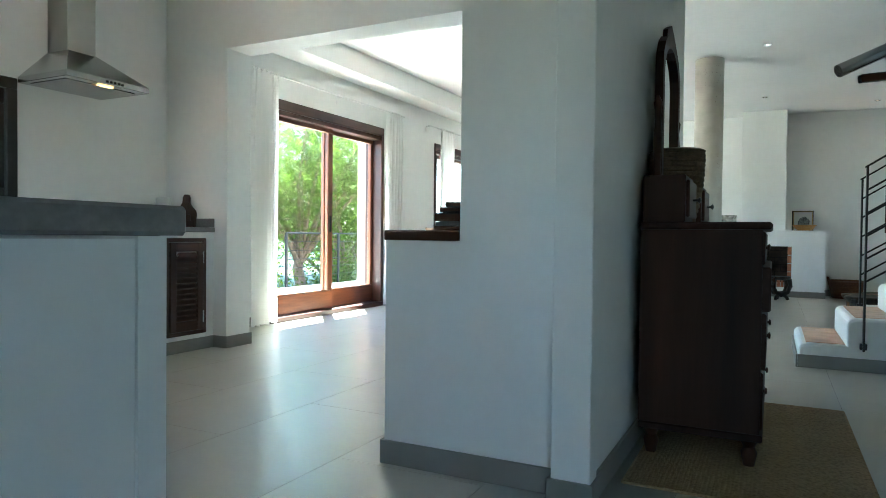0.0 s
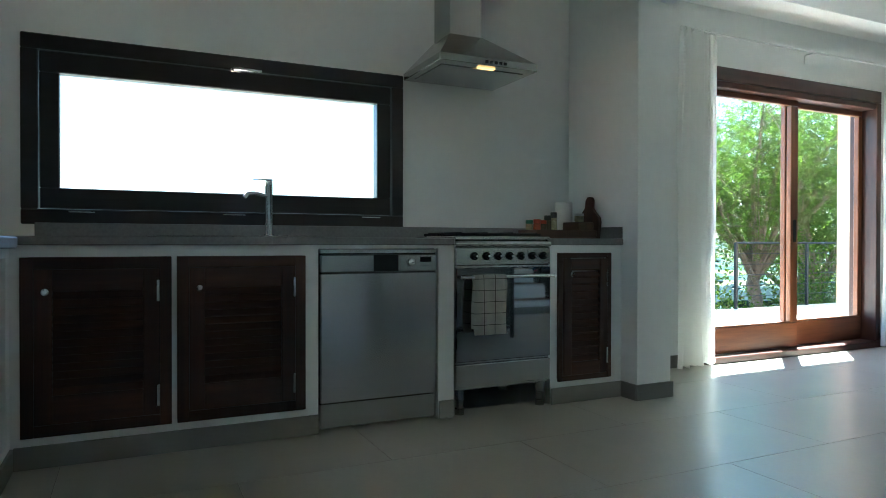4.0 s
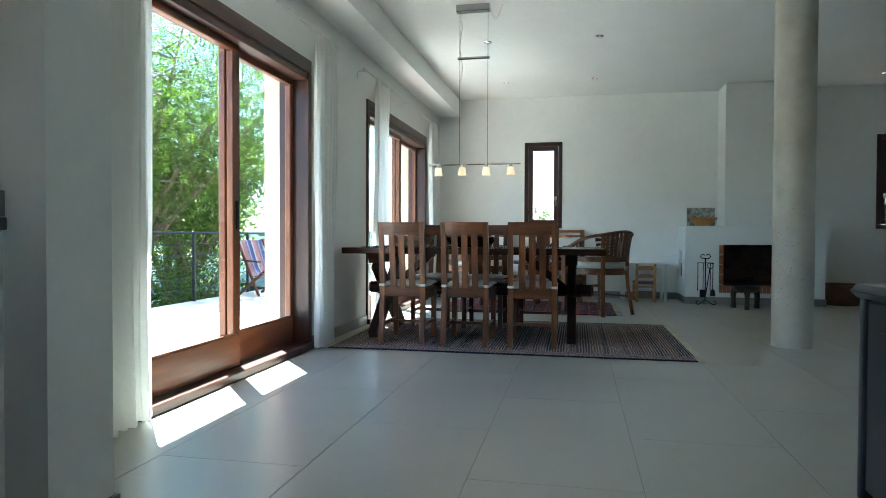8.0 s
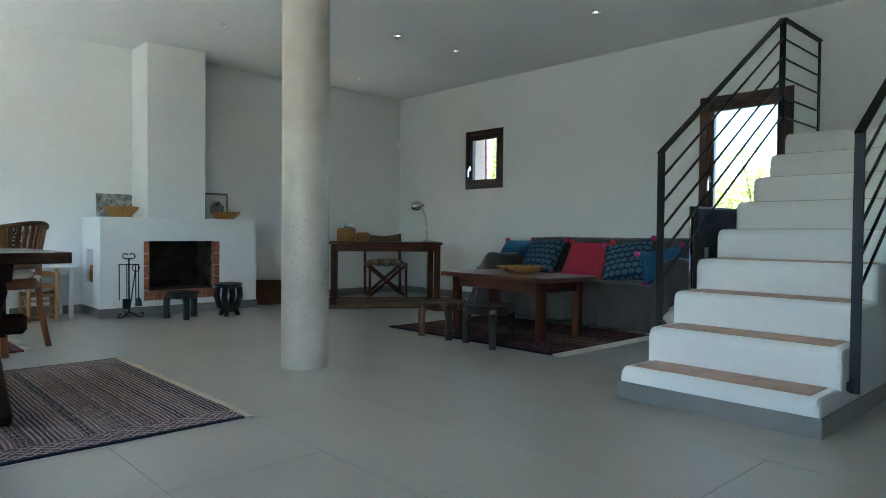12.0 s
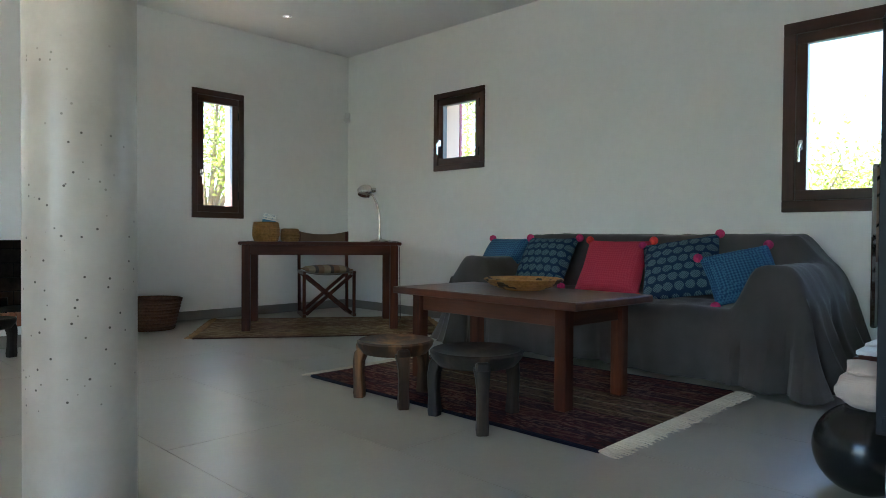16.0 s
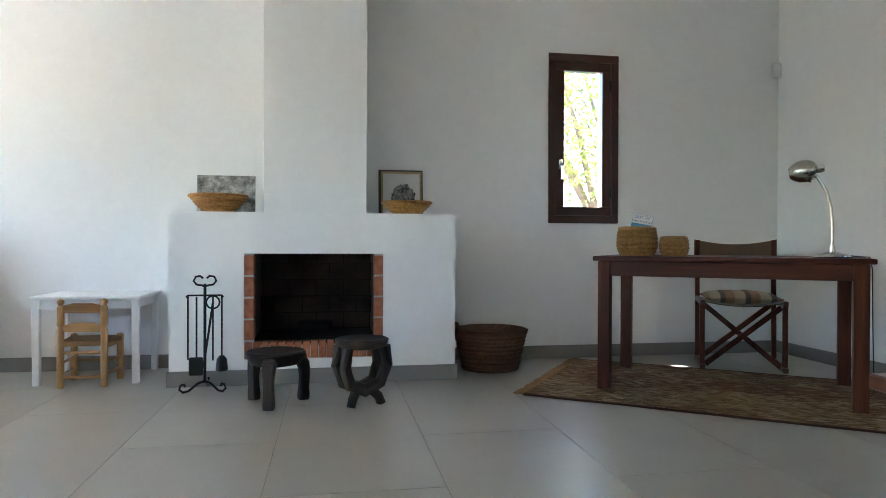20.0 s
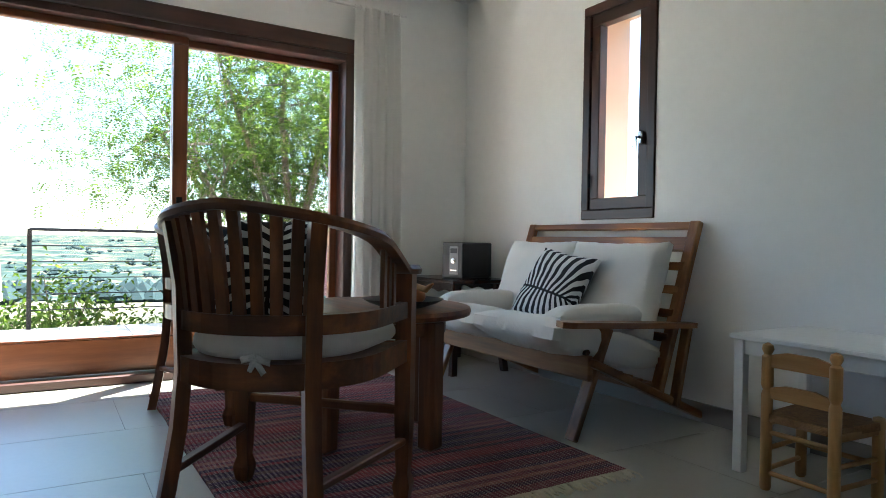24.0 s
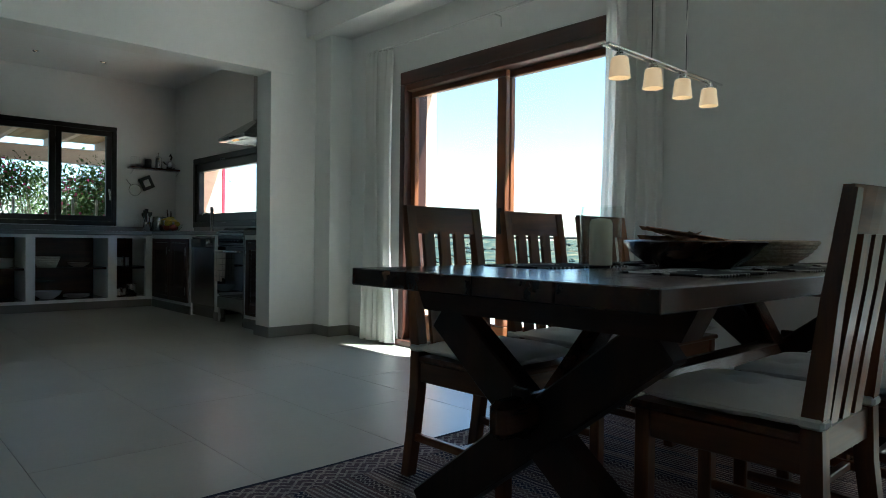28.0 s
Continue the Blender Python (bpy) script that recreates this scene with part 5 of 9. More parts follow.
# ---- rugs ----
def rug_mat(name, bands, ground, lines, scale=1.0, zig=0.6, axis="X", border=None, dots=0.0, duty=0.32):
    """Woven wool: bands across one axis, fine lines and rows of zigzag figures, with a figured border along both long sides."""
    k = Mat(name, ground, 0.95, spec=0.15)
    v = k.coords()
    sep = k.n("SeparateXYZ")
    k.link(v, sep.inputs[0])
    a, b = (sep.outputs["X"], sep.outputs["Y"]) if axis == "X" else (sep.outputs["Y"], sep.outputs["X"])
    wob = k.math("ADD", a, k.math("MULTIPLY", k.math("SUBTRACT", k.noise(v, 5, 3), 0.5), 0.02))
    cell = k.math("FLOOR", k.math("MULTIPLY", wob, 13.0 * scale))
    wn1 = k.n("TexWhiteNoise")
    wn1.noise_dimensions = "1D"
    k.link(cell, wn1.inputs["W"])
    r = k.n("ValToRGB")
    r.color_ramp.interpolation = "CONSTANT"
    el = r.color_ramp.elements
    while len(el) < len(bands):
        el.new(0.5)
    for e, (i, col) in zip(el, enumerate(bands)):
        e.position, e.color = i / len(bands), (*col, 1)
    k.link(wn1.outputs["Value"], r.inputs[0])
    fine = k.math("FRACT", k.math("MULTIPLY", wob, 30.0 * scale))
    ln = k.math("LESS_THAN", fine, duty)
    tri = k.math("PINGPONG", k.math("MULTIPLY", b, 1.0), 0.014)
    z = k.math("FRACT", k.math("MULTIPLY", k.math("ADD", wob, tri), 30.0 * scale))
    zz = k.math("LESS_THAN", z, 0.38)
    wn2 = k.n("TexWhiteNoise")
    wn2.noise_dimensions = "1D"
    k.link(k.math("ADD", cell, 71.3), wn2.inputs["W"])
    isz = k.math("LESS_THAN", wn2.outputs["Value"], zig)
    pat = k.math("ADD", k.math("MULTIPLY", zz, isz), k.math("MULTIPLY", ln, k.math("SUBTRACT", 1.0, isz)))
    knots = k.math("GREATER_THAN", k.math("FRACT", k.math("MULTIPLY", b, 55.0)), dots)
    col = k.mix(r.outputs[0], lines, k.math("MULTIPLY", k.math("MULTIPLY", pat, knots), 0.8))
    if border:
        half, wide, bc = border
        edge = k.math("GREATER_THAN", k.math("ABSOLUTE", b), half - wide)
        d1 = k.math("PINGPONG", k.math("MULTIPLY", a, 1.0), 0.045)
        d2 = k.math("FRACT", k.math("MULTIPLY", k.math("ADD", b, d1), 26.0))
        d3 = k.math("FRACT", k.math("MULTIPLY", k.math("SUBTRACT", b, d1), 13.0))
        fig = k.math("MAXIMUM", k.math("LESS_THAN", d2, 0.34), k.math("LESS_THAN", d3, 0.16))
        bcol = k.mix(bc, lines, k.math("MULTIPLY", fig, 0.7))
        bcol = k.mix(bcol, (0.025, 0.028, 0.05), k.math("GREATER_THAN", k.math("ABSOLUTE", b), half - 0.016))
        col = k.mix(col, bcol, edge)
    sv = k.coords((170, 9, 1) if axis == "X" else (9, 170, 1))
    streak = k.noise(sv, 1.0, 3, 0.7)
    col = k.mix(col, k.ramp(streak, [(0.30, (0.45, 0.42, 0.45)), (0.5, (1.0, 1.0, 1.0)), (0.72, (1.55, 1.5, 1.45))]), 1.0, "MULTIPLY")
    weave = k.noise(v, 260, 2, 0.8)
    wear = k.noise(v, 2.2, 4)
    col = k.mix(col, k.ramp(wear, [(0.3, (0.72, 0.7, 0.68)), (0.7, (1, 1, 1))]), 0.8, "MULTIPLY")
    k.color(k.mix(col, k.ramp(weave, [(0.3, (0.62, 0.62, 0.62)), (0.7, (1.1, 1.1, 1.1))]), 0.8, "MULTIPLY"))
    rib = k.n("TexWave", Scale=60.0, Distortion=1.0)
    rib.bands_direction = axis
    k.link(v, rib.inputs["Vector"])
    k.bump(k.math("ADD", k.math("MULTIPLY", rib.outputs[1], 0.5), weave), 0.5, 0.004)
    return k.m


def flecked(name, patches, flecks, stripes=(), along="X", size=1.0, edge=None):
    """Worn wool with broad patches, rows of small broken flecks along one axis, and tinted stripes across it."""
    k = Mat(name, patches[1], 0.95, spec=0.12)
    v = k.coords()
    sep = k.n("SeparateXYZ")
    k.link(v, sep.inputs[0])
    a, b = (sep.outputs["X"], sep.outputs["Y"]) if along == "X" else (sep.outputs["Y"], sep.outputs["X"])
    n1 = k.noise(v, 2.6, 4, 0.6)
    col = k.ramp(n1, [(0.32, patches[0]), (0.5, patches[1]), (0.68, patches[2])])
    for centre, half, tint, amount in stripes:
        d = k.math("ABSOLUTE", k.math("SUBTRACT", k.math("ADD", b, k.math("MULTIPLY", n1, 0.008)), centre))
        col = k.mix(col, tint, k.math("MULTIPLY", k.math("LESS_THAN", d, half), amount))
    row = k.math("FLOOR", k.math("MULTIPLY", b, 62.0 / size))
    cell = k.math("FLOOR", k.math("ADD", k.math("MULTIPLY", a, 24.0 / size), k.math("MULTIPLY", row, 0.37)))
    cmb = k.n("CombineXYZ")
    k.link(cell, cmb.inputs["X"])
    k.link(row, cmb.inputs["Y"])
    wn = k.n("TexWhiteNoise")
    wn.noise_dimensions = "2D"
    k.link(cmb.outputs[0], wn.inputs["Vector"])
    worn = k.ramp(k.noise(v, 5.0, 4), [(0.38, (0.1, 0.1, 0.1)), (0.62, (1, 1, 1))])
    lvl = k.ramp(wn.outputs["Value"], [(0.62, (0, 0, 0)), (0.66, (1, 1, 1))])
    drk = k.ramp(wn.outputs["Value"], [(0.22, (1, 1, 1)), (0.26, (0, 0, 0))])
    col = k.mix(col, flecks[0], k.math("MULTIPLY", k.math("MULTIPLY", lvl, worn), 0.6))
    col = k.mix(col, flecks[1], k.math("MULTIPLY", drk, 0.6))
    if edge:
        half, wide, tint = edge
        col = k.mix(col, tint, k.math("GREATER_THAN", k.math("ABSOLUTE", b), half - wide))
    weave = k.noise(v, 240, 2, 0.8)
    k.color(k.mix(col, k.ramp(weave, [(0.3, (0.6, 0.6, 0.6)), (0.7, (1.1, 1.1, 1.1))]), 0.8, "MULTIPLY"))
    k.bump(k.math("ADD", k.math("MULTIPLY", wn.outputs["Value"], 0.4), weave), 0.6, 0.004)
    return k.m


M_FRINGE = fabric("cream_fringe", (0.58, 0.51, 0.38), 0.2, 300)


def rug(name, m, lx, ly, mat, label, fringe=(0.06, "x"), fmat=None, thick=0.008, tassels=True):
    """A woven rug centred on m, slightly uneven, with a fringe at its short ends."""
    r = thing(name, m, label, "rug")
    bm = bmesh.new()
    nx, ny = max(8, int(lx / 0.09)), max(8, int(ly / 0.09))
    def h(i, j):
        x, y = -lx / 2 + lx * i / nx, -ly / 2 + ly * j / ny
        w = 0.0025 * (1 + noise.noise(Vector((x * 2.3, y * 2.3, lx))))
        jit = 0.006 * noise.noise(Vector((x * 3, y * 3, 7.7 + ly)))
        return x + (jit if j in (0, ny) or i in (0, nx) else 0), y + (jit if j in (0, ny) or i in (0, nx) else 0), w
    top = [[bm.verts.new((h(i, j)[0], h(i, j)[1], thick + h(i, j)[2])) for j in range(ny + 1)] for i in range(nx + 1)]
    bot = [[bm.verts.new((h(i, j)[0], h(i, j)[1], 0.0008)) if i in (0, nx) or j in (0, ny) else None for j in range(ny + 1)] for i in range(nx + 1)]
    for i in range(nx):
        for j in range(ny):
            bm.faces.new((top[i][j], top[i + 1][j], top[i + 1][j + 1], top[i][j + 1]))
    for i in range(nx):
        for j in (0, ny):
            bm.faces.new((top[i][j], top[i + 1][j], bot[i + 1][j], bot[i][j]))
    for j in range(ny):
        for i in (0, nx):
            bm.faces.new((top[i][j], top[i][j + 1], bot[i][j + 1], bot[i][j]))
    part("weave", bm, mat, r, "", True)
    if fringe:
        rng = random.Random(int(lx * 1000))
        ln, ax = fringe
        for s in (-1, 1):
            bm = bmesh.new()
            along = ly if ax == "x" else lx
            n = int(along / 0.0065)
            for i in range(n):
                t = -along / 2 + along * (i + 0.5) / n
                e = (lx if ax == "x" else ly) / 2 * s
                q = ln * rng.uniform(0.65, 1.15)
                dx, lift = rng.uniform(-0.02, 0.02), rng.uniform(0.004, 0.014)
                pts = [(e - s * 0.004, t, thick), (e + s * q * 0.35, t + dx * 0.3, lift), (e + s * q * 0.7, t + dx * 0.9, lift * 0.7), (e + s * q, t + dx * 0.5, 0.003)]
                if ax != "x":
                    pts = [(b, a, c) for a, b, c in pts]
                tube(bm, pts, 0.003, 4, [0.0035, 0.004, 0.0035, 0.002])
            part("fringe", bm, fmat or M_FRINGE, r, "cream cotton fringe")
    return r


M_RUG1 = rug_mat("striped_kilim", [(0.10, 0.065, 0.075), (0.045, 0.04, 0.06), (0.15, 0.09, 0.09), (0.22, 0.15, 0.135), (0.07, 0.048, 0.058), (0.17, 0.115, 0.11), (0.03, 0.035, 0.065)], (0.16, 0.12, 0.12), (0.56, 0.48, 0.42), 1.6, 0.25, "X", (0.94, 0.16, (0.15, 0.105, 0.115)), 0.15, duty=0.42)
rug("dining_rug", pose(-2.73, 7.96, 0), 2.70, 1.88, M_RUG1, "brown and cream striped kilim rug under the dining table", (0.05, "x"))

# ---- dining table ----
tb = thing("dining_table", pose(-3.066, 7.988, 0.012), "large dark wooden trestle dining table set with bowls", "dining table")
TH = 0.755
for i, (a, b) in enumerate(((-0.4925, -0.247), (-0.245, 0.0), (0.002, 0.246), (0.248, 0.4925))):
    part("top_board", box((-1.084, a, TH - 0.05), (1.084, b, TH), 0.003), M_DARKX, tb)
for s in (-1, 1):
    x = s * 0.82
    cross = part("trestle", beam(bmesh.new(), (x, -0.44, 0.0), (x, 0.36, TH - 0.13), 0.125, 0.075, 0.006, (1, 0, 0)), M_DARK, tb)
    part("trestle_brace", beam(bmesh.new(), (x - 0.001, 0.44, 0.0), (x - 0.001, -0.36, TH - 0.13), 0.123, 0.07, 0.006, (1, 0, 0)), M_DARK, cross)
    bm = prism(bmesh.new(), [(-0.46, TH - 0.051), (-0.42, TH - 0.13), (0.42, TH - 0.13), (0.46, TH - 0.051)], -0.045, 0.045, Matrix(((0, 0, 1, x), (1, 0, 0, 0), (0, 1, 0, 0), (0, 0, 0, 1))))
    part("bearer", bm, M_DARKY, cross)
    part("brace", beam(bmesh.new(), (x - s * 0.05, 0, 0.40), (x - s * 0.42, 0, TH - 0.052), 0.06, 0.06, 0.005), M_DARKX, tb)
    part("wedge", beam(bmesh.new(), (x + s * 0.075, 0, 0.33), (x + s * 0.075, 0, 0.46), 0.022, 0.05, 0.003), M_DARK, tb)
part("stretcher", box((-1.0, -0.03, 0.34), (1.0, 0.03, 0.44), 0.02), M_DARKX, tb)


def slat_chair():
    """A square dining chair with three back slats, its back at -y, its seat towards +y."""
    c = thing("dining_chair", Matrix.Identity(4), "dark wooden slat-back dining chair with a tied white cushion", "chair", "chairs round the dining table")
    W, D, SH = 0.167, 0.42, 0.435
    for s in (-1, 1):
        bm = rings(bmesh.new(), [[(s * W + a * 0.02, y + b * d, z) for a, b in ((-1, -1), (1, -1), (1, 1), (-1, 1))] for z, y, d in ((0, -0.05, 0.018), (0.16, -0.024, 0.02), (0.32, -0.004, 0.022), (0.46, 0.0, 0.022), (0.72, -0.03, 0.018), (0.955, -0.065, 0.014))])
        part("back_post", bm, M_CHAIR, c)
        part("front_leg", box((s * W - 0.02, D - 0.04, 0), (s * W + 0.02, D, SH - 0.02), 0.004), M_CHAIR, c)
        part("side_apron", box((s * W - 0.012, 0.02, SH - 0.09), (s * W + 0.012, D - 0.04, SH - 0.021), 0.003), M_CHAIRY, c)
        part("side_stretcher", box((s * W - 0.01, -0.035, 0.13), (s * W + 0.01, D - 0.03, 0.158), 0.003), M_CHAIRY, c)
    part("seat", box((-W - 0.022, 0.018, SH - 0.02), (W + 0.022, D + 0.015, SH), 0.006), M_CHAIRX, c)
    part("front_apron", box((-W + 0.02, D - 0.032, SH - 0.09), (W - 0.02, D - 0.008, SH - 0.021), 0.003), M_CHAIRX, c)
    part("back_apron", box((-W + 0.02, -0.012, SH - 0.065), (W - 0.02, 0.014, SH + 0.012), 0.003), M_CHAIRX, c)
    part("middle_stretcher", box((-W + 0.01, 0.2, 0.132), (W - 0.01, 0.225, 0.156), 0.003), M_CHAIRX, c)
    bm = rings(bmesh.new(), [[(x, y0 - 0.016 * (1 - (x / W) ** 2) + b * 0.011, z) for b, z, y0 in ((-1, 0.862, -0.05), (1, 0.862, -0.05), (1, 0.962, -0.067), (-1, 0.962, -0.067))] for x in np.linspace(-W - 0.02, W + 0.02, 9)])
    part("top_rail", bm, M_CHAIRX, c)
    for x in (-0.078, 0.0, 0.078):
        bm = rings(bmesh.new(), [[(x + a * 0.024, y + b * 0.008, z) for a, b in ((-1, -1), (1, -1), (1, 1), (-1, 1))] for z, y in ((SH + 0.0, 0.0), (0.6, -0.022), (0.75, -0.045), (0.87, -0.06))])
        part("slat", bm, M_CHAIR, c)
    cu = part("cushion", pillow(bmesh.new(), 0.385, 0.41, 0.062, Matrix.Translation((0, 0.215, SH + 0.027)), 20, 0.2, [(a, b) for a in (-0.45, 0.45) for b in (-0.45, 0.45)] + [(0, 0)]), M_WHITE, c, "white tufted seat cushion", True)
    for s in (-1, 1):
        bm = box((s * W - 0.026, -0.027, SH + 0.012), (s * W + 0.026, 0.028, SH + 0.04), 0.008)
        part("tie", bm, M_WHITE, cu)
    return c


chair = slat_chair()
first = True
for x, y, rz in ((-3.572, 7.338, 0), (-3.064, 7.335, -1), (-2.541, 7.34, 1), (-2.565, 8.61, 179), (-3.06, 8.65, 180), (-3.565, 8.685, 181)):
    m = pose(x, y, 0.0125, 0, 0, rz)
    if first:
        chair.matrix_world, first = m, False
    else:
        copy_thing(chair, m)

# things on the table
TT = 0.012 + TH + 0.0005
k = Mat("black_white_mat", (0.02, 0.02, 0.02), 0.9, spec=0.1)
v = k.coords((1, 1, 1))
n1 = k.n("TexNoise", Scale=9.0, Detail=2.0)
k.link(v, n1.inputs["Vector"])
strp = k.n("TexWave", Scale=16.0, Distortion=4.0)
k.link(v, strp.inputs["Vector"])
mask = k.math("GREATER_THAN", k.noise(v, 6, 1), 0.53)
k.color(k.mix((0.015, 0.015, 0.017), k.ramp(strp.outputs[1], [(0.62, (0.012, 0.012, 0.013)), (0.70, (0.5, 0.5, 0.48))]), mask))
M_MAT = k.m
pm = None
for x, y, rz in ((-2.66, 8.22, 3), (-3.25, 8.25, -2), (-3.85, 8.22, 2), (-2.66, 7.72, -2), (-3.22, 7.74, 1), (-3.80, 7.73, 0)):
    m = pose(x, y, TT, 0, 0, rz)
    if pm is None:
        pm = tagged(part("place_mat", box((-0.21, -0.14, 0), (0.21, 0.14, 0.005), 0.002), M_MAT), "black and white patterned place mat on the table", "place mat", "place mats")
        pm.matrix_world = m
    else:
        copy_thing(pm, m)
hr = thing("hurricane_lantern", pose(-2.705, 7.862, TT), "clear glass cylinder with a cream pillar candle", "candle holder")
part("glass", lathe(bmesh.new(), [(0.062, 0), (0.066, 0.004), (0.066, 0.198), (0.0645, 0.20), (0.0615, 0.198), (0.0615, 0.008), (0.002, 0.007)], 40), glass_mat("thick_clear_glass", (0.93, 0.95, 0.945), 0.0, 1.0), hr, "thick clear glass cylinder", True)
part("candle", lathe(bmesh.new(), [(0.036, 0.0085), (0.037, 0.013), (0.037, 0.145), (0.03, 0.157), (0.004, 0.162)], 24), plain("candle_wax", (0.72, 0.66, 0.52), 0.5, var=0.03), hr, "cream wax candle", True)
db = thing("dough_bowl", pose(-3.12, 7.95, TT, 0, 0, 62), "long dark carved wooden bowl filled with bark pieces", "bowl")
loops = []
for r, z in ((0.55, 0.0), (0.62, 0.004), (0.85, 0.045), (1.0, 0.088), (0.97, 0.092), (0.80, 0.05), (0.5, 0.016), (0.05, 0.012)):
    loops.append([(0.34 * r * math.cos(a) * (1 + 0.03 * math.sin(2 * a)), 0.17 * r * math.sin(a), z) for a in np.linspace(0, 2 * math.pi, 28, endpoint=False)])
part("bowl", rings(bmesh.new(), loops), M_DARKX, db, "", True)
M_BARK = plain("dry_bark", (0.30, 0.155, 0.075), 0.85, var=0.5, scale=25, bump=0.5)
rng = random.Random(4)
for i in range(14):
    a = rng.uniform(-25, 25)
    r = pose(rng.uniform(-0.09, 0.05), rng.uniform(-0.06, 0.06), 0.058 + i * 0.004, rng.uniform(-5, 5), rng.uniform(-8, 8), a)
    ln = rng.uniform(0.13, 0.21)
    bm = rings(bmesh.new(), [[r @ Vector((x, w * 0.03 * (1 - 0.3 * abs(x) / ln) + 0.004 * math.sin(x * 40 + i), 0.012 * abs(w) ** 1.5 + dz)) for w, dz in ((-1, 0.0), (0, 0.004), (1, 0.0), (0, -0.003))] for x in np.linspace(-ln, ln, 7)])
    part("bark_piece", bm, M_BARK, db)
coil_basket("coiled_bowl", pose(-3.66, 8.0, TT), [(0.09, 0), (0.11, 0.008), (0.165, 0.045), (0.205, 0.095)], straw("pale_straw", (0.24, 0.19, 0.12), (0.42, 0.35, 0.24), (0.55, 0.48, 0.36)), "wide shallow coiled straw bowl on the table", "bowl")

# pendant lamp over the table
M_SHADE = Mat("opal_glass", (0.85, 0.78, 0.62), 0.35)
M_SHADE.set("Emission Color", (1.0, 0.60, 0.30, 1)).set("Emission Strength", 0.07)
M_SHADE = M_SHADE.m
pd = thing("pendant_lamp", pose(-3.083, 7.882, 1.487), "steel bar pendant lamp with four lit opal shades", "pendant lamp")
part("canopy", box((-0.16, -0.035, CEIL - 1.49 - 0.06), (0.13, 0.035, CEIL - 1.49 - 0.001), 0.004), M_STEELH, pd)
for y in (-0.012, 0.012):
    part("bar", rod(bmesh.new(), (-0.40, y, 0.0), (0.40, y, 0.0), 0.005), M_CHROME, pd, "", True)
part("height_bar", box((-0.15, -0.01, 0.905), (0.13, 0.01, 0.925), 0.003), M_STEELH, pd)
for x in (-0.13, 0.115):
    part("cable", rod(bmesh.new(), (x, 0.0, 0.0), (x, 0.0, CEIL - 1.49 - 0.05), 0.0018, 6), M_IRON, pd)
part("flex", tube(bmesh.new(), [(-0.12 + 0.012 * math.sin(i * 1.1), 0.006, 1.30 - i * 0.065) for i in range(20)], 0.003, 6), M_PAPER, pd)
part("ceiling_flex", tube(bmesh.new(), [(0.13, 0, CEIL - 1.53), (0.16, 0.01, CEIL - 1.60), (0.19, 0.01, CEIL - 1.62), (0.215, 0.01, CEIL - 1.56), (0.24, 0.02, CEIL - 1.491)], 0.004, 6), M_PAPER, pd)
for x in (-0.315, -0.105, 0.105, 0.315):
    hdr = part("holder", lathe(bmesh.new(), [(0.012, 0.004), (0.012, -0.012), (0.018, -0.018), (0.018, -0.026)], 14, Matrix.Translation((x, 0, 0))), M_CHROME, pd, "", True)
    part("shade", lathe(bmesh.new(), [(0.022, -0.026), (0.028, -0.03), (0.036, -0.095), (0.033, -0.095), (0.025, -0.034), (0.003, -0.032)], 20, Matrix.Translation((x, 0, 0))), M_SHADE, hdr, "lit cream opal glass shade", True)

# ---- curtains ----
k = Mat("white_linen", (0.80, 0.79, 0.76), 0.95, spec=0.1)
v = k.coords()
lw = k.noise(k.coords((60, 60, 400)), 1.0, 2)
k.color(k.ramp(lw, [(0.3, (0.86, 0.85, 0.825)), (0.7, (0.93, 0.92, 0.895))]))
k.bump(k.math("ADD", lw, k.math("MULTIPLY", k.noise(v, 9, 5), 2.0)), 0.4, 0.004)
tl = k.n("BsdfTranslucent")
tl.inputs[0].default_value = (0.94, 0.94, 0.92, 1)
mx = k.n("MixShader")
mx.inputs[0].default_value = 0.5
k.link(k.p.outputs[0], mx.inputs[1])
k.link(tl.outputs[0], mx.inputs[2])
k.link(mx.outputs[0], k.nt.nodes["Material Output"].inputs[0])
M_LINEN = k.m


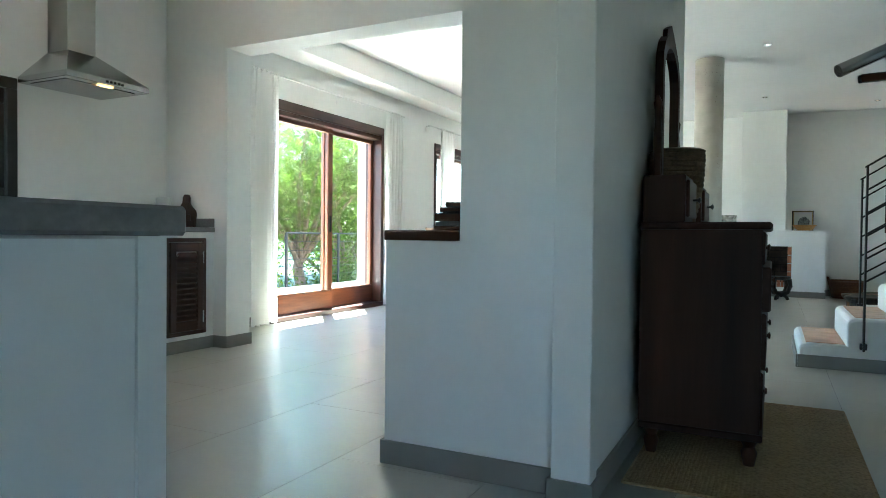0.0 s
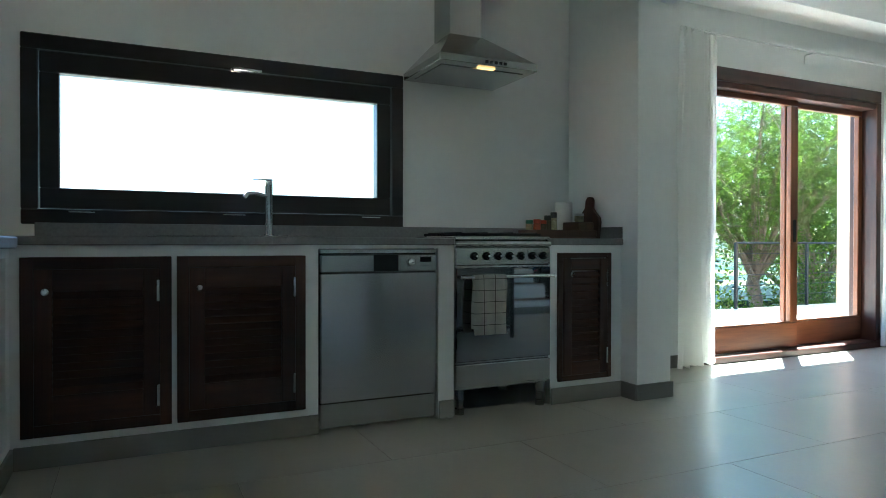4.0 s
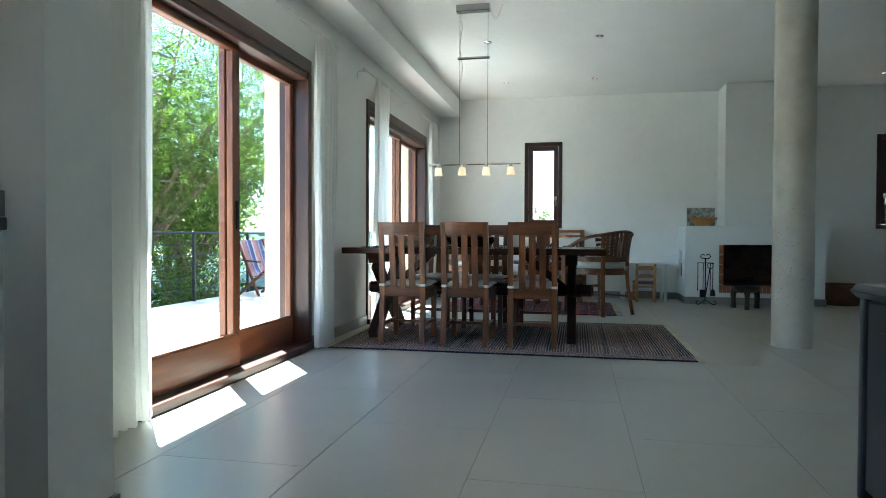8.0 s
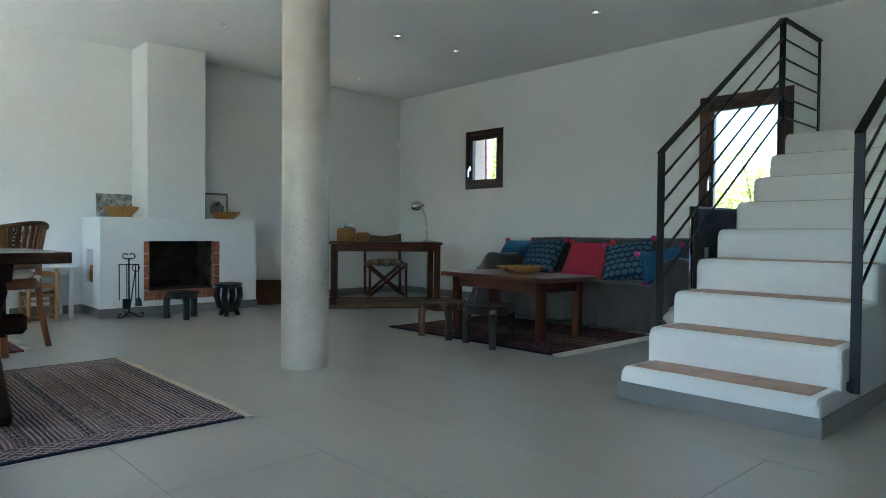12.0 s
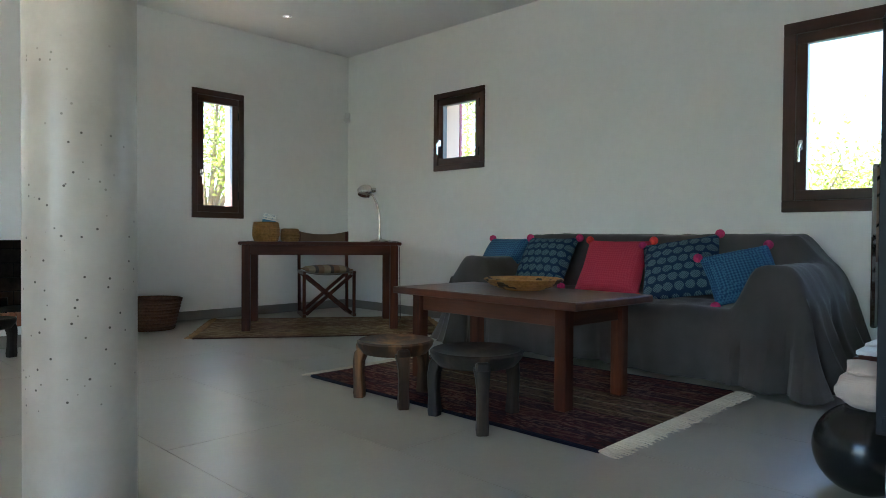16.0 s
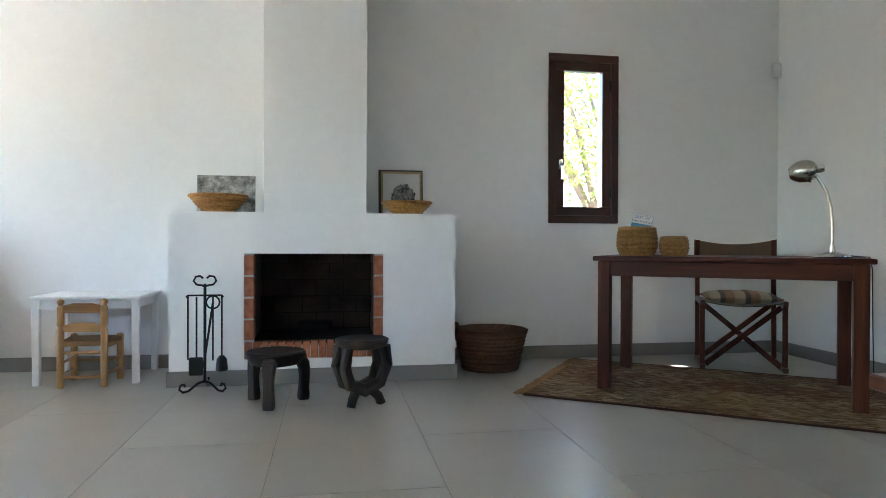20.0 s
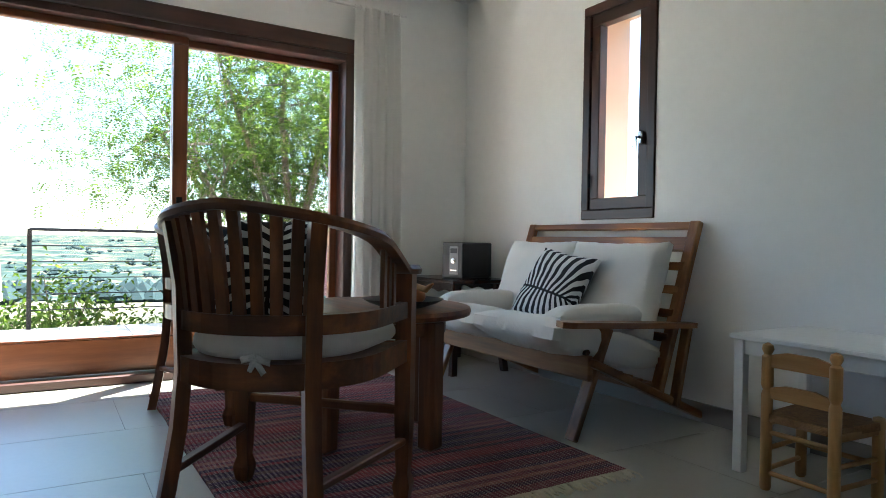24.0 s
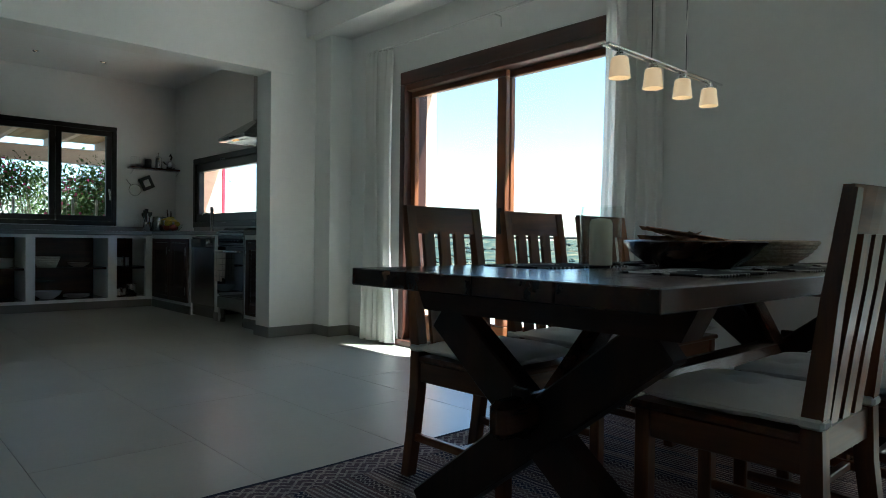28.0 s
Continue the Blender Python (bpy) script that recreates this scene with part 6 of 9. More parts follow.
def curtain(y0, y1, seed, label, flare=0.0):
    """A gathered linen panel hanging from its rod to the floor."""
    c = thing("curtain", pose(XW + 0.09, (y0 + y1) / 2, 0), label, "curtain", "white linen curtains")
    w = y1 - y0
    bm = bmesh.new()
    n, mz = 110, 30
    rng = random.Random(seed)
    ph = [rng.uniform(0, 6.28) for _ in range(6)]
    g = []
    for j in range(mz + 1):
        z = 0.02 + (2.40 - 0.02) * j / mz
        t = j / mz
        row = []
        for i in range(n + 1):
            u = i / n
            amp = 0.043 * (1 - 0.3 * t) if t < 0.97 else 0.015
            x = amp * (math.sin(u * 2 * math.pi * 5 + ph[0] + 0.5 * math.sin(t * 2.2 + ph[1])) * 0.75 + 0.35 * math.sin(u * 2 * math.pi * 11 + ph[2] + t * 1.7))
            x += 0.012 * math.sin(t * 5 + u * 4 + ph[3])
            x += 0.009 * noise.noise(Vector((u * w * 34, t * 2.2, seed * 3.7))) + 0.006 * noise.noise(Vector((u * w * 75, t * 5.0, seed * 7.1)))
            spread = 1.0 + (0.12 + flare) * max(0.0, 0.25 - t) * 2
            y = (u - 0.5) * w * spread + 0.012 * math.sin(t * 3 + ph[4]) + 0.01 * math.sin(u * 31 + ph[5])
            row.append(bm.verts.new((x, y, z + (0.006 * math.sin(u * 20 + ph[1]) if j == 0 else 0))))
        g.append(row)
    for a, b in zip(g, g[1:]):
        for i in range(n):
            bm.faces.new((a[i], a[i + 1], b[i + 1], b[i]))
    part("panel", bm, M_LINEN, c, "", True)
    for i in range(9):
        y = (i / 8 - 0.5) * w * 0.96
        part("ring", tube(bmesh.new(), arc((0, y, 2.393), 0.013, 0, 360, 10, plane="xz"), 0.0022, 5), M_PAPER, c)
    return c


curtain(4.60, 4.925, 1, "white linen curtain drawn beside the terrace door", 0.25)
curtain(6.91, 7.27, 2, "white linen curtain drawn beside the terrace door")
curtain(8.395, 8.82, 3, "white linen curtain hanging before the terrace door")
curtain(10.87, 11.21, 4, "white linen curtain drawn beside the terrace door")
M_ROD = plain("white_rod", (0.75, 0.75, 0.73), 0.4, var=0.04)
for y0, y1 in ((4.66, 7.36), (8.02, 11.26)):
    r = thing("curtain_rod", pose(XW, (y0 + y1) / 2, 2.393), "thin white curtain rod on small wall brackets", "curtain rod", "curtain rods")
    part("rod", rod(bmesh.new(), (0.09, y0 - (y0 + y1) / 2, 0), (0.09, (y1 - y0) / 2, 0), 0.008, 10), M_ROD, r, "", True)
    for y in (y0 + 0.08, (y0 + y1) / 2, y1 - 0.08):
        yy = y - (y0 + y1) / 2
        part("bracket", tube(bmesh.new(), [(0.002, yy, -0.07), (0.005, yy, -0.005), (0.02, yy, 0.0), (0.09, yy, 0.0)], 0.005, 6), M_ROD, r, "", True)


# ---- sitting corner ----
M_RUG2 = rug_mat("red_kilim", [(0.24, 0.045, 0.05), (0.12, 0.035, 0.05), (0.28, 0.06, 0.06), (0.07, 0.035, 0.065), (0.19, 0.055, 0.07), (0.33, 0.14, 0.11), (0.05, 0.03, 0.04), (0.16, 0.09, 0.07)], (0.2, 0.08, 0.08), (0.50, 0.40, 0.34), 2.8, 0.45, "X", None, 0.4)
rug("kilim_rug", pose(-2.79, 10.29, 0), 2.03, 1.37, M_RUG2, "red and purple striped kilim rug under the round table", (0.065, "x"), thick=0.009)

# animal-stripe cushion cloth
k = Mat("zebra_cloth", (0.8, 0.8, 0.78), 0.9)
v = k.coords()
sep = k.n("SeparateXYZ")
k.link(v, sep.inputs[0])
wob = k.math("MULTIPLY", k.math("SUBTRACT", k.noise(v, 7, 2), 0.5), 0.06)
side = k.math("ABSOLUTE", k.math("ADD", k.math("ADD", sep.outputs["Y"], 0.05), k.math("MULTIPLY", wob, 0.3)))
bend = k.math("DIVIDE", k.math("ADD", sep.outputs["X"], k.math("MULTIPLY", wob, 0.6)), k.math("ADD", side, 0.20))
st = k.math("SINE", k.math("MULTIPLY", bend, 44.0))
taper = k.math("SUBTRACT", k.math("MULTIPLY", k.noise(v, 11, 2), 1.6), 0.85)
stripe = k.math("GREATER_THAN", k.math("ADD", st, taper), 0.0)
spine = k.math("GREATER_THAN", side, 0.006)
k.color(k.mix((0.015, 0.015, 0.017), (0.72, 0.71, 0.68), k.math("MULTIPLY", stripe, spine)))
k.bump(k.noise(v, 14, 4), 0.3, 0.004)
M_ZEBRA = k.m


def cushion(name, m, sx, sy, sz, mat, label, category="cushion", n=14, group="", full=2.6, rim=0.12):
    bm = pillow(bmesh.new(), sx, sy, sz, Matrix.Identity(4), n, 0.9, (), full, rim)
    if full > 3:
        for q in bm.verts:
            w = Vector((q.co.x * 9, q.co.y * 9, q.co.z * 14 + sx * 30))
            q.co += Vector((0, 0, 1)) * 0.007 * noise.noise(w) + Vector((noise.noise(w * 2.2), noise.noise(w * 2.2 + Vector((5, 0, 0))), 0)) * 0.004
    c = part(name, bm, mat, None, "", True)
    c.matrix_world = m
    return tagged(c, label, category, group)


def barrel_chair(m):
    """A round-backed armchair: sloping rail on slats, seat ring, splayed legs. Faces +y."""
    c = thing("barrel_armchair", m, "dark wooden barrel armchair with slatted round back and white seat cushion", "armchair", "barrel armchairs")
    R, SH = 0.285, 0.493
    def rim(a, grow=1.0):
        """Plan of the back: a half ring behind, straight arms forward."""
        if abs(a) <= 90:
            return Vector((R * grow * math.sin(radians(a)), -R * grow * math.cos(radians(a))))
        s = (abs(a) - 90) / 90 * 0.27
        return Vector((math.copysign(R * grow, a), s))
    def top(a):
        t = min(1, abs(a) / 150)
        return 0.906 - 0.170 * t ** 1.35
    def lean(a):
        """The rail stands out behind the seat."""
        return 1.04 + 0.12 * max(0.0, math.cos(radians(a)))
    # top rail
    loops = []
    for a in np.linspace(-172, 172, 45):
        p, z = rim(a, lean(a)), top(a)
        q = rim(a + 0.5, lean(a)) - rim(a - 0.5, lean(a))
        nrm = Vector((q.y, -q.x)).normalized()
        wv = 0.03 + 0.012 * (abs(a) > 150)
        loops.append([(p.x + nrm.x * wv * u, p.y + nrm.y * wv * u, z + dz) for u, dz in ((-1, -0.012), (1, -0.012), (1.06, 0.004), (0.8, 0.016), (-0.8, 0.016), (-1.06, 0.004))])
    part("top_rail", rings(bmesh.new(), loops), M_CHAIRX, c, "", True)
    for nm, z0, z1, g, lim in (("seat_ring", SH - 0.048, SH + 0.02, 1.0, 176), ("back_rail", SH + 0.09, SH + 0.141, 1.0, 168)):
        loops = []
        for a in np.linspace(-lim, lim, 41):
            p = rim(a, g)
            q = rim(a + 0.5) - rim(a - 0.5)
            nrm = Vector((q.y, -q.x)).normalized()
            loops.append([(p.x + nrm.x * u, p.y + nrm.y * u, z) for u, z in ((-0.014, z0), (0.014, z0), (0.014, z1), (-0.014, z1))])
        part(nm, rings(bmesh.new(), loops), M_CHAIRX, c)
    part("front_rail", box((-R + 0.01, 0.255, SH - 0.05), (R - 0.01, 0.285, SH + 0.01), 0.004), M_CHAIRX, c)
    part("seat", prism(bmesh.new(), [tuple(rim(a, 0.95)) for a in np.linspace(-178, 178, 31)], SH - 0.01, SH + 0.008), M_CHAIRX, c)
    for a in (-32.5, -23.2, -13.9, -4.6, 4.6, 13.9, 23.2, 32.5):
        p0, p1, p2 = rim(a, 1.0), rim(a, 1.0).lerp(rim(a, lean(a)), 0.45), rim(a, lean(a))
        r = radians(a)
        bm = rings(bmesh.new(), [[(p.x + math.cos(r) * u * 0.0155 + math.sin(r) * w2 * 0.007, p.y + math.sin(r) * u * 0.0155 - math.cos(r) * w2 * 0.007, z) for u, w2 in ((-1, -1), (1, -1), (1, 1), (-1, 1))] for p, z in ((p0, SH + 0.135), (p1, SH + 0.28), (p2, top(a) - 0.008))])
        part("slat", bm, M_CHAIR, c)
    for a in (-128, -114, -100, 100, 114, 128):
        p = rim(a, 1.015)
        part("arm_slat", box((p.x - 0.007, p.y - 0.013, SH + 0.135), (p.x + 0.007, p.y + 0.013, top(a) - 0.008), 0.002), M_CHAIR, c)
    for s in (-1, 1):
        p = rim(s * 41, 1.0)
        q = p.normalized()
        bm = rings(bmesh.new(), [[(p.x * f + ox * s + q.x * u - q.y * w2, p.y * f + k + q.y * u + q.x * w2, z) for u, w2 in ((-0.019, -0.021), (0.019, -0.021), (0.019, 0.021), (-0.019, 0.021))] for f, ox, k, z in ((1.0, 0.042, -0.05, 0.0), (1.0, 0.024, -0.026, 0.16), (1.0, 0.007, -0.008, 0.32), (1.0, 0.0, 0.0, 0.47), (1.03, 0.0, 0.0, 0.7), (lean(41), 0.0, 0.0, top(41) - 0.008))])
        part("back_leg", bm, M_CHAIR, c, "", True)
        px = s * R
        prof = [(0.020, 0), (0.026, 0.03), (0.028, 0.05), (0.019, 0.085), (0.021, 0.12), (0.025, 0.25), (0.026, 0.40), (0.026, top(165) - 0.009)]
        bm = rings(bmesh.new(), [[(px + r2 * u, 0.262 + r2 * w2, z) for u, w2 in ((-1, -1), (1, -1), (1, 1), (-1, 1))] for r2, z in prof])
        part("front_leg", bm, M_CHAIR, c)
        part("side_stretcher", beam(bmesh.new(), (s * 0.21, -0.235, 0.20), (px, 0.25, 0.19), 0.03, 0.022, 0.004), M_CHAIRY, c)
    part("cross_stretcher", beam(bmesh.new(), (-R, 0.262, 0.285), (R, 0.262, 0.285), 0.024, 0.03, 0.005), M_CHAIRX, c)
    loops = []
    for g, z in ((0.80, 0.009), (0.90, 0.014), (0.935, 0.028), (0.935, 0.044), (0.91, 0.060), (0.83, 0.074), (0.60, 0.084), (0.32, 0.087), (0.06, 0.087)):
        ring = [rim(a, 0.955) for a in np.linspace(-179, 179, 44)]
        loops.append([(p.x * g, (p.y - 0.01) * g + 0.01, SH + 0.008 + z + 0.006 * noise.noise(Vector((p.x * g * 14, p.y * g * 14, z * 9))) * min(1, z / 0.03 - 0.3)) for p in ring])
    sc = part("seat_cushion", rings(bmesh.new(), loops), M_WHITE, c, "white padded seat cushion", True)
    # the bow of the cushion's tie, hanging over the seat ring behind
    bm = bmesh.new()
    for dx, dz, an in ((-0.02, 0.004, 15), (0.022, 0.001, -12), (-0.009, -0.014, 60), (0.013, -0.016, -55)):
        pillow(bm, 0.042, 0.018, 0.010, pose(0.07 + dx, -R - 0.005, SH + 0.03 + dz, 90, 0, 0) @ pose(0, 0, 0, 0, 0, an), 5)
    part("tie", bm, M_WHITE, sc, "tied cotton bow", True)
    return c


bc = barrel_chair(pose(-1.95, 9.737, 0.010, 0, 0, 44.4))
BC2 = (-3.40, 9.92, 0.010, 0, 0, -54)
copy_thing(bc, pose(*BC2))
for m0, nm in ((pose(-1.95, 9.737, 0.010, 0, 0, 44.4), 1), (pose(*BC2), 2)):
    cushion("zebra_cushion", m0 @ pose(0.0, -0.11, 0.725, 74, 0, -4) @ pose(0, 0, 0, 0, 0, 90), 0.32, 0.30, 0.12, M_ZEBRA, "black and white zebra-striped cushion in the armchair", "cushion", 14, "zebra cushions")

# round table
rt = thing("round_table", pose(-2.59, 10.34, 0.0115), "round brown wooden low table with four thick legs", "table")
part("tabletop", lathe(bmesh.new(), [(0.365, 0.515), (0.390, 0.522), (0.396, 0.538), (0.390, 0.553), (0.37, 0.558)], 48), M_CHAIRX, rt, "", True)
part("apron", lathe(bmesh.new(), [(0.27, 0.45), (0.29, 0.45), (0.29, 0.514), (0.27, 0.514)], 40), M_CHAIRX, rt, "", True)
for a in (22, 112, 202, 292):
    m = pose(0.29 * math.cos(radians(a)), 0.29 * math.sin(radians(a)), 0, 0, 0, a)
    part("leg", box((-0.04, -0.04, 0), (0.04, 0.04, 0.513), 0.012, m), M_CHAIR, rt)
fd = thing("fruit_dish", pose(-2.40, 10.36, 0.5703) @ Matrix.Scale(0.82, 4), "shallow wooden dish of carved gourds and fruit", "fruit dish")
part("dish", lathe(bmesh.new(), [(0.08, 0), (0.10, 0.004), (0.17, 0.028), (0.20, 0.045), (0.192, 0.046), (0.12, 0.016), (0.004, 0.010)], 32), M_DARK, fd, "", True)
M_GOURD = plain("carved_gourd", (0.50, 0.26, 0.09), 0.5, var=0.35, scale=12)
M_ORANGE = plain("orange_wood_fruit", (0.48, 0.17, 0.06), 0.45, var=0.25, scale=10)
for x, y, z, r, mt in ((-0.06, -0.05, 0.062, 0.045, M_ORANGE), (0.05, -0.06, 0.062, 0.042, M_GOURD), (0.0, 0.06, 0.062, 0.045, M_GOURD), (0.09, 0.03, 0.064, 0.04, M_ORANGE), (-0.10, 0.04, 0.062, 0.038, M_ORANGE), (-0.01, 0.0, 0.12, 0.042, M_GOURD)):
    part("fruit", ball(r, Matrix.Translation((x, y, z))), mt, fd, "", True)
for r0, pts in ((0.022, [(-0.12, -0.02, 0.10), (-0.05, 0.0, 0.115), (0.03, 0.02, 0.11)]), (0.018, [(0.04, -0.02, 0.10), (0.10, 0.0, 0.115), (0.17, 0.03, 0.10), (0.22, 0.04, 0.13)])):
    part("gourd", tube(bmesh.new(), pts, r0, 10, [r0 * (0.9 if i < len(pts) - 1 else 0.3) for i in range(len(pts))]), M_GOURD, fd, "", True)

# two-seat bench sofa with loose cushions
M_TEAK = wood("oiled_teak", (0.12, 0.047, 0.015), (0.27, 0.112, 0.034), (0.42, 0.20, 0.07), 0.4)
M_TEAKX = wood("oiled_teak_cross", (0.12, 0.047, 0.015), (0.27, 0.112, 0.034), (0.42, 0.20, 0.07), 0.4, axis=0)
M_TEAKY = wood("oiled_teak_along", (0.12, 0.047, 0.015), (0.27, 0.112, 0.034), (0.42, 0.20, 0.07), 0.4, axis=1)
so = thing("wooden_sofa", pose(-2.737, 11.45, 0), "two-seat reclining wooden sofa with loose white cushions", "sofa")
HW = 0.607
for s in (-1, 1):
    x = s * HW
    part("side_rail", beam(bmesh.new(), (x, -0.33, 0.335), (x, 0.40, 0.02), 0.035, 0.07, 0.006, (1, 0, 0)), M_TEAKY, so)
    part("front_leg", beam(bmesh.new(), (x - s * 0.034, -0.40, 0.0), (x - s * 0.034, -0.20, 0.47), 0.03, 0.065, 0.006, (1, 0, 0)), M_TEAK, so)
    part("back_post", beam(bmesh.new(), (x, 0.08, 0.14), (x, 0.345, 0.955), 0.035, 0.06, 0.006, (1, 0, 0)), M_TEAK, so)
    part("rear_brace", beam(bmesh.new(), (x + s * 0.032, 0.17, 0.10), (x + s * 0.032, 0.25, 0.46), 0.028, 0.05, 0.005, (1, 0, 0)), M_TEAK, so)
    arm = prism(bmesh.new(), [(-0.045, -0.53), (0.03, -0.56), (0.05, -0.50), (0.05, -0.1), (0.03, 0.27), (-0.03, 0.27), (-0.04, 0.0)], 0.468, 0.493, pose(x + s * 0.025, 0, 0, -3, 0, 0))
    part("armrest", arm, M_TEAKY, so)
part("front_rail", box((-HW, -0.335, 0.25), (HW, -0.305, 0.36), 0.008), M_TEAKX, so)
part("front_roll", tube(bmesh.new(), [(-HW + 0.02, -0.325, 0.372), (HW - 0.02, -0.325, 0.372)], 0.014, 10), M_DARKX, so, "dark webbing roll along the seat edge", True)
part("back_rail", beam(bmesh.new(), (-HW, 0.13, 0.17), (HW, 0.13, 0.17), 0.03, 0.05, 0.004), M_TEAKX, so)
for z, h in ((0.935, 0.035), (0.845, 0.07)):
    y = 0.08 + (z - 0.14) * 0.325
    part("top_rail", beam(bmesh.new(), (-HW, y, z), (HW, y, z), 0.028, h, 0.004, (0, 0.3, 1)), M_TEAKX, so)
for i in range(7):
    t = i / 6
    part("seat_slat", beam(bmesh.new(), (-HW, -0.28 + 0.38 * t, 0.315 - 0.13 * t), (HW, -0.28 + 0.38 * t, 0.315 - 0.13 * t), 0.05, 0.014, 0.003), M_TEAKX, so)
for i in range(5):
    z = 0.30 + i * 0.11
    y = 0.065 + (z - 0.14) * 0.325
    part("back_slat", beam(bmesh.new(), (-HW, y, z), (HW, y, z), 0.014, 0.04, 0.003), M_TEAKX, so)
for s in (-1, 1):
    cushion("seat_cushion", pose(-2.737 + s * 0.295, 11.275, 0.385, -13, 0, 0), 0.60, 0.72, 0.165, M_WHITE, "thick white seat cushion on the wooden sofa", "cushion", 28, "white sofa cushions", 5.0, 0.3)
    cushion("back_cushion", pose(-2.737 + s * 0.30 - 0.02, 11.57, 0.625, 72, 0, 3 * s), 0.60, 0.47, 0.17, M_WHITE, "plump white back cushion on the wooden sofa", "cushion", 26, "white sofa cushions", 4.0, 0.25)
    b = cushion("arm_cushion", pose(-2.737 + s * 0.46, 11.27, 0.495, -8, 0, 88), 0.50, 0.17, 0.14, M_WHITE, "white bolster cushion along the armrest", "cushion", 18, "white sofa cushions", 4.0, 0.25)
cushion("zebra_cushion", pose(-2.66, 11.37, 0.615, 60, 0, 6) @ pose(0, 0, 0, 0, 0, -9), 0.40, 0.40, 0.14, M_ZEBRA, "black and white zebra-striped cushion on the sofa", "cushion", 16, "zebra cushions")

# radio table
st = thing("side_table", pose(-3.83, 11.52, 0), "small dark wooden side table with carved apron", "side table")
part("tabletop", box((-0.33, -0.23, 0.575), (0.33, 0.23, 0.6), 0.006), M_DARKX, st)
for y in (-0.19, 0.19):
    out = [(-0.27, 0.574), (0.27, 0.574), (0.27, 0.50)] + [(0.27 - 0.54 * i / 12, 0.515 + 0.018 * abs(math.sin(i * math.pi / 4))) for i in range(1, 12)] + [(-0.27, 0.50)]
    part("apron", rings(bmesh.new(), [[(a, y + d, z) for a, z in out] for d in (-0.009, 0.009)]), M_DARKX, st)
for sx in (-1, 1):
    for sy in (-1, 1):
        bm = rings(bmesh.new(), [[(sx * xx + a * 0.02, sy * yy + b * 0.02, z) for a, b in ((-1, -1), (1, -1), (1, 1), (-1, 1))] for xx, yy, z in ((0.29, 0.20, 0.0), (0.25, 0.17, 0.3), (0.24, 0.165, 0.574))])
        part("leg", bm, M_DARK, st)
ra = thing("radio", pose(-3.80, 11.585, 0.6007, 0, 0, 21), "small black radio with a silver control panel", "radio")
part("case", box((-0.085, -0.17, 0), (0.085, 0.17, 0.235), 0.006), M_BLACK, ra)
rp = part("control_panel", box((-0.02, -0.1745, 0.025), (0.05, -0.1705, 0.21), 0.002), plain("satin_silver", (0.30, 0.30, 0.29), 0.5, 0.3, var=0.04), ra, "silver control panel")
part("dial", lathe(bmesh.new(), [(0.019, 0), (0.018, 0.008), (0.011, 0.010)], 18, pose(0.015, -0.175, 0.115, 90, 0, 0)), M_CHROME, rp, "", True)
part("display", box((-0.012, -0.1762, 0.165), (0.042, -0.1748, 0.197)), M_BLACK, rp)
for i in range(3):
    part("button", box((-0.012 + i * 0.019, -0.1768, 0.05), (0.001 + i * 0.019, -0.1748, 0.058), 0.0005), M_CHROME, rp)
part("top_seam", box((-0.08, -0.165, 0.2352), (0.08, 0.165, 0.2375), 0.001), M_IRON, ra)

# children's table and chair
M_WPAINT = plain("white_lacquer", (0.80, 0.80, 0.78), 0.3, var=0.03)
wtb = thing("small_white_table", pose(-1.317, 11.57, 0), "small white painted children's table", "table")
part("tabletop", box((-0.30, -0.245, 0.495), (0.30, 0.245, 0.515), 0.004), M_WPAINT, wtb)
for sx in (-1, 1):
    part("side_apron", box((sx * 0.262 - 0.009, -0.2, 0.44), (sx * 0.262 + 0.009, 0.2, 0.494), 0.002), M_WPAINT, wtb)
    part("long_apron", box((-0.25, sx * 0.21 - 0.009, 0.44), (0.25, sx * 0.21 + 0.009, 0.494), 0.002), M_WPAINT, wtb)
    for sy in (-1, 1):
        part("leg", box((sx * 0.268 - 0.019, sy * 0.21 - 0.019, 0), (sx * 0.268 + 0.019, sy * 0.21 + 0.019, 0.494), 0.003), M_WPAINT, wtb)
M_PINE = wood("varnished_pine", (0.34, 0.17, 0.05), (0.46, 0.25, 0.085), (0.55, 0.32, 0.12), 0.4)
M_PINEX = wood("varnished_pine_cross", (0.34, 0.17, 0.05), (0.46, 0.25, 0.085), (0.55, 0.32, 0.12), 0.4, axis=0)
M_RUSH = straw("rush_seat", (0.16, 0.08, 0.03), (0.30, 0.16, 0.06), (0.42, 0.25, 0.11), 200)
kc = thing("small_wooden_chair", pose(-1.31, 11.272, 0), "small varnished pine children's chair with rush seat", "chair")
for s in (-1, 1):
    part("back_post", lathe(bmesh.new(), [(0.015, 0), (0.019, 0.01), (0.019, 0.33), (0.014, 0.345), (0.02, 0.36), (0.019, 0.46), (0.012, 0.468), (0.02, 0.485), (0.017, 0.5), (0.004, 0.508)], 14, Matrix.Translation((s * 0.115, 0, 0))), M_PINE, kc, "", True)
    part("front_leg", lathe(bmesh.new(), [(0.014, 0), (0.019, 0.01), (0.019, 0.24), (0.021, 0.26), (0.018, 0.275), (0.004, 0.28)], 14, Matrix.Translation((s * 0.13, 0.24, 0))), M_PINE, kc, "", True)
    for z in (0.07, 0.14):
        part("side_stretcher", rod(bmesh.new(), (s * 0.115, 0, z), (s * 0.13, 0.24, z), 0.009), M_PINE, kc, "", True)
    part("side_rail", beam(bmesh.new(), (s * 0.115, 0, 0.235), (s * 0.13, 0.24, 0.235), 0.02, 0.03, 0.004), M_PINE, kc)
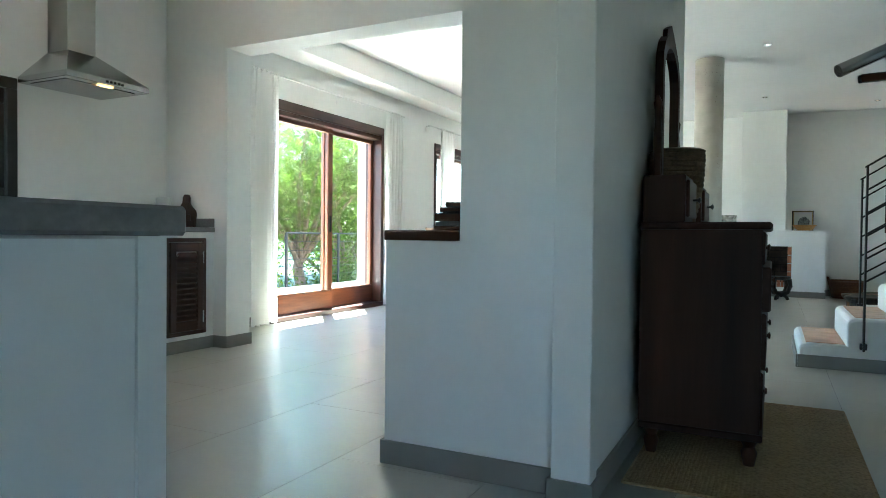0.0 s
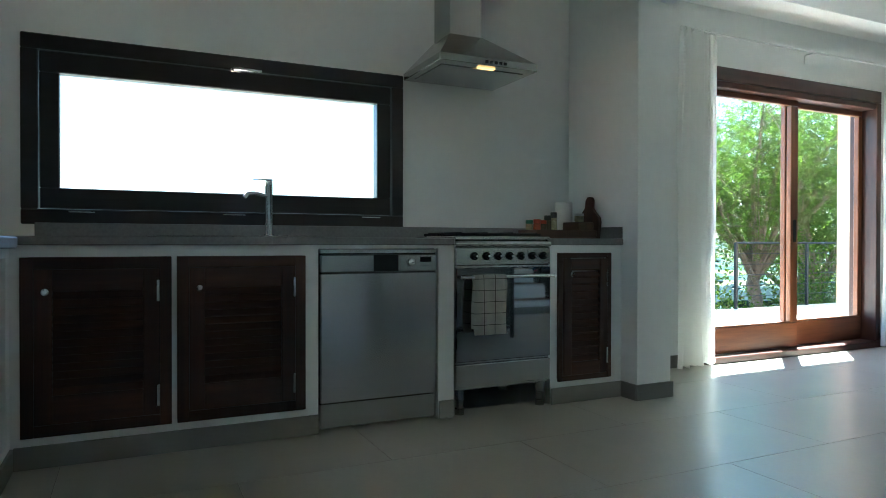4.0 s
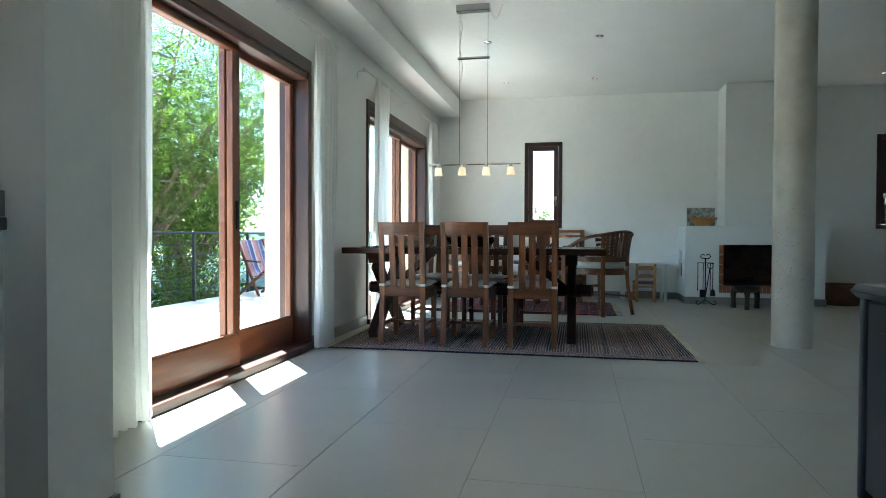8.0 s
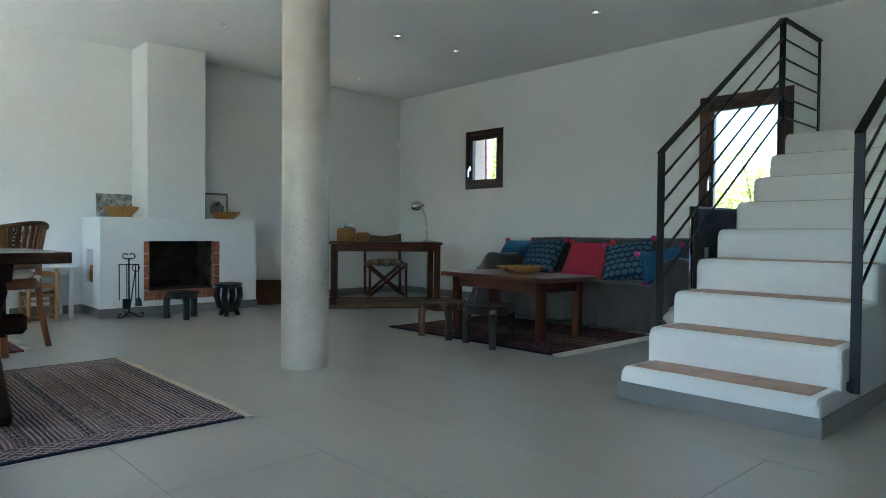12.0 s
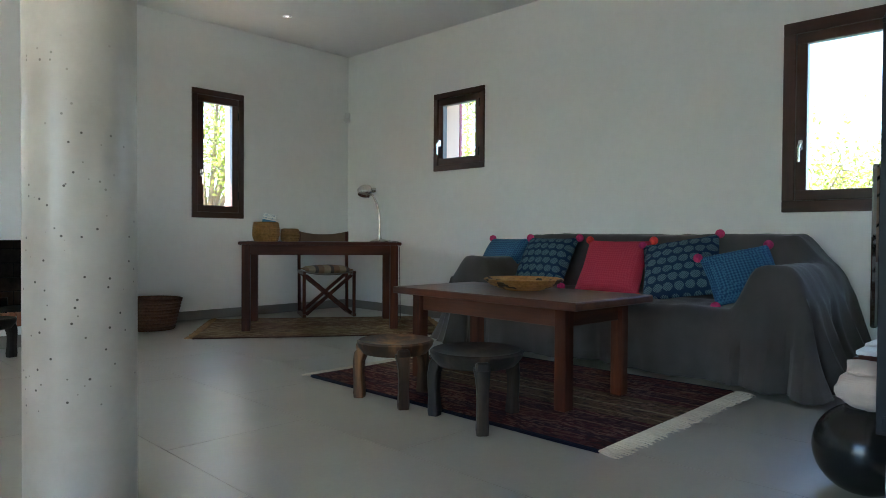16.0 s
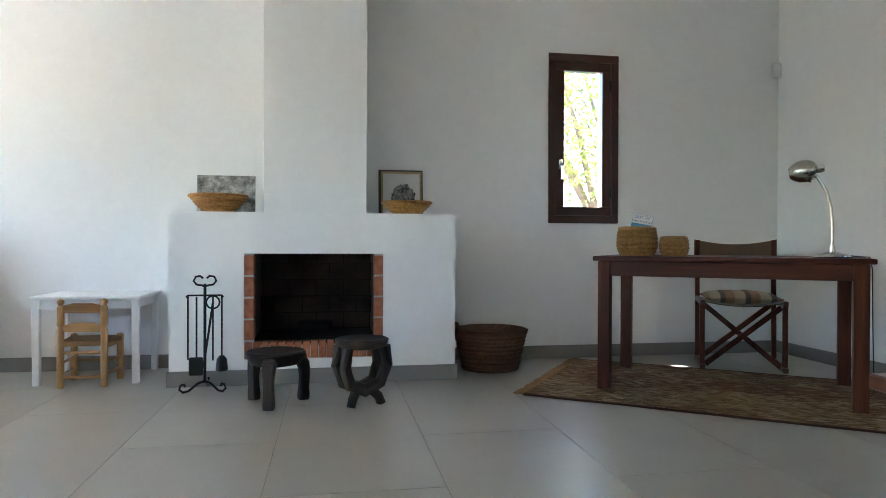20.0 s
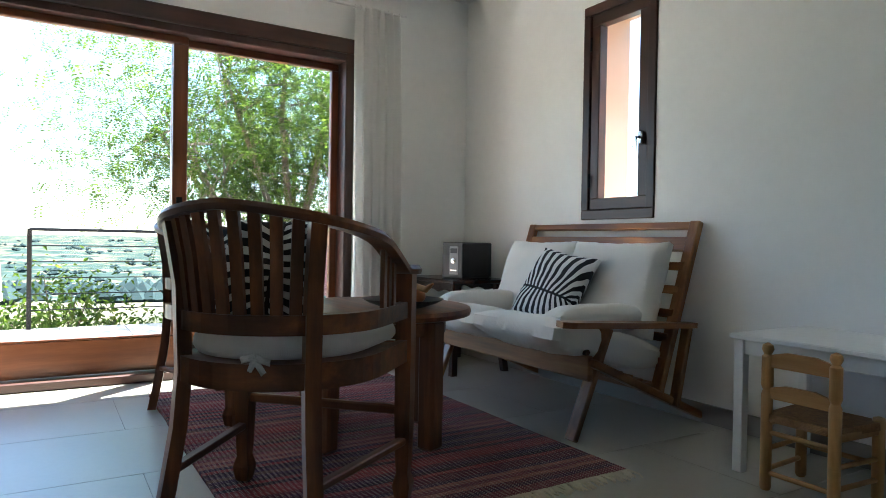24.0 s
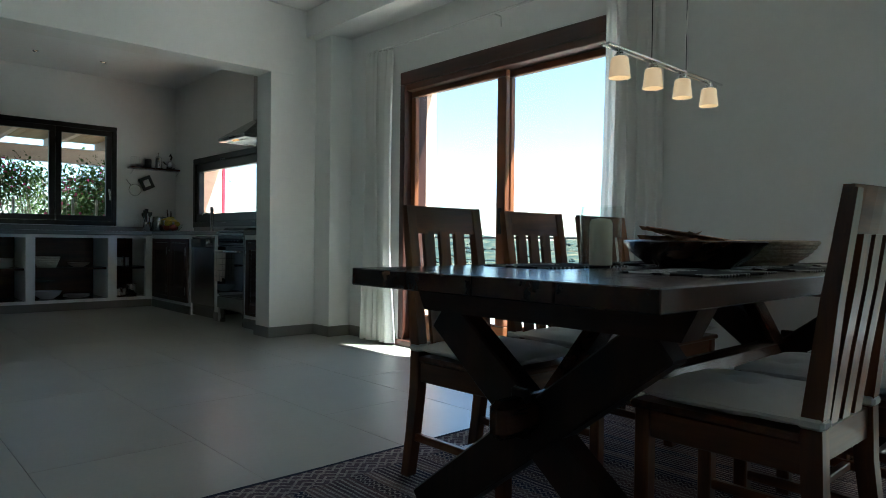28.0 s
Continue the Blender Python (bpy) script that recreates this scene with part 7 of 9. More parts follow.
for z in (0.06, 0.20):
    part("back_stretcher", rod(bmesh.new(), (-0.115, 0, z), (0.115, 0, z), 0.009), M_PINEX, kc, "", True)
part("front_stretcher", rod(bmesh.new(), (-0.13, 0.24, 0.12), (0.13, 0.24, 0.12), 0.009), M_PINEX, kc, "", True)
part("front_rail", beam(bmesh.new(), (-0.13, 0.24, 0.235), (0.13, 0.24, 0.235), 0.02, 0.03, 0.004), M_PINEX, kc)
part("seat", prism(bmesh.new(), [(-0.12, -0.01), (0.12, -0.01), (0.145, 0.255), (-0.145, 0.255)], 0.238, 0.265), M_RUSH, kc, "woven rush seat")
for z, h in ((0.45, 0.05), (0.34, 0.045)):
    out = [(-0.105, z - h / 2), (0.105, z - h / 2), (0.105, z + h / 2 - 0.008), (0.05, z + h / 2 + 0.006), (-0.05, z + h / 2 + 0.006), (-0.105, z + h / 2 - 0.008)]
    part("back_slat", rings(bmesh.new(), [[(a, d, b) for a, b in out] for d in (-0.007, 0.007)]), M_PINEX, kc)


# ---- fireplace ----
fp = thing("fireplace", pose(0, 11.2, 0), "white plastered fireplace with a brick-edged black hearth", "fireplace")
part("front", wall_mesh("y", 0.0, 0.12, -0.83, 0.83, 0.0, 1.007, [(-0.418, 0.392, 0.147, 0.765)]), M_WALL, fp)
part("side", wall_mesh("x", -0.83, 0.12, 0.121, 0.625, 0.0, 1.007, [(0.24, 0.46, 0.34, 0.68)]), M_WALL, fp, "side wall with a small niche")
part("side", box((0.71, 0.121, 0), (0.83, 0.625, 1.007)), M_WALL, fp)
part("shelf", box((-0.709, 0.121, 0.94), (0.709, 0.625, 1.007)), M_WALL, fp)
part("niche_back", box((-0.709, 0.2, 0.30), (-0.69, 0.5, 0.72)), M_WALL, fp)
part("hearth_floor", box((-0.42, 0.06, 0.225), (0.40, 0.58, 0.249)), M_SOOT, fp, "ash-covered hearth floor")
part("hearth_back", box((-0.45, 0.56, 0.25), (0.43, 0.60, 0.93)), M_SOOT, fp)
for s, x in ((-1, -0.40), (1, 0.375)):
    part("hearth_cheek", box((x - 0.02, 0.12, 0.25), (x + 0.02, 0.559, 0.93)), M_SOOT, fp)
part("hearth_roof", box((-0.42, 0.12, 0.80), (0.40, 0.56, 0.83)), M_SOOT, fp)
part("mortar_bed", box((-0.417, 0.008, 0.148), (-0.364, 0.06, 0.764)), M_MORTAR, fp)
part("mortar_bed", box((0.338, 0.008, 0.148), (0.391, 0.06, 0.764)), M_MORTAR, fp)
part("mortar_bed", box((-0.3635, 0.008, 0.148), (0.3375, 0.06, 0.2245)), M_MORTAR, fp)
rng = random.Random(8)
def brick(lo, hi):
    j = rng.uniform(0, 0.004)
    part("brick", cbox(bmesh.new(), (lo[0], -0.004 - j, lo[1]), (hi[0], 0.10, hi[1]), 0.003), M_BRICK, fp)
for x0, x1 in ((-0.414, -0.362), (0.336, 0.388)):
    for i in range(4):
        brick((x0, 0.262 + i * 0.126), (x1, 0.262 + i * 0.126 + 0.114))
for i in range(17):
    x0 = -0.412 + i * 0.0473
    brick((x0, 0.152), (x0 + 0.039, 0.248))
# sooty fire bricks lining the hearth
M_FIREBRICK = plain("sooty_fire_brick", (0.045, 0.03, 0.022), 0.92, var=0.75, scale=6, bump=0.3)
for i in range(5):
    z0 = 0.256 + i * 0.11
    for j in range(3):
        y0 = 0.125 + j * 0.145 - (0.07 if i % 2 else 0)
        ya, yb = max(y0, 0.122), min(y0 + 0.139, 0.545)
        for x0, x1 in ((-0.3795, -0.371), (0.346, 0.3545)):
            part("fire_brick", cbox(bmesh.new(), (x0, ya, z0), (x1, yb, z0 + 0.104), 0.002), M_FIREBRICK, fp)
    for j in range(4):
        x0 = -0.368 + j * 0.179 + (0.085 if i % 2 else 0)
        part("fire_brick", cbox(bmesh.new(), (x0, 0.551, z0), (min(x0 + 0.173, 0.343), 0.5595, z0 + 0.104), 0.002), M_FIREBRICK, fp)
for lo, hi in (((-0.842, -0.012, 0), (0.842, -0.001, SK)), ((-0.842, -0.001, 0), (-0.831, 0.61, SK)), ((0.831, -0.001, 0), (0.842, 0.61, SK))):
    part("skirting", box(lo, hi, 0.002), M_BASE, fp)
part("log", tube(bmesh.new(), [(-0.12, 0.40, 0.29), (0.08, 0.34, 0.30)], 0.035, 9), M_SOOT, fp, "charred log", True)
coil_basket("niche_basket", pose(-0.765, 11.55, 0.3405), [(0.05, 0), (0.06, 0.01), (0.065, 0.1), (0.062, 0.17)], M_STRAW, "small straw basket in the fireplace niche", "basket")

# bowls and pictures on the mantel
coil_basket("coiled_bowl", pose(-0.585, 11.37, 1.0075), [(0.075, 0.0), (0.09, 0.006), (0.135, 0.055), (0.175, 0.105)], M_STRAW, "coiled orange straw bowl on the mantel", "bowl", 36, "straw bowls on the mantel")
coil_basket("coiled_bowl", pose(0.556, 11.40, 1.0075), [(0.07, 0.0), (0.085, 0.006), (0.125, 0.04), (0.163, 0.082)], M_STRAW, "coiled orange straw bowl on the mantel", "bowl", 36, "straw bowls on the mantel")
k = Mat("stone_print", (0.4, 0.4, 0.38), 0.6)
v = k.coords()
vo = k.n("TexVoronoi", Scale=16.0)
k.link(v, vo.inputs["Vector"])
k.color(k.mix(k.ramp(k.noise(v, 16, 6, 0.7), [(0.35, (0.06, 0.06, 0.055)), (0.5, (0.25, 0.25, 0.23)), (0.65, (0.55, 0.55, 0.5))]), k.ramp(vo.outputs["Distance"], [(0.1, (0.5, 0.5, 0.5)), (0.5, (1, 1, 1))]), 0.6, "MULTIPLY"))
ps = thing("unframed_picture", pose(-0.575, 11.60, 1.0075, -5, 0, 0), "unframed grey picture of foliage leaning on the wall", "picture")
part("board", box((-0.18, -0.008, 0), (0.18, 0.008, 0.25), 0.002), M_PAPER, ps)
part("print", box((-0.178, -0.0105, 0.002), (0.178, -0.0085, 0.248)), k.m, ps, "mottled grey print")
k = Mat("dark_print", (0.1, 0.1, 0.1), 0.6)
v = k.coords()
sep = k.n("SeparateXYZ")
k.link(v, sep.inputs[0])
dx = k.math("SUBTRACT", sep.outputs["X"], 0.01)
dz = k.math("SUBTRACT", sep.outputs["Z"], 0.12)
rr = k.math("SQRT", k.math("ADD", k.math("MULTIPLY", dx, dx), k.math("MULTIPLY", k.math("MULTIPLY", dz, dz), 0.7)))
edge = k.math("ADD", rr, k.math("MULTIPLY", k.math("SUBTRACT", k.noise(v, 22, 4, 0.7), 0.5), 0.09))
blob = k.math("LESS_THAN", edge, 0.082)
k.color(k.mix((0.62, 0.61, 0.57), k.ramp(k.noise(v, 40, 5, 0.75), [(0.4, (0.012, 0.012, 0.012)), (0.68, (0.35, 0.35, 0.34))]), blob))
pf = thing("framed_picture", pose(0.545, 11.62, 1.0075, -5, 0, 0), "small black and white picture in a black and gilt frame", "picture")
M_GILT = plain("dull_gilt", (0.33, 0.24, 0.1), 0.45, 0.5)
for lo, hi in (((-0.135, -0.012, 0), (0.135, 0.012, 0.012)), ((-0.135, -0.012, 0.288), (0.135, 0.012, 0.30)), ((-0.135, -0.012, 0.012), (-0.123, 0.012, 0.288)), ((0.123, -0.012, 0.012), (0.135, 0.012, 0.288))):
    part("frame", box(lo, hi, 0.002), M_GILT, pf)
for lo, hi in (((-0.152, -0.008, 0), (-0.1355, 0.03, 0.312)), ((0.1355, -0.008, 0), (0.144, 0.03, 0.312)), ((-0.1355, -0.008, 0.3005), (0.1355, 0.03, 0.312))):
    part("outer_frame", box(lo, hi, 0.002), M_BLACK, pf, "black outer moulding")
part("print", box((-0.123, -0.004, 0.012), (0.123, 0.006, 0.288)), k.m, pf, "black and white print")

# fire irons
ti = thing("fire_irons", pose(-0.607, 11.06, 0), "black wrought iron fireside tools on a scrolled stand", "fire irons")
bm = bmesh.new()
tube(bm, [(0, 0, 0.05), (0, 0, 0.60)], 0.008, 8)
part("stand", bm, M_IRON, ti, "", True)
for a in (90, 210, 330):
    c, s = math.cos(radians(a)), math.sin(radians(a))
    pts = [(0, 0.06), (0.04, 0.05), (0.09, 0.015), (0.12, 0.012), (0.14, 0.03), (0.132, 0.052), (0.112, 0.054), (0.108, 0.04)]
    part("scroll_foot", tube(bmesh.new(), [(c * r, s * r, z) for r, z in pts], 0.007, 7), M_IRON, ti, "", True)
for sgn in (-1, 1):
    part("top_scroll", tube(bmesh.new(), [(sgn * x, 0, z) for x, z in ((0, 0.585), (0.015, 0.59), (0.045, 0.595), (0.06, 0.615), (0.05, 0.638), (0.025, 0.643), (0.01, 0.63))], 0.006, 7), M_IRON, ti, "", True)
part("hanger", tube(bmesh.new(), [(-0.10, 0, 0.525), (-0.09, 0, 0.535), (0.09, 0, 0.535), (0.10, 0, 0.525)], 0.005, 7), M_IRON, ti, "", True)
for x, y, kind in ((-0.09, 0.0, "poker"), (0.09, 0.0, "brush"), (-0.035, -0.05, "shovel"), (0.05, -0.045, "tongs")):
    t = part(kind, tube(bmesh.new(), [(x, y, 0.53), (x, y, 0.18)], 0.005, 7), M_IRON, ti, "", True)
    if kind == "shovel":
        part("shovel_blade", box((x - 0.04, y - 0.008, 0.10), (x + 0.035, y + 0.008, 0.20), 0.006), M_IRON, t)
    if kind == "brush":
        part("brush_head", lathe(bmesh.new(), [(0.012, 0.20), (0.028, 0.18), (0.034, 0.12), (0.03, 0.115)], 12, Matrix.Translation((x, y, 0))), M_BLACK, t, "", True)
    if kind == "tongs":
        part("tongs_arm", tube(bmesh.new(), [(x, y, 0.50), (x - 0.05, y, 0.14)], 0.006, 7), M_IRON, t, "", True)
        part("tongs_loop", tube(bmesh.new(), arc((x, y, 0.50), 0.035, 0, 360, 14, plane="xz"), 0.005, 6), M_IRON, t, "", True)

# carved stools
M_STOOL = wood("blackened_stool_wood", (0.008, 0.006, 0.004), (0.022, 0.015, 0.010), (0.085, 0.055, 0.034), 0.5, relief=0.3)
M_STOOLB = wood("brown_stool_wood", (0.014, 0.008, 0.005), (0.06, 0.028, 0.012), (0.30, 0.145, 0.055), 0.5, relief=0.35)


def carved_stool(m, r, h, legs, mat, label, start=20.0):
    s = thing("carved_stool", m, label, "stool", "carved African stools")
    part("seat", lathe(bmesh.new(), [(r * 0.55, h - 0.075), (r * 0.85, h - 0.065), (r * 1.0, h - 0.03), (r * 1.03, h - 0.008), (r * 0.97, h), (r * 0.9, h - 0.004), (r * 0.5, h - 0.018), (0.004, h - 0.022)], 30, None, (1, 0.97), 0.006), mat, s, "", True)
    for i in range(legs):
        a = radians(start + 360 / legs * i)
        c, sn = math.cos(a), math.sin(a)
        loops = []
        for rr, z, w in ((1.0, 0.0, 0.024), (1.0, 0.025, 0.026), (1.01, h * 0.25, 0.023), (1.03, h * 0.45, 0.023), (1.02, h * 0.6, 0.025), (0.95, h * 0.75, 0.03), (0.80, h - 0.045, 0.036)):
            loops.append([(c * r * rr + (c * u - sn * w2) * w * 1.06, sn * r * rr + (sn * u + c * w2) * w, z) for u, w2 in ((-1, -0.7), (-0.7, -1), (0.7, -1), (1, -0.7), (1, 0.7), (0.7, 1), (-0.7, 1), (-1, 0.7))])
        lg = part("leg", rings(bmesh.new(), loops), mat, s, "", True)
        part("lug", box((r * 0.80, -0.03, h - 0.062), (r * 1.06, 0.03, h - 0.022), 0.008, pose(0, 0, 0, 0, 0, math.degrees(a))), mat, lg)
    return s


carved_stool(pose(0.99, 8.20, 0), 0.188, 0.30, 3, M_STOOLB, "low round carved stool with worn brown legs", 0)
carved_stool(pose(0.99, 7.665, 0), 0.205, 0.318, 3, M_STOOL, "low round blackened carved stool beside the coffee table", -12)
carved_stool(pose(-0.2, 10.745, 0), 0.15, 0.27, 3, M_STOOL, "low blackened three-legged carved stool by the fireplace", 262)
# the taller stool with a looped base
tk = thing("carved_stool", pose(0.24, 10.65, 0, 0, 0, 24), "tall dark carved stool with a looped foot by the fireplace", "stool", "carved African stools")
part("seat", lathe(bmesh.new(), [(0.07, 0.285), (0.115, 0.295), (0.135, 0.32), (0.138, 0.335), (0.128, 0.34), (0.06, 0.325), (0.004, 0.322)], 28), M_STOOL, tk, "", True)
for y in (-0.05, 0.05):
    pts = [(-0.105, y, 0.30), (-0.118, y, 0.2), (-0.085, y * 0.8, 0.11), (0.0, y * 0.6, 0.075), (0.085, y * 0.8, 0.11), (0.118, y, 0.2), (0.105, y, 0.30)]
    part("loop", tube(bmesh.new(), pts, 0.028, 9, [0.03, 0.03, 0.032, 0.036, 0.032, 0.03, 0.03]), M_STOOL, tk, "", True)
for a in (90, 210, 330):
    c, s = math.cos(radians(a)), math.sin(radians(a))
    part("foot", tube(bmesh.new(), [(c * 0.03, s * 0.03, 0.09), (c * 0.085, s * 0.085, 0.04), (c * 0.10, s * 0.10, 0.0)], 0.024, 9), M_STOOL, tk, "", True)

# log basket
bk = coil_basket("log_basket", pose(1.125, 11.49, 0, 0, 0, 10), [(0.17, 0.0), (0.185, 0.012), (0.215, 0.14), (0.24, 0.25), (0.245, 0.265)], M_WICKER, "large round brown wicker basket beside the fireplace", "basket", 40)
part("basket_ear", tube(bmesh.new(), [(-0.23, -0.04, 0.25), (-0.245, -0.02, 0.31), (-0.245, 0.02, 0.31), (-0.23, 0.04, 0.25)], 0.012, 7), M_WICKER, bk, "", True)

# ---- desk corner ----
DA = -35.3
dk0 = pose(1.546, 10.785, 0, 0, 0, DA)
M_RUG3 = flecked("worn_brown_kilim", ((0.15, 0.075, 0.04), (0.21, 0.12, 0.06), (0.30, 0.20, 0.105)), ((0.46, 0.38, 0.25), (0.06, 0.035, 0.022)), ((-0.35, 0.16, (0.26, 0.18, 0.09), 0.55), (0.1, 0.14, (0.16, 0.07, 0.035), 0.5), (0.42, 0.1, (0.24, 0.17, 0.09), 0.5)), "X", 1.0, (0.62, 0.018, (0.05, 0.025, 0.016)))
rug("worn_rug", pose(1.115, 10.70, 0, 0, 0, -35.3) @ pose(1.0, 0.62, 0), 2.0, 1.24, M_RUG3, "worn brown kilim rug under the writing desk", (0.06, "x"), straw("tan_fringe", (0.2, 0.12, 0.05), (0.34, 0.2, 0.08), (0.42, 0.27, 0.12)), 0.006)
M_DESK = wood("red_brown_desk", (0.032, 0.008, 0.004), (0.08, 0.021, 0.009), (0.15, 0.044, 0.017), 0.5, spec=0.2)
M_DESKX = wood("red_brown_desk_cross", (0.032, 0.008, 0.004), (0.08, 0.021, 0.009), (0.15, 0.044, 0.017), 0.48, axis=0, spec=0.25)
M_DESKY = wood("red_brown_desk_along", (0.048, 0.014, 0.006), (0.105, 0.032, 0.013), (0.175, 0.06, 0.024), 0.34, axis=1)
dk = thing("writing_desk", dk0 @ pose(0, 0, 0.0075), "plain red-brown wooden writing desk on a worn rug", "desk")
L, Dp = 1.365, 0.80
part("desktop", box((0, 0, 0.725), (L, Dp, 0.752), 0.005), M_DESKX, dk)
for y in (0.05, Dp - 0.05):
    part("apron", box((0.09, y - 0.012, 0.64), (L - 0.09, y + 0.012, 0.724), 0.003), M_DESKX, dk)
for x in (0.06, L - 0.06):
    part("end_apron", box((x - 0.012, 0.09, 0.64), (x + 0.012, Dp - 0.09, 0.724), 0.003), M_DESKY, dk)
    for y in (0.055, Dp - 0.055):
        part("leg", box((x - 0.034, y - 0.034, 0), (x + 0.034, y + 0.034, 0.724), 0.004), M_DESK, dk)
DT = 0.7605
M_POT = straw("golden_straw", (0.17, 0.08, 0.02), (0.34, 0.175, 0.046), (0.45, 0.26, 0.08))
coil_basket("straw_pot", pose(1.851, 10.858, DT), [(0.085, 0), (0.10, 0.008), (0.114, 0.055), (0.112, 0.115), (0.104, 0.165)], M_POT, "round coiled straw pot with a booklet in it", "basket")
coil_basket("straw_pot", pose(2.04, 10.775, DT), [(0.06, 0), (0.072, 0.006), (0.081, 0.045), (0.078, 0.085), (0.07, 0.11)], M_POT, "small round coiled straw pot on the desk", "basket")
M_BLUE = plain("blue_print", (0.03, 0.16, 0.32), 0.4, var=0.2)
bl = thing("booklet", pose(1.846, 10.838, DT + 0.075, 0, 10, -30), "blue and white booklet lettered out of this world", "booklet")
part("cover", box((-0.055, -0.004, 0), (0.06, 0.004, 0.165), 0.001), M_BLUE, bl)
part("band", box((-0.054, -0.0055, 0.112), (0.059, -0.0042, 0.164)), M_PAPER, bl, "white band")
def lettering(txt, m, size, mat, parent, name="lettering"):
    cu = bpy.data.curves.new(name, "FONT")
    cu.body, cu.size, cu.extrude, cu.align_x = txt, size, 0.0004, "CENTER"
    ob = new("tmp", cu)
    me = bpy.data.meshes.new_from_object(ob.evaluated_get(bpy.context.evaluated_depsgraph_get()))
    bpy.data.objects.remove(ob)
    me.materials.clear()
    me.materials.append(mat)
    o = new(name, me)
    o.parent = parent
    o.matrix_basis = m
    return o
lettering("OUT OF", pose(0.0, -0.0062, 0.142, 90, 0, 0), 0.024, M_BLUE, bl)
lettering("THIS WORLD", pose(0.0, -0.0062, 0.119, 90, 0, 0), 0.019, M_BLUE, bl)
M_NICKEL = plain("worn_nickel", (0.58, 0.55, 0.48), 0.16, 1.0, var=0.1)
dl = thing("desk_lamp", pose(2.585, 10.20, DT), "chrome gooseneck desk lamp on the writing desk", "desk lamp")
part("base", lathe(bmesh.new(), [(0.085, 0), (0.087, 0.006), (0.08, 0.014), (0.04, 0.026), (0.016, 0.032), (0.014, 0.06)], 28), M_NICKEL, dl, "", True)
part("neck", tube(bmesh.new(), [(0, 0, 0.05), (0.0, 0.0, 0.16), (-0.004, 0.005, 0.25), (-0.018, 0.02, 0.34), (-0.045, 0.045, 0.41), (-0.075, 0.07, 0.445)], 0.009, 10), M_NICKEL, dl, "", True)
hm = look((-0.062, 0.058, 0.452), (-0.15, 0.13, 0.435))
sd = part("shade", lathe(bmesh.new(), [(0.020, 0.018), (0.042, 0.009), (0.055, -0.015), (0.059, -0.042), (0.054, -0.072), (0.041, -0.097), (0.027, -0.112), (0.024, -0.110), (0.038, -0.093), (0.052, -0.06), (0.05, -0.025), (0.004, 0.0)], 28, hm), M_NICKEL, dl, "bell-shaped chrome shade", True)
part("socket", lathe(bmesh.new(), [(0.017, 0.05), (0.021, 0.045), (0.022, 0.02), (0.019, 0.014)], 18, hm), M_NICKEL, sd, "", True)
part("switch", rod(bmesh.new(), (-0.075, 0.07, 0.388), (-0.07, 0.066, 0.402), 0.006), M_BLACK, sd)
part("flex", tube(bmesh.new(), [(0.06, -0.05, 0.012), (0.13, -0.05, 0.006), (0.20, -0.02, 0.004), (0.235, 0.0, -0.06), (0.24, 0.0, -0.35), (0.27, 0.02, -0.7), (0.30, 0.10, -0.755)], 0.003, 6), M_BLACK, dl)

# director's chair
M_CANVAS = fabric("khaki_canvas", (0.15, 0.095, 0.055), 0.2, 500)
dc = thing("folding_chair", pose(2.80, 11.18, 0.0), "folding wooden director's chair with khaki canvas back", "chair")
dc.matrix_world = pose(2.83, 11.33, 0.0, 0, 0, 180 - 26)
for s in (-1, 1):
    part("foot_rail", box((s * 0.25 - 0.016, -0.22, 0), (s * 0.25 + 0.016, 0.22, 0.035), 0.004), M_DESKY, dc)
    part("arm_post", box((s * 0.25 - 0.015, 0.17, 0.035), (s * 0.25 + 0.015, 0.2, 0.44), 0.003), M_DESK, dc)
    part("back_post", beam(bmesh.new(), (s * 0.25, -0.17, 0.035), (s * 0.25, -0.22, 0.86), 0.03, 0.03, 0.003), M_DESK, dc)
    part("seat_rail", box((s * 0.25 - 0.015, -0.21, 0.425), (s * 0.25 + 0.015, 0.21, 0.46), 0.003), M_DESKY, dc)
    for y in (-0.14, 0.16):
        part("cross_leg", beam(bmesh.new(), (s * 0.23, y + s * 0.012, 0.03), (-s * 0.23, y + s * 0.012, 0.42), 0.034, 0.018, 0.003, (0, 1, 0)), M_DESK, dc)
bm = rings(bmesh.new(), [[(x, -0.215 + 0.035 * (1 - (x / 0.27) ** 2) * 0 - 0.012 * math.cos(x * 5.5) + d, z - 0.035 * (1 - (x / 0.27) ** 2) * f) for d, z, f in ((-0.004, 0.70, 0.3), (0.004, 0.70, 0.3), (0.004, 0.865, 1.0), (-0.004, 0.865, 1.0))] for x in np.linspace(-0.272, 0.272, 13)])
part("back_canvas", bm, M_CANVAS, dc, "khaki canvas back", True)
bm = rings(bmesh.new(), [[(x, y, 0.452 - 0.03 * (1 - (x / 0.25) ** 2) + d) for y, d in ((-0.2, -0.003), (0.2, -0.003), (0.2, 0.003), (-0.2, 0.003))] for x in np.linspace(-0.25, 0.25, 11)])
part("seat_canvas", bm, M_CANVAS, dc, "", True)
k = Mat("striped_seat_pad", (0.4, 0.32, 0.2), 0.9)
v = k.coords()
sep = k.n("SeparateXYZ")
k.link(v, sep.inputs[0])
k.color(k.ramp(k.math("FRACT", k.math("ADD", k.math("MULTIPLY", sep.outputs["X"], 6.5), 0.3)), [(0.0, (0.10, 0.08, 0.065)), (0.18, (0.10, 0.08, 0.065)), (0.24, (0.42, 0.34, 0.22)), (0.6, (0.38, 0.30, 0.19)), (0.66, (0.26, 0.16, 0.09))]))
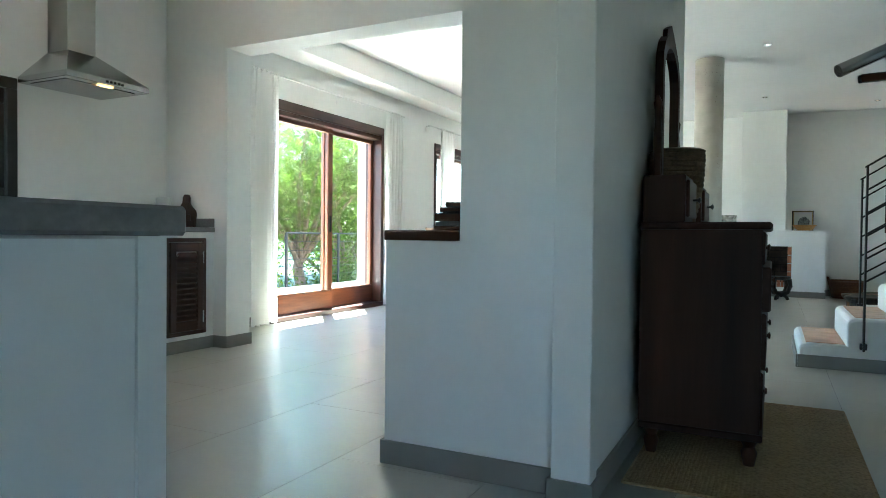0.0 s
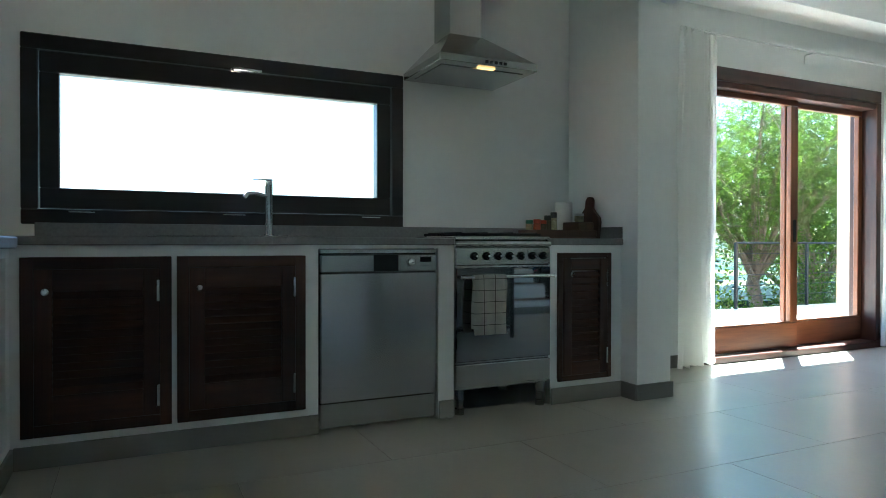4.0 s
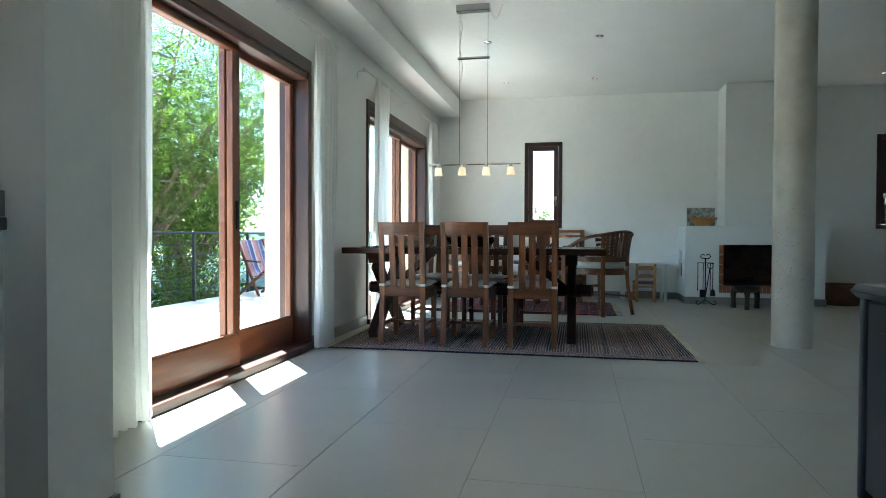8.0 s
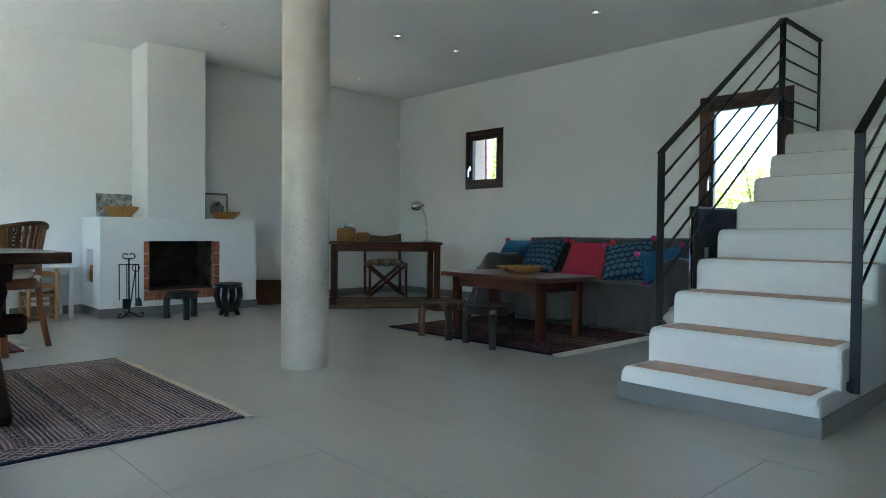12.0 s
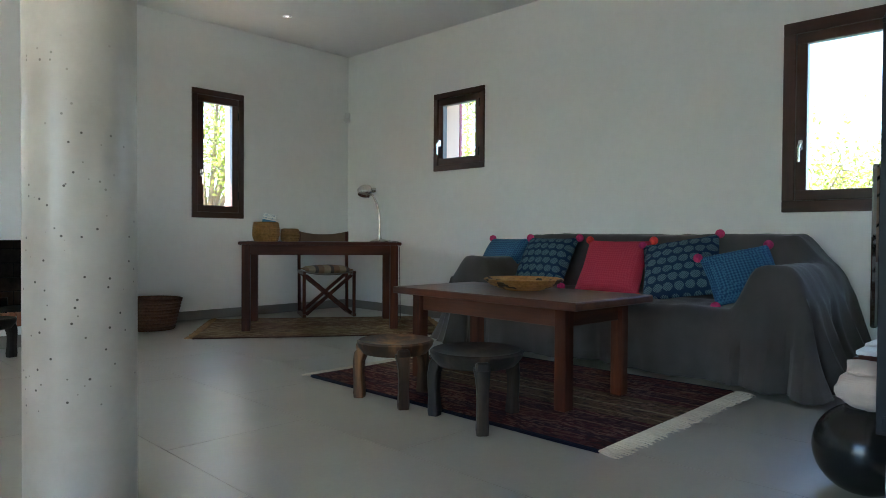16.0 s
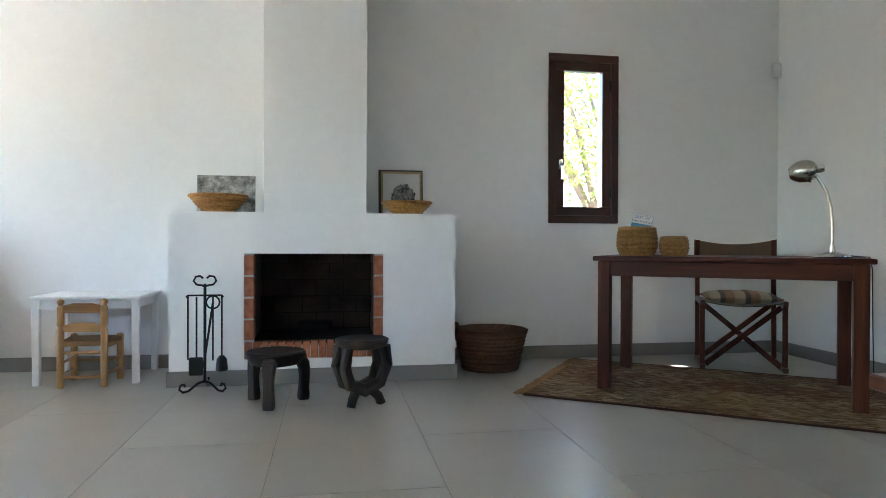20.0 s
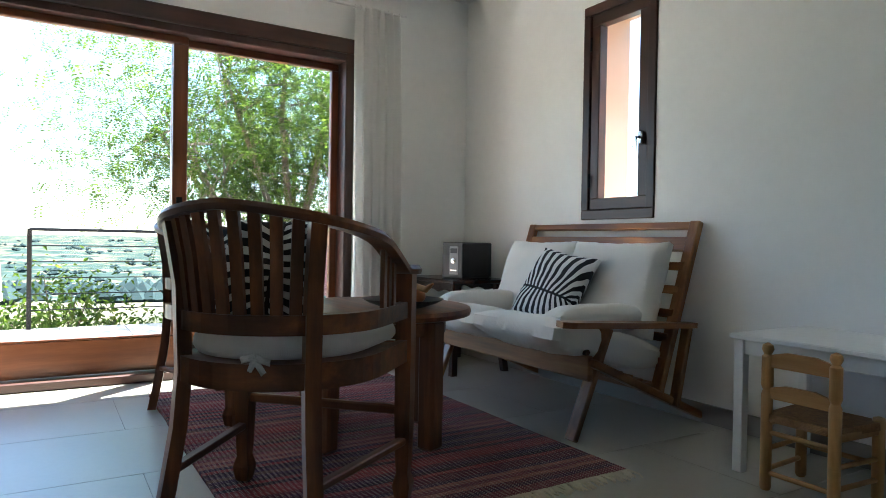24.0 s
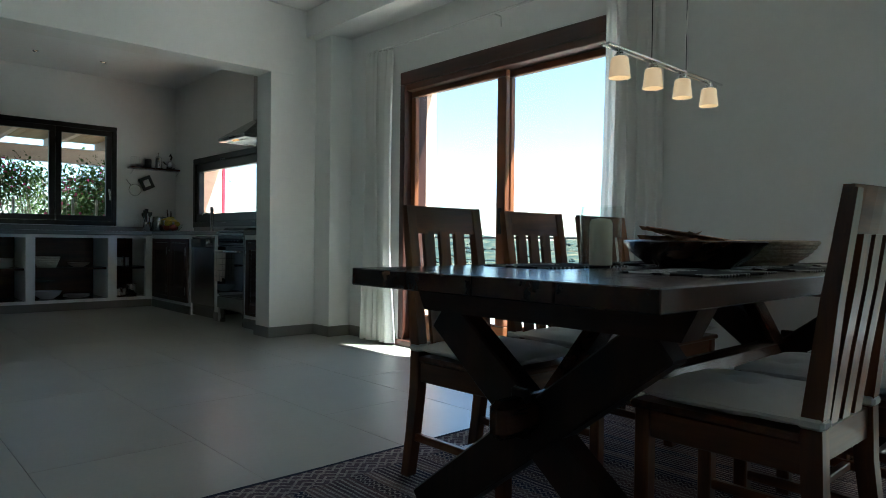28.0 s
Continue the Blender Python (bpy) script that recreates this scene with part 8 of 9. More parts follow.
cushion("seat_pad", pose(2.83, 11.33, 0.472, 0, 0, 154), 0.47, 0.42, 0.085, k.m, "brown striped pad on the folding chair", "cushion")

# ---- living room ----
M_RUG4 = flecked("dark_red_carpet", ((0.06, 0.014, 0.016), (0.085, 0.021, 0.021), (0.12, 0.03, 0.027)), ((0.27, 0.15, 0.11), (0.02, 0.011, 0.017)), ((-0.020, 0.190, (0.16, 0.12, 0.06), 0.55), (-0.020, 0.012, (0.34, 0.27, 0.16), 0.8), (0.100, 0.007, (0.3, 0.22, 0.13), 0.8), (-0.140, 0.007, (0.3, 0.22, 0.13), 0.8), (0.300, 0.050, (0.045, 0.018, 0.024), 0.7), (0.250, 0.006, (0.26, 0.15, 0.1), 0.7), (0.360, 0.006, (0.26, 0.15, 0.1), 0.7), (-0.300, 0.050, (0.045, 0.018, 0.024), 0.7), (-0.250, 0.006, (0.26, 0.15, 0.1), 0.7), (-0.360, 0.006, (0.26, 0.15, 0.1), 0.7), (0.520, 0.030, (0.035, 0.018, 0.028), 0.7), (-0.520, 0.030, (0.035, 0.018, 0.028), 0.7), (0.470, 0.005, (0.24, 0.12, 0.09), 0.7), (-0.470, 0.005, (0.24, 0.12, 0.09), 0.7)), "Y", 0.62, (0.685, 0.02, (0.012, 0.014, 0.03)))
rug("dark_carpet", pose(1.668, 7.985, 0), 1.37, 1.87, M_RUG4, "dark red woven carpet under the coffee table", (0.085, "y"), fabric("ivory_fringe", (0.62, 0.57, 0.46), 0.15, 300), 0.009)
ct = thing("coffee_table", pose(1.633, 7.96, 0.0105, 0, 0, -2.5), "solid red-brown wooden coffee table on a dark carpet", "coffee table")
part("tabletop", box((-0.333, -0.632, 0.474), (0.333, 0.632, 0.512), 0.005), M_DESKY, ct)
for s in (-1, 1):
    part("long_apron", box((s * 0.235 - 0.014, -0.4635, 0.385), (s * 0.235 + 0.014, 0.4635, 0.471), 0.003), M_DESKY, ct)
    part("end_apron", box((-0.1995, s * 0.50 - 0.014, 0.385), (0.1995, s * 0.50 + 0.014, 0.471), 0.003), M_DESKX, ct)
    for q in (-1, 1):
        part("leg", box((s * 0.235 - 0.032, q * 0.50 - 0.032, 0), (s * 0.235 + 0.032, q * 0.50 + 0.032, 0.471), 0.004), M_DESK, ct)
coil_basket("coiled_bowl", pose(1.70, 7.95, 0.5235), [(0.085, 0), (0.10, 0.005), (0.17, 0.026), (0.217, 0.06)], straw("patterned_straw", (0.22, 0.10, 0.028), (0.46, 0.23, 0.065), (0.56, 0.32, 0.11), patch=0.6), "wide coiled straw bowl with dark pattern", "bowl", 40)
gl = thing("spectacles", pose(1.70, 7.94, 0.5465), "dark folded spectacles lying in the straw bowl", "spectacles")
for s in (-1, 1):
    part("rim", tube(bmesh.new(), arc((s * 0.032, 0, 0.006), 0.024, 0, 360, 14), 0.003, 6), M_BLACK, gl, "", True)
part("temple", rod(bmesh.new(), (-0.055, 0.0, 0.006), (0.06, 0.03, 0.006), 0.0025), M_BLACK, gl, "", True)

# sofa under a grey throw
k = Mat("grey_velvet_throw", (0.075, 0.068, 0.062), 0.85, spec=0.2)
k.set("Sheen Weight", 0.25).set("Sheen Roughness", 0.4)
v = k.coords(space="World")
k.color(k.ramp(k.noise(v, 3.5, 5), [(0.3, (0.06, 0.055, 0.05)), (0.7, (0.092, 0.084, 0.077))]))
k.bump(k.math("ADD", k.noise(v, 11, 5, 0.6), k.math("MULTIPLY", k.noise(v, 300, 2), 0.1)), 0.3, 0.012)
M_THROW = k.m
sf = thing("covered_sofa", pose(2.925, 7.995, 0), "three-seat sofa covered with a draped dark grey throw", "sofa")
SL = 1.235
part("base", box((-0.38, -1.12, 0.03), (0.44, 1.12, 0.30), 0.02), plain("pale_sofa_base", (0.6, 0.62, 0.63), 0.8), sf, "pale base under the throw")


def throw_height(x, y):
    """Height of the draped sofa over its plan: x from the front edge to the wall, y along it."""
    def step(t, a, b):
        t = min(1, max(0, (t - a) / (b - a)))
        return t * t * (3 - 2 * t)
    seat = 0.445 + 0.015 * math.sin(y * 2.2) + 0.03 * x
    top = 0.835 - 0.16 * step(abs(y), 0.97, 1.16)
    back = seat + (top - seat) * step(x, 0.04, 0.27)
    ends = 0.645 + 0.02 * math.cos((abs(y) - 1.08) * 9)
    arm = step(abs(y), 0.82, 0.98)
    h = back + (max(ends, back) - back) * arm
    return h


bm = bmesh.new()
nx, ny = 40, 110
rows = []
for j in range(ny + 1):
    y = -SL + 2 * SL * j / ny
    col = []
    for i in range(nx + 1):
        x = -0.45 + 0.92 * i / nx
        ex = min(1, max(0, (x + 0.45) / 0.09))
        ey = min(1, max(0, (SL - abs(y)) / 0.13))
        rnd = (1 - (1 - ex) ** 2.4) * (1 - (1 - ey) ** 2.4)
        h = throw_height(x, y) * (0.78 + 0.22 * rnd)
        h += 0.013 * noise.noise(Vector((x * 5, y * 4, 0.3))) + 0.007 * noise.noise(Vector((x * 13, y * 9, 1.3))) + 0.004 * noise.noise(Vector((x * 30, y * 22, 4.3)))
        col.append((x, y, h))
    rows.append(col)
def drape(pt, out, flare, s):
    """Points of the cloth falling from an edge point to the floor; s runs along the hem."""
    x, y, h = pt
    r = []
    hem = 0.022 + 0.03 * max(0.0, noise.noise(Vector((s * 1.9, 5.0, 0.0))))
    for q in range(1, 11):
        t = q / 10
        amp = (0.020 + 0.042 * flare) * t ** 0.8
        fold = amp * (math.sin(s * 21 + 1.6 * math.sin(s * 5.3)) + 0.45 * math.sin(s * 47 + 2.0 * t))
        o = 0.010 + 0.025 * t ** 1.4 + fold + flare * (0.05 * t + 0.07 * t ** 3)
        r.append((x + out[0] * o, y + out[1] * o, h + (hem - h) * t))
    return r
grid = [[bm.verts.new(p) for p in col] for col in rows]
for a, b in zip(grid, grid[1:]):
    for i in range(nx):
        bm.faces.new((a[i], a[i + 1], b[i + 1], b[i]))
path = [(0, i, (0.0, -1.0), 1.0) for i in range(nx, 0, -1)]
path += [(0, 0, (-math.sin(radians(a)), -math.cos(radians(a))), 1.0) for a in range(6, 90, 12)]
path += [(j, 0, (-1.0, 0.0), max(0.0, abs(rows[j][0][1]) - 0.85) / 0.4) for j in range(1, ny)]
path += [(ny, 0, (-math.cos(radians(a)), math.sin(radians(a))), 1.0) for a in range(6, 90, 12)]
path += [(ny, i, (0.0, 1.0), 1.0) for i in range(1, nx + 1)]
prev, run, last = None, 0.0, None
for j, i, out, flare in path:
    p = Vector(rows[j][i])
    run += 0.012 if last is None else max(0.02, (p - last).length)
    last = p
    line = [grid[j][i]] + [bm.verts.new(q) for q in drape(p, out, flare, run)]
    if prev:
        for a, b, c, d in zip(prev, prev[1:], line[1:], line):
            bm.faces.new((a, b, c) if a is d else (a, b, c, d))
    prev = line
part("throw", bm, M_THROW, sf, "dark grey velvet throw", True)


def knit(name, a, b, freq=60.0, fig=False):
    k = Mat(name, a, 0.9, spec=0.15)
    v = k.coords()
    if fig:
        sep = k.n("SeparateXYZ")
        k.link(v, sep.inputs[0])
        rowv = k.math("MULTIPLY", sep.outputs["Y"], 16.0)
        row = k.math("FLOOR", rowv)
        col = k.math("ADD", k.math("MULTIPLY", sep.outputs["X"], 15.0), k.math("MULTIPLY", row, 0.5))
        fu, fv = k.math("SUBTRACT", k.math("FRACT", col), 0.5), k.math("SUBTRACT", k.math("FRACT", rowv), 0.48)
        bulge = k.math("ADD", k.math("MULTIPLY", fu, fu), k.math("MULTIPLY", k.math("MULTIPLY", fv, fv), 1.25))
        inside = k.math("LESS_THAN", k.math("ADD", bulge, k.math("MULTIPLY", k.noise(v, 30, 3), 0.22)), 0.315)
        dots = k.math("GREATER_THAN", k.math("MULTIPLY", k.math("SINE", k.math("MULTIPLY", fu, 30.0)), k.math("SINE", k.math("MULTIPLY", fv, 30.0))), -0.05)
        f = k.math("MULTIPLY", inside, k.math("ADD", k.math("MULTIPLY", dots, 0.6), 0.12))
    else:
        ch = k.n("TexChecker", Scale=freq)
        k.link(k.coords(rot=(0, 0, radians(45))), ch.inputs["Vector"])
        f = k.math("MULTIPLY", ch.outputs["Fac"], 0.7)
    k.color(k.mix(a, b, f))
    k.bump(k.math("ADD", f, k.noise(v, 40, 3)), 0.5, 0.004)
    return k.m


M_KBLUE = knit("blue_knit", (0.018, 0.06, 0.14), (0.07, 0.19, 0.30), 75)
M_KFIG = knit("indigo_scallops", (0.014, 0.036, 0.08), (0.16, 0.25, 0.27), fig=True)
M_KRED = knit("raspberry_knit", (0.42, 0.035, 0.065), (0.5, 0.06, 0.095), 85)
M_POM = plain("pink_wool", (0.52, 0.03, 0.14), 0.95, var=0.3, scale=60, bump=0.5)
M_POMR = plain("red_wool", (0.6, 0.05, 0.04), 0.95, var=0.3, scale=60, bump=0.5)


def pom_cushion(m, s, mat, pom, label):
    c = thing("pompom_cushion", m, label, "cushion", "pompom cushions on the sofa")
    part("pad", pillow(bmesh.new(), s, s * 0.9, 0.15, Matrix.Identity(4), 16, 0.9), mat, c, "", True)
    for a in (-1, 1):
        for b in (-1, 1):
            part("pompom", ball(0.029, Matrix.Translation((a * (s / 2 + 0.005), b * (s * 0.45 + 0.005), 0)), 1.0), pom, c, "", True)


for x, y, z, s, rot, tilt, mat, pom, lb in (
    (2.99, 9.12, 0.665, 0.40, 84, 56, M_KBLUE, M_POM, "blue knitted cushion with pink pompoms"),
    (2.91, 8.64, 0.66, 0.43, 88, 57, M_KFIG, M_POM, "indigo patterned cushion with pink pompoms"),
    (2.88, 8.06, 0.635, 0.45, 92, 58, M_KRED, M_POMR, "raspberry knitted cushion with red pompoms"),
    (2.88, 7.58, 0.645, 0.46, 96, 56, M_KFIG, M_POM, "indigo patterned cushion with pink pompoms"),
    (2.87, 7.20, 0.62, 0.385, 112, 50, M_KBLUE, M_POM, "blue knitted cushion with pink pompoms"),
):
    roll = {7.58: 12, 7.20: 16}.get(y, 0)
    pom_cushion(pose(x - 0.035, y, z - 0.025, 0, 0, rot - 180) @ pose(0, 0, 0, tilt, 0, 0) @ pose(0, 0, 0, 0, 0, roll), s * 1.04, mat, pom, lb)

# alarm sensor in the corner
se = thing("alarm_sensor", pose(XE - 0.002, YN - 0.002, 2.10, 0, 0, -45), "small white alarm sensor in the corner", "sensor")
part("bracket", box((-0.012, -0.06, 0.04), (0.012, -0.012, 0.07), 0.003), M_WPAINT, se)
part("case", box((-0.032, -0.10, 0), (0.032, -0.058, 0.115), 0.012), M_WPAINT, se)
part("lens", box((-0.018, -0.1035, 0.02), (0.018, -0.0985, 0.05), 0.003), M_PAPER, se)


# ---- stairs ----
SX, SY0, SY1, TR, RI, Z1 = 0.302, 5.11, 6.082, 0.2846, 0.1863, 0.166
sr = thing("staircase", pose(0, 0, 0), "white plastered staircase with terracotta treads", "staircase")
NS = 9
outl = [(SX, 0.0)]
def rounded(x, z, r=0.045):
    return [(x + r - r * math.cos(radians(a)), z - r + r * math.sin(radians(a))) for a in (0, 22, 45, 68, 90)]
for i in range(NS):
    x, z = SX + TR * i, Z1 + RI * i
    outl += rounded(x, z)
    if i < NS - 1:
        outl.append((SX + TR * (i + 1), z))
outl += [(XE - 0.004, Z1 + RI * (NS - 1)), (XE - 0.004, 0.0)]
bm = bmesh.new()
c = 0.02
loops = []
for y, g in ((SY0, c), (SY0 + c * 0.3, c * 0.3), (SY0 + c, 0), (SY1 - c, 0), (SY1 - c * 0.3, c * 0.3), (SY1, c)):
    loops.append([(max(x, SX) + g * (0.6 if x < XE - 0.1 else 0), y, max(0, z - g) if z > 0.01 else z) for x, z in outl])
rings(bm, loops, True, False)
for loop, flip in ((loops[0], False), (loops[-1], True)):
    for p, q in zip(loop[1:-2], loop[2:-1]):
        if q[0] - p[0] > 1e-4:
            quad = [bm.verts.new(v) for v in (p, (p[0], p[1], 0.0), (q[0], q[1], 0.0), q)]
            bm.faces.new(quad[::-1] if flip else quad)
bmesh.ops.remove_doubles(bm, verts=bm.verts, dist=1e-5)
bmesh.ops.recalc_face_normals(bm, faces=bm.faces)
part("body", bm, M_WALL, sr, "", False)
for i in range(NS - 1):
    x, z = SX + TR * i + 0.05, Z1 + RI * i
    for j in range(3):
        y0 = SY0 + 0.055 + j * 0.291
        part("tread_tile", box((x, y0, z - 0.01), (x + TR - 0.052, y0 + 0.287, z + 0.0035), 0.0025), M_TERRA, sr)
part("skirting", box((SX - 0.012, SY0 - 0.012, 0), (SX - 0.001, SY1 + 0.012, 0.088), 0.002), M_BASE, sr)
part("skirting", box((SX, SY0 - 0.012, 0), (XE - 0.02, SY0 - 0.001, 0.088), 0.002), M_BASE, sr)
part("skirting", box((SX, SY1 + 0.001, 0), (XE - 0.02, SY1 + 0.012, 0.088), 0.002), M_BASE, sr)


def stair_rail(y, x0, x1, zb0, label, landing):
    """Black steel railing: flat handrail, flat posts, five thin bars."""
    r = thing("stair_railing", pose(0, y, 0), label, "railing", "stair railings")
    sl = RI / TR
    zt = lambda x: 1.347 + (x - x0) * sl
    part("handrail", beam(bmesh.new(), (x0 - 0.012, 0, zt(x0)), (x1, 0, zt(x1)), 0.045, 0.012, 0.002), M_IRON, r)
    part("post", box((x0 - 0.006, -0.022, zb0), (x0 + 0.006, 0.022, zt(x0) + 0.004), 0.002), M_IRON, r)
    part("post", box((x1 - 0.006, -0.022, Z1 + RI * (NS - 2) - 0.1), (x1 + 0.006, 0.022, zt(x1) + 0.004), 0.002), M_IRON, r)
    for q in range(1, 6):
        d = 0.15 * q
        part("bar", beam(bmesh.new(), (x0, 0, zt(x0) - d), (x1, 0, zt(x1) - d), 0.012, 0.012, 0.001), M_IRON, r)
    if landing:
        xe = XE - 0.07
        part("handrail", beam(bmesh.new(), (x1, 0, zt(x1)), (xe, 0, zt(x1)), 0.045, 0.012, 0.002), M_IRON, r)
        part("post", box((xe - 0.022, -0.006, Z1 + RI * (NS - 1) - 0.1), (xe + 0.022, 0.006, zt(x1) + 0.004), 0.002), M_IRON, r)
        for q in range(1, 6):
            part("bar", beam(bmesh.new(), (x1, 0, zt(x1) - 0.15 * q), (xe, 0, zt(x1) - 0.15 * q), 0.012, 0.012, 0.001), M_IRON, r)
    part("wall_plate", box((x0 - 0.02, -0.03 if y > 5.5 else -0.006, zb0 + 0.01), (x0 + 0.02, 0.006 if y > 5.5 else 0.03, zb0 + 0.05), 0.002), M_IRON, r)
    return r


stair_rail(SY1 + 0.028, 0.757, 2.585, 0.32, "black steel stair railing with five thin bars", True)
stair_rail(SY0 - 0.028, 0.68, 2.585, 0.14, "black steel stair railing with five thin bars", False)

# handrail of a short steel balustrade in the hall, over a dark board
hb = thing("hall_handrail", pose(0.36, 2.82, 0), "round steel handrail over a dark wooden board in the hall", "handrail")
part("tube", tube(bmesh.new(), [(-0.02, 0.0, 1.49), (0.20, 0.10, 1.60), (0.95, 0.44, 1.93)], 0.024, 16), M_STEELH, hb, "", True)
part("board", beam(bmesh.new(), (0.05, 0.03, 1.462), (0.95, 0.44, 1.57), 0.03, 0.03, 0.004), M_DARKX, hb, "dark wooden board")
part("post", rod(bmesh.new(), (0.93, 0.43, 0.0), (0.93, 0.43, 1.92), 0.02, 14), M_STEEL, hb, "", True)

# television on its cabinet beside the stairs
tc = thing("tv_cabinet", pose(1.93, 6.225, 0), "low red-brown wooden television cabinet", "cabinet")
part("body", box((-0.42, -0.125, 0.05), (0.48, 0.105, 0.40), 0.005), M_DESKX, tc)
part("top", box((-0.43, -0.13, 0.401), (0.49, 0.11, 0.418), 0.003), M_WPAINT, tc, "pale top board")
for x in (-0.39, 0.45):
    for y in (-0.10, 0.08):
        part("foot", box((x - 0.02, y - 0.02, 0), (x + 0.02, y + 0.02, 0.05), 0.003), M_DESK, tc)
for i in range(2):
    dd = part("door", box((-0.41 + i * 0.445, 0.106, 0.07), (0.02 + i * 0.445, 0.122, 0.39), 0.004), M_DESKX, tc)
    part("door_knob", lathe(bmesh.new(), [(0.008, 0), (0.013, 0.012), (0.004, 0.018)], 12, pose(-0.03 + i * 0.12, 0.122, 0.24, -90, 0, 0)), M_CHROME, dd, "", True)
tv = thing("television", pose(1.83, 6.25, 0.4185, 0, 0, -3), "flat black television seen from behind", "television")
part("stand", box((-0.22, -0.09, 0), (0.22, 0.07, 0.012), 0.004), M_WPAINT, tv, "pale glass foot")
part("neck", box((-0.06, -0.03, 0.012), (0.06, 0.02, 0.10), 0.004), M_BLACK, tv)
cs = part("casing", box((-0.36, -0.04, 0.09), (0.36, -0.002, 0.645), 0.014), M_BLACK, tv)
part("screen", box((-0.365, -0.0015, 0.085), (0.365, 0.02, 0.65), 0.006), M_OVENGLASS, tv, "dark glossy screen")
for g in range(2):
    for i in range(7):
        part("vent_slot", box((-0.27 + g * 0.36, -0.0425, 0.54 + i * 0.011), (-0.09 + g * 0.36, -0.0402, 0.545 + i * 0.011)), M_IRON, cs)
part("rating_label", box((-0.26, -0.0418, 0.30), (-0.21, -0.0403, 0.37)), M_PAPER, cs, "white printed label")

# black vessel with a blanket on it
R = 0.146
prof = [(R * math.cos(radians(a)) , R * (1 + math.sin(radians(a)))) for a in range(-66, 67, 6)]
vs = tagged(part("round_vessel", lathe(bmesh.new(), [(0.004, prof[0][1] - 0.001)] + prof + [(0.05, 2 * R - 0.016), (0.004, 2 * R - 0.03)], 44, Matrix.Translation((0, 0, -prof[0][1] + 0.002))), plain("black_glazed_clay", (0.008, 0.008, 0.008), 0.2, var=0.1), None, "", True), "round glossy black clay vessel beside the stairs", "vessel")
vs.matrix_world = pose(1.275, 6.262, 0)
bl2 = thing("folded_blanket", pose(1.31, 6.255, 0.255) @ Matrix.Scale(0.87, 4), "folded beige wool blanket lying on the black vessel", "blanket")
M_BEIGE = fabric("beige_wool", (0.52, 0.45, 0.40), 0.15, 260, 0.5)
bm = pillow(bmesh.new(), 0.205, 0.185, 0.15, pose(0, 0, 0.078), 26, 0.2)
for v_ in bm.verts:
    w_ = v_.co * 17
    v_.co += Vector((noise.noise(w_) * 0.010, noise.noise(w_ + Vector((9, 0, 0))) * 0.010, noise.noise(Vector((w_.x * 0.7, w_.y * 0.7, w_.z * 2.4 + 4))) * 0.013))
part("fold", bm, M_BEIGE, bl2, "", True)
part("fold", pillow(bmesh.new(), 0.17, 0.16, 0.05, pose(0.012, -0.004, 0.148, 4, -5, 12), 14, 0.3), M_BEIGE, bl2, "", True)
part("roll", tube(bmesh.new(), [(-0.07, -0.078, 0.10), (0.0, -0.085, 0.105), (0.085, -0.07, 0.10)], 0.024, 10), M_BEIGE, bl2, "rolled stitched edge", True)

# ---- ceiling spots ----
M_SPOT = glow("lit_halogen", (1.0, 0.86, 0.62), 0.22)
SPOTS = [(-3.123, 10.82), (-2.0, 10.80), (-2.0, 8.99), (1.426, 9.367), (2.22, 9.35), (1.426, 11.14), (2.225, 11.12), (1.425, 7.56), (2.235, 7.57), (0.05, 7.52), (0.0, 10.28), (-3.12, 8.99), (-2.43, 0.80), (-3.10, 0.82), (-3.10, 1.60), (-2.43, 1.60)]
OFF = {(0.0, 10.28), (-2.0, 8.99)}
for x, y in SPOTS:
    s = thing("ceiling_spot", pose(x, y, CEIL), "small round recessed steel ceiling spot" + (", switched off" if (x, y) in OFF else ", switched on"), "ceiling spot", "recessed ceiling spots")
    part("ring", lathe(bmesh.new(), [(0.041, -0.001), (0.042, -0.004), (0.036, -0.007), (0.028, -0.004), (0.027, -0.001)], 20), M_CHROME, s, "", True)
    part("bulb", lathe(bmesh.new(), [(0.017, -0.0035), (0.012, -0.005), (0.002, -0.0055)], 16), M_PAPER if (x, y) in OFF else M_SPOT, s, "", True)


# ---- outside ----
M_PAVE = plain("pale_paving", (0.46, 0.435, 0.39), 0.8, var=0.1, scale=5)
TZ = -0.06
tr = structure("terrace", box((-7.5, -6.0, -0.5), (XW - IN - OUT - 0.001, 16.0, TZ - 0.006)), M_GROUT, "sunlit pale stone terrace", "terrace")
for i in range(5):
    for j in range(26):
        x0, y0 = -7.49 + i * 0.57, -1.0 + j * 0.57
        part("paving_slab", box((x0 + 0.003, y0 + 0.003, TZ - 0.03), (min(x0 + 0.567, XW - IN - OUT - 0.003), y0 + 0.567, TZ), 0.003), M_PAVE, tr)
rl = thing("terrace_railing", pose(-7.44, 4.0, TZ), "dark steel terrace railing with thin wires", "railing")
for y0, y1, n in ((-9.9, 3.0, 9), (5.005, 11.125, 4)):
    for i in range(n + 1):
        y = y0 + (y1 - y0) * i / n
        part("post", box((-0.02, y - 0.02, 0), (0.02, y + 0.02, 0.96), 0.003), M_IRON, rl)
    for q in range(6):
        part("wire", rod(bmesh.new(), (0, y0, 0.18 + 0.155 * q), (0, y1, 0.18 + 0.155 * q), 0.0055 if q < 5 else 0.016, 6), M_IRON, rl)

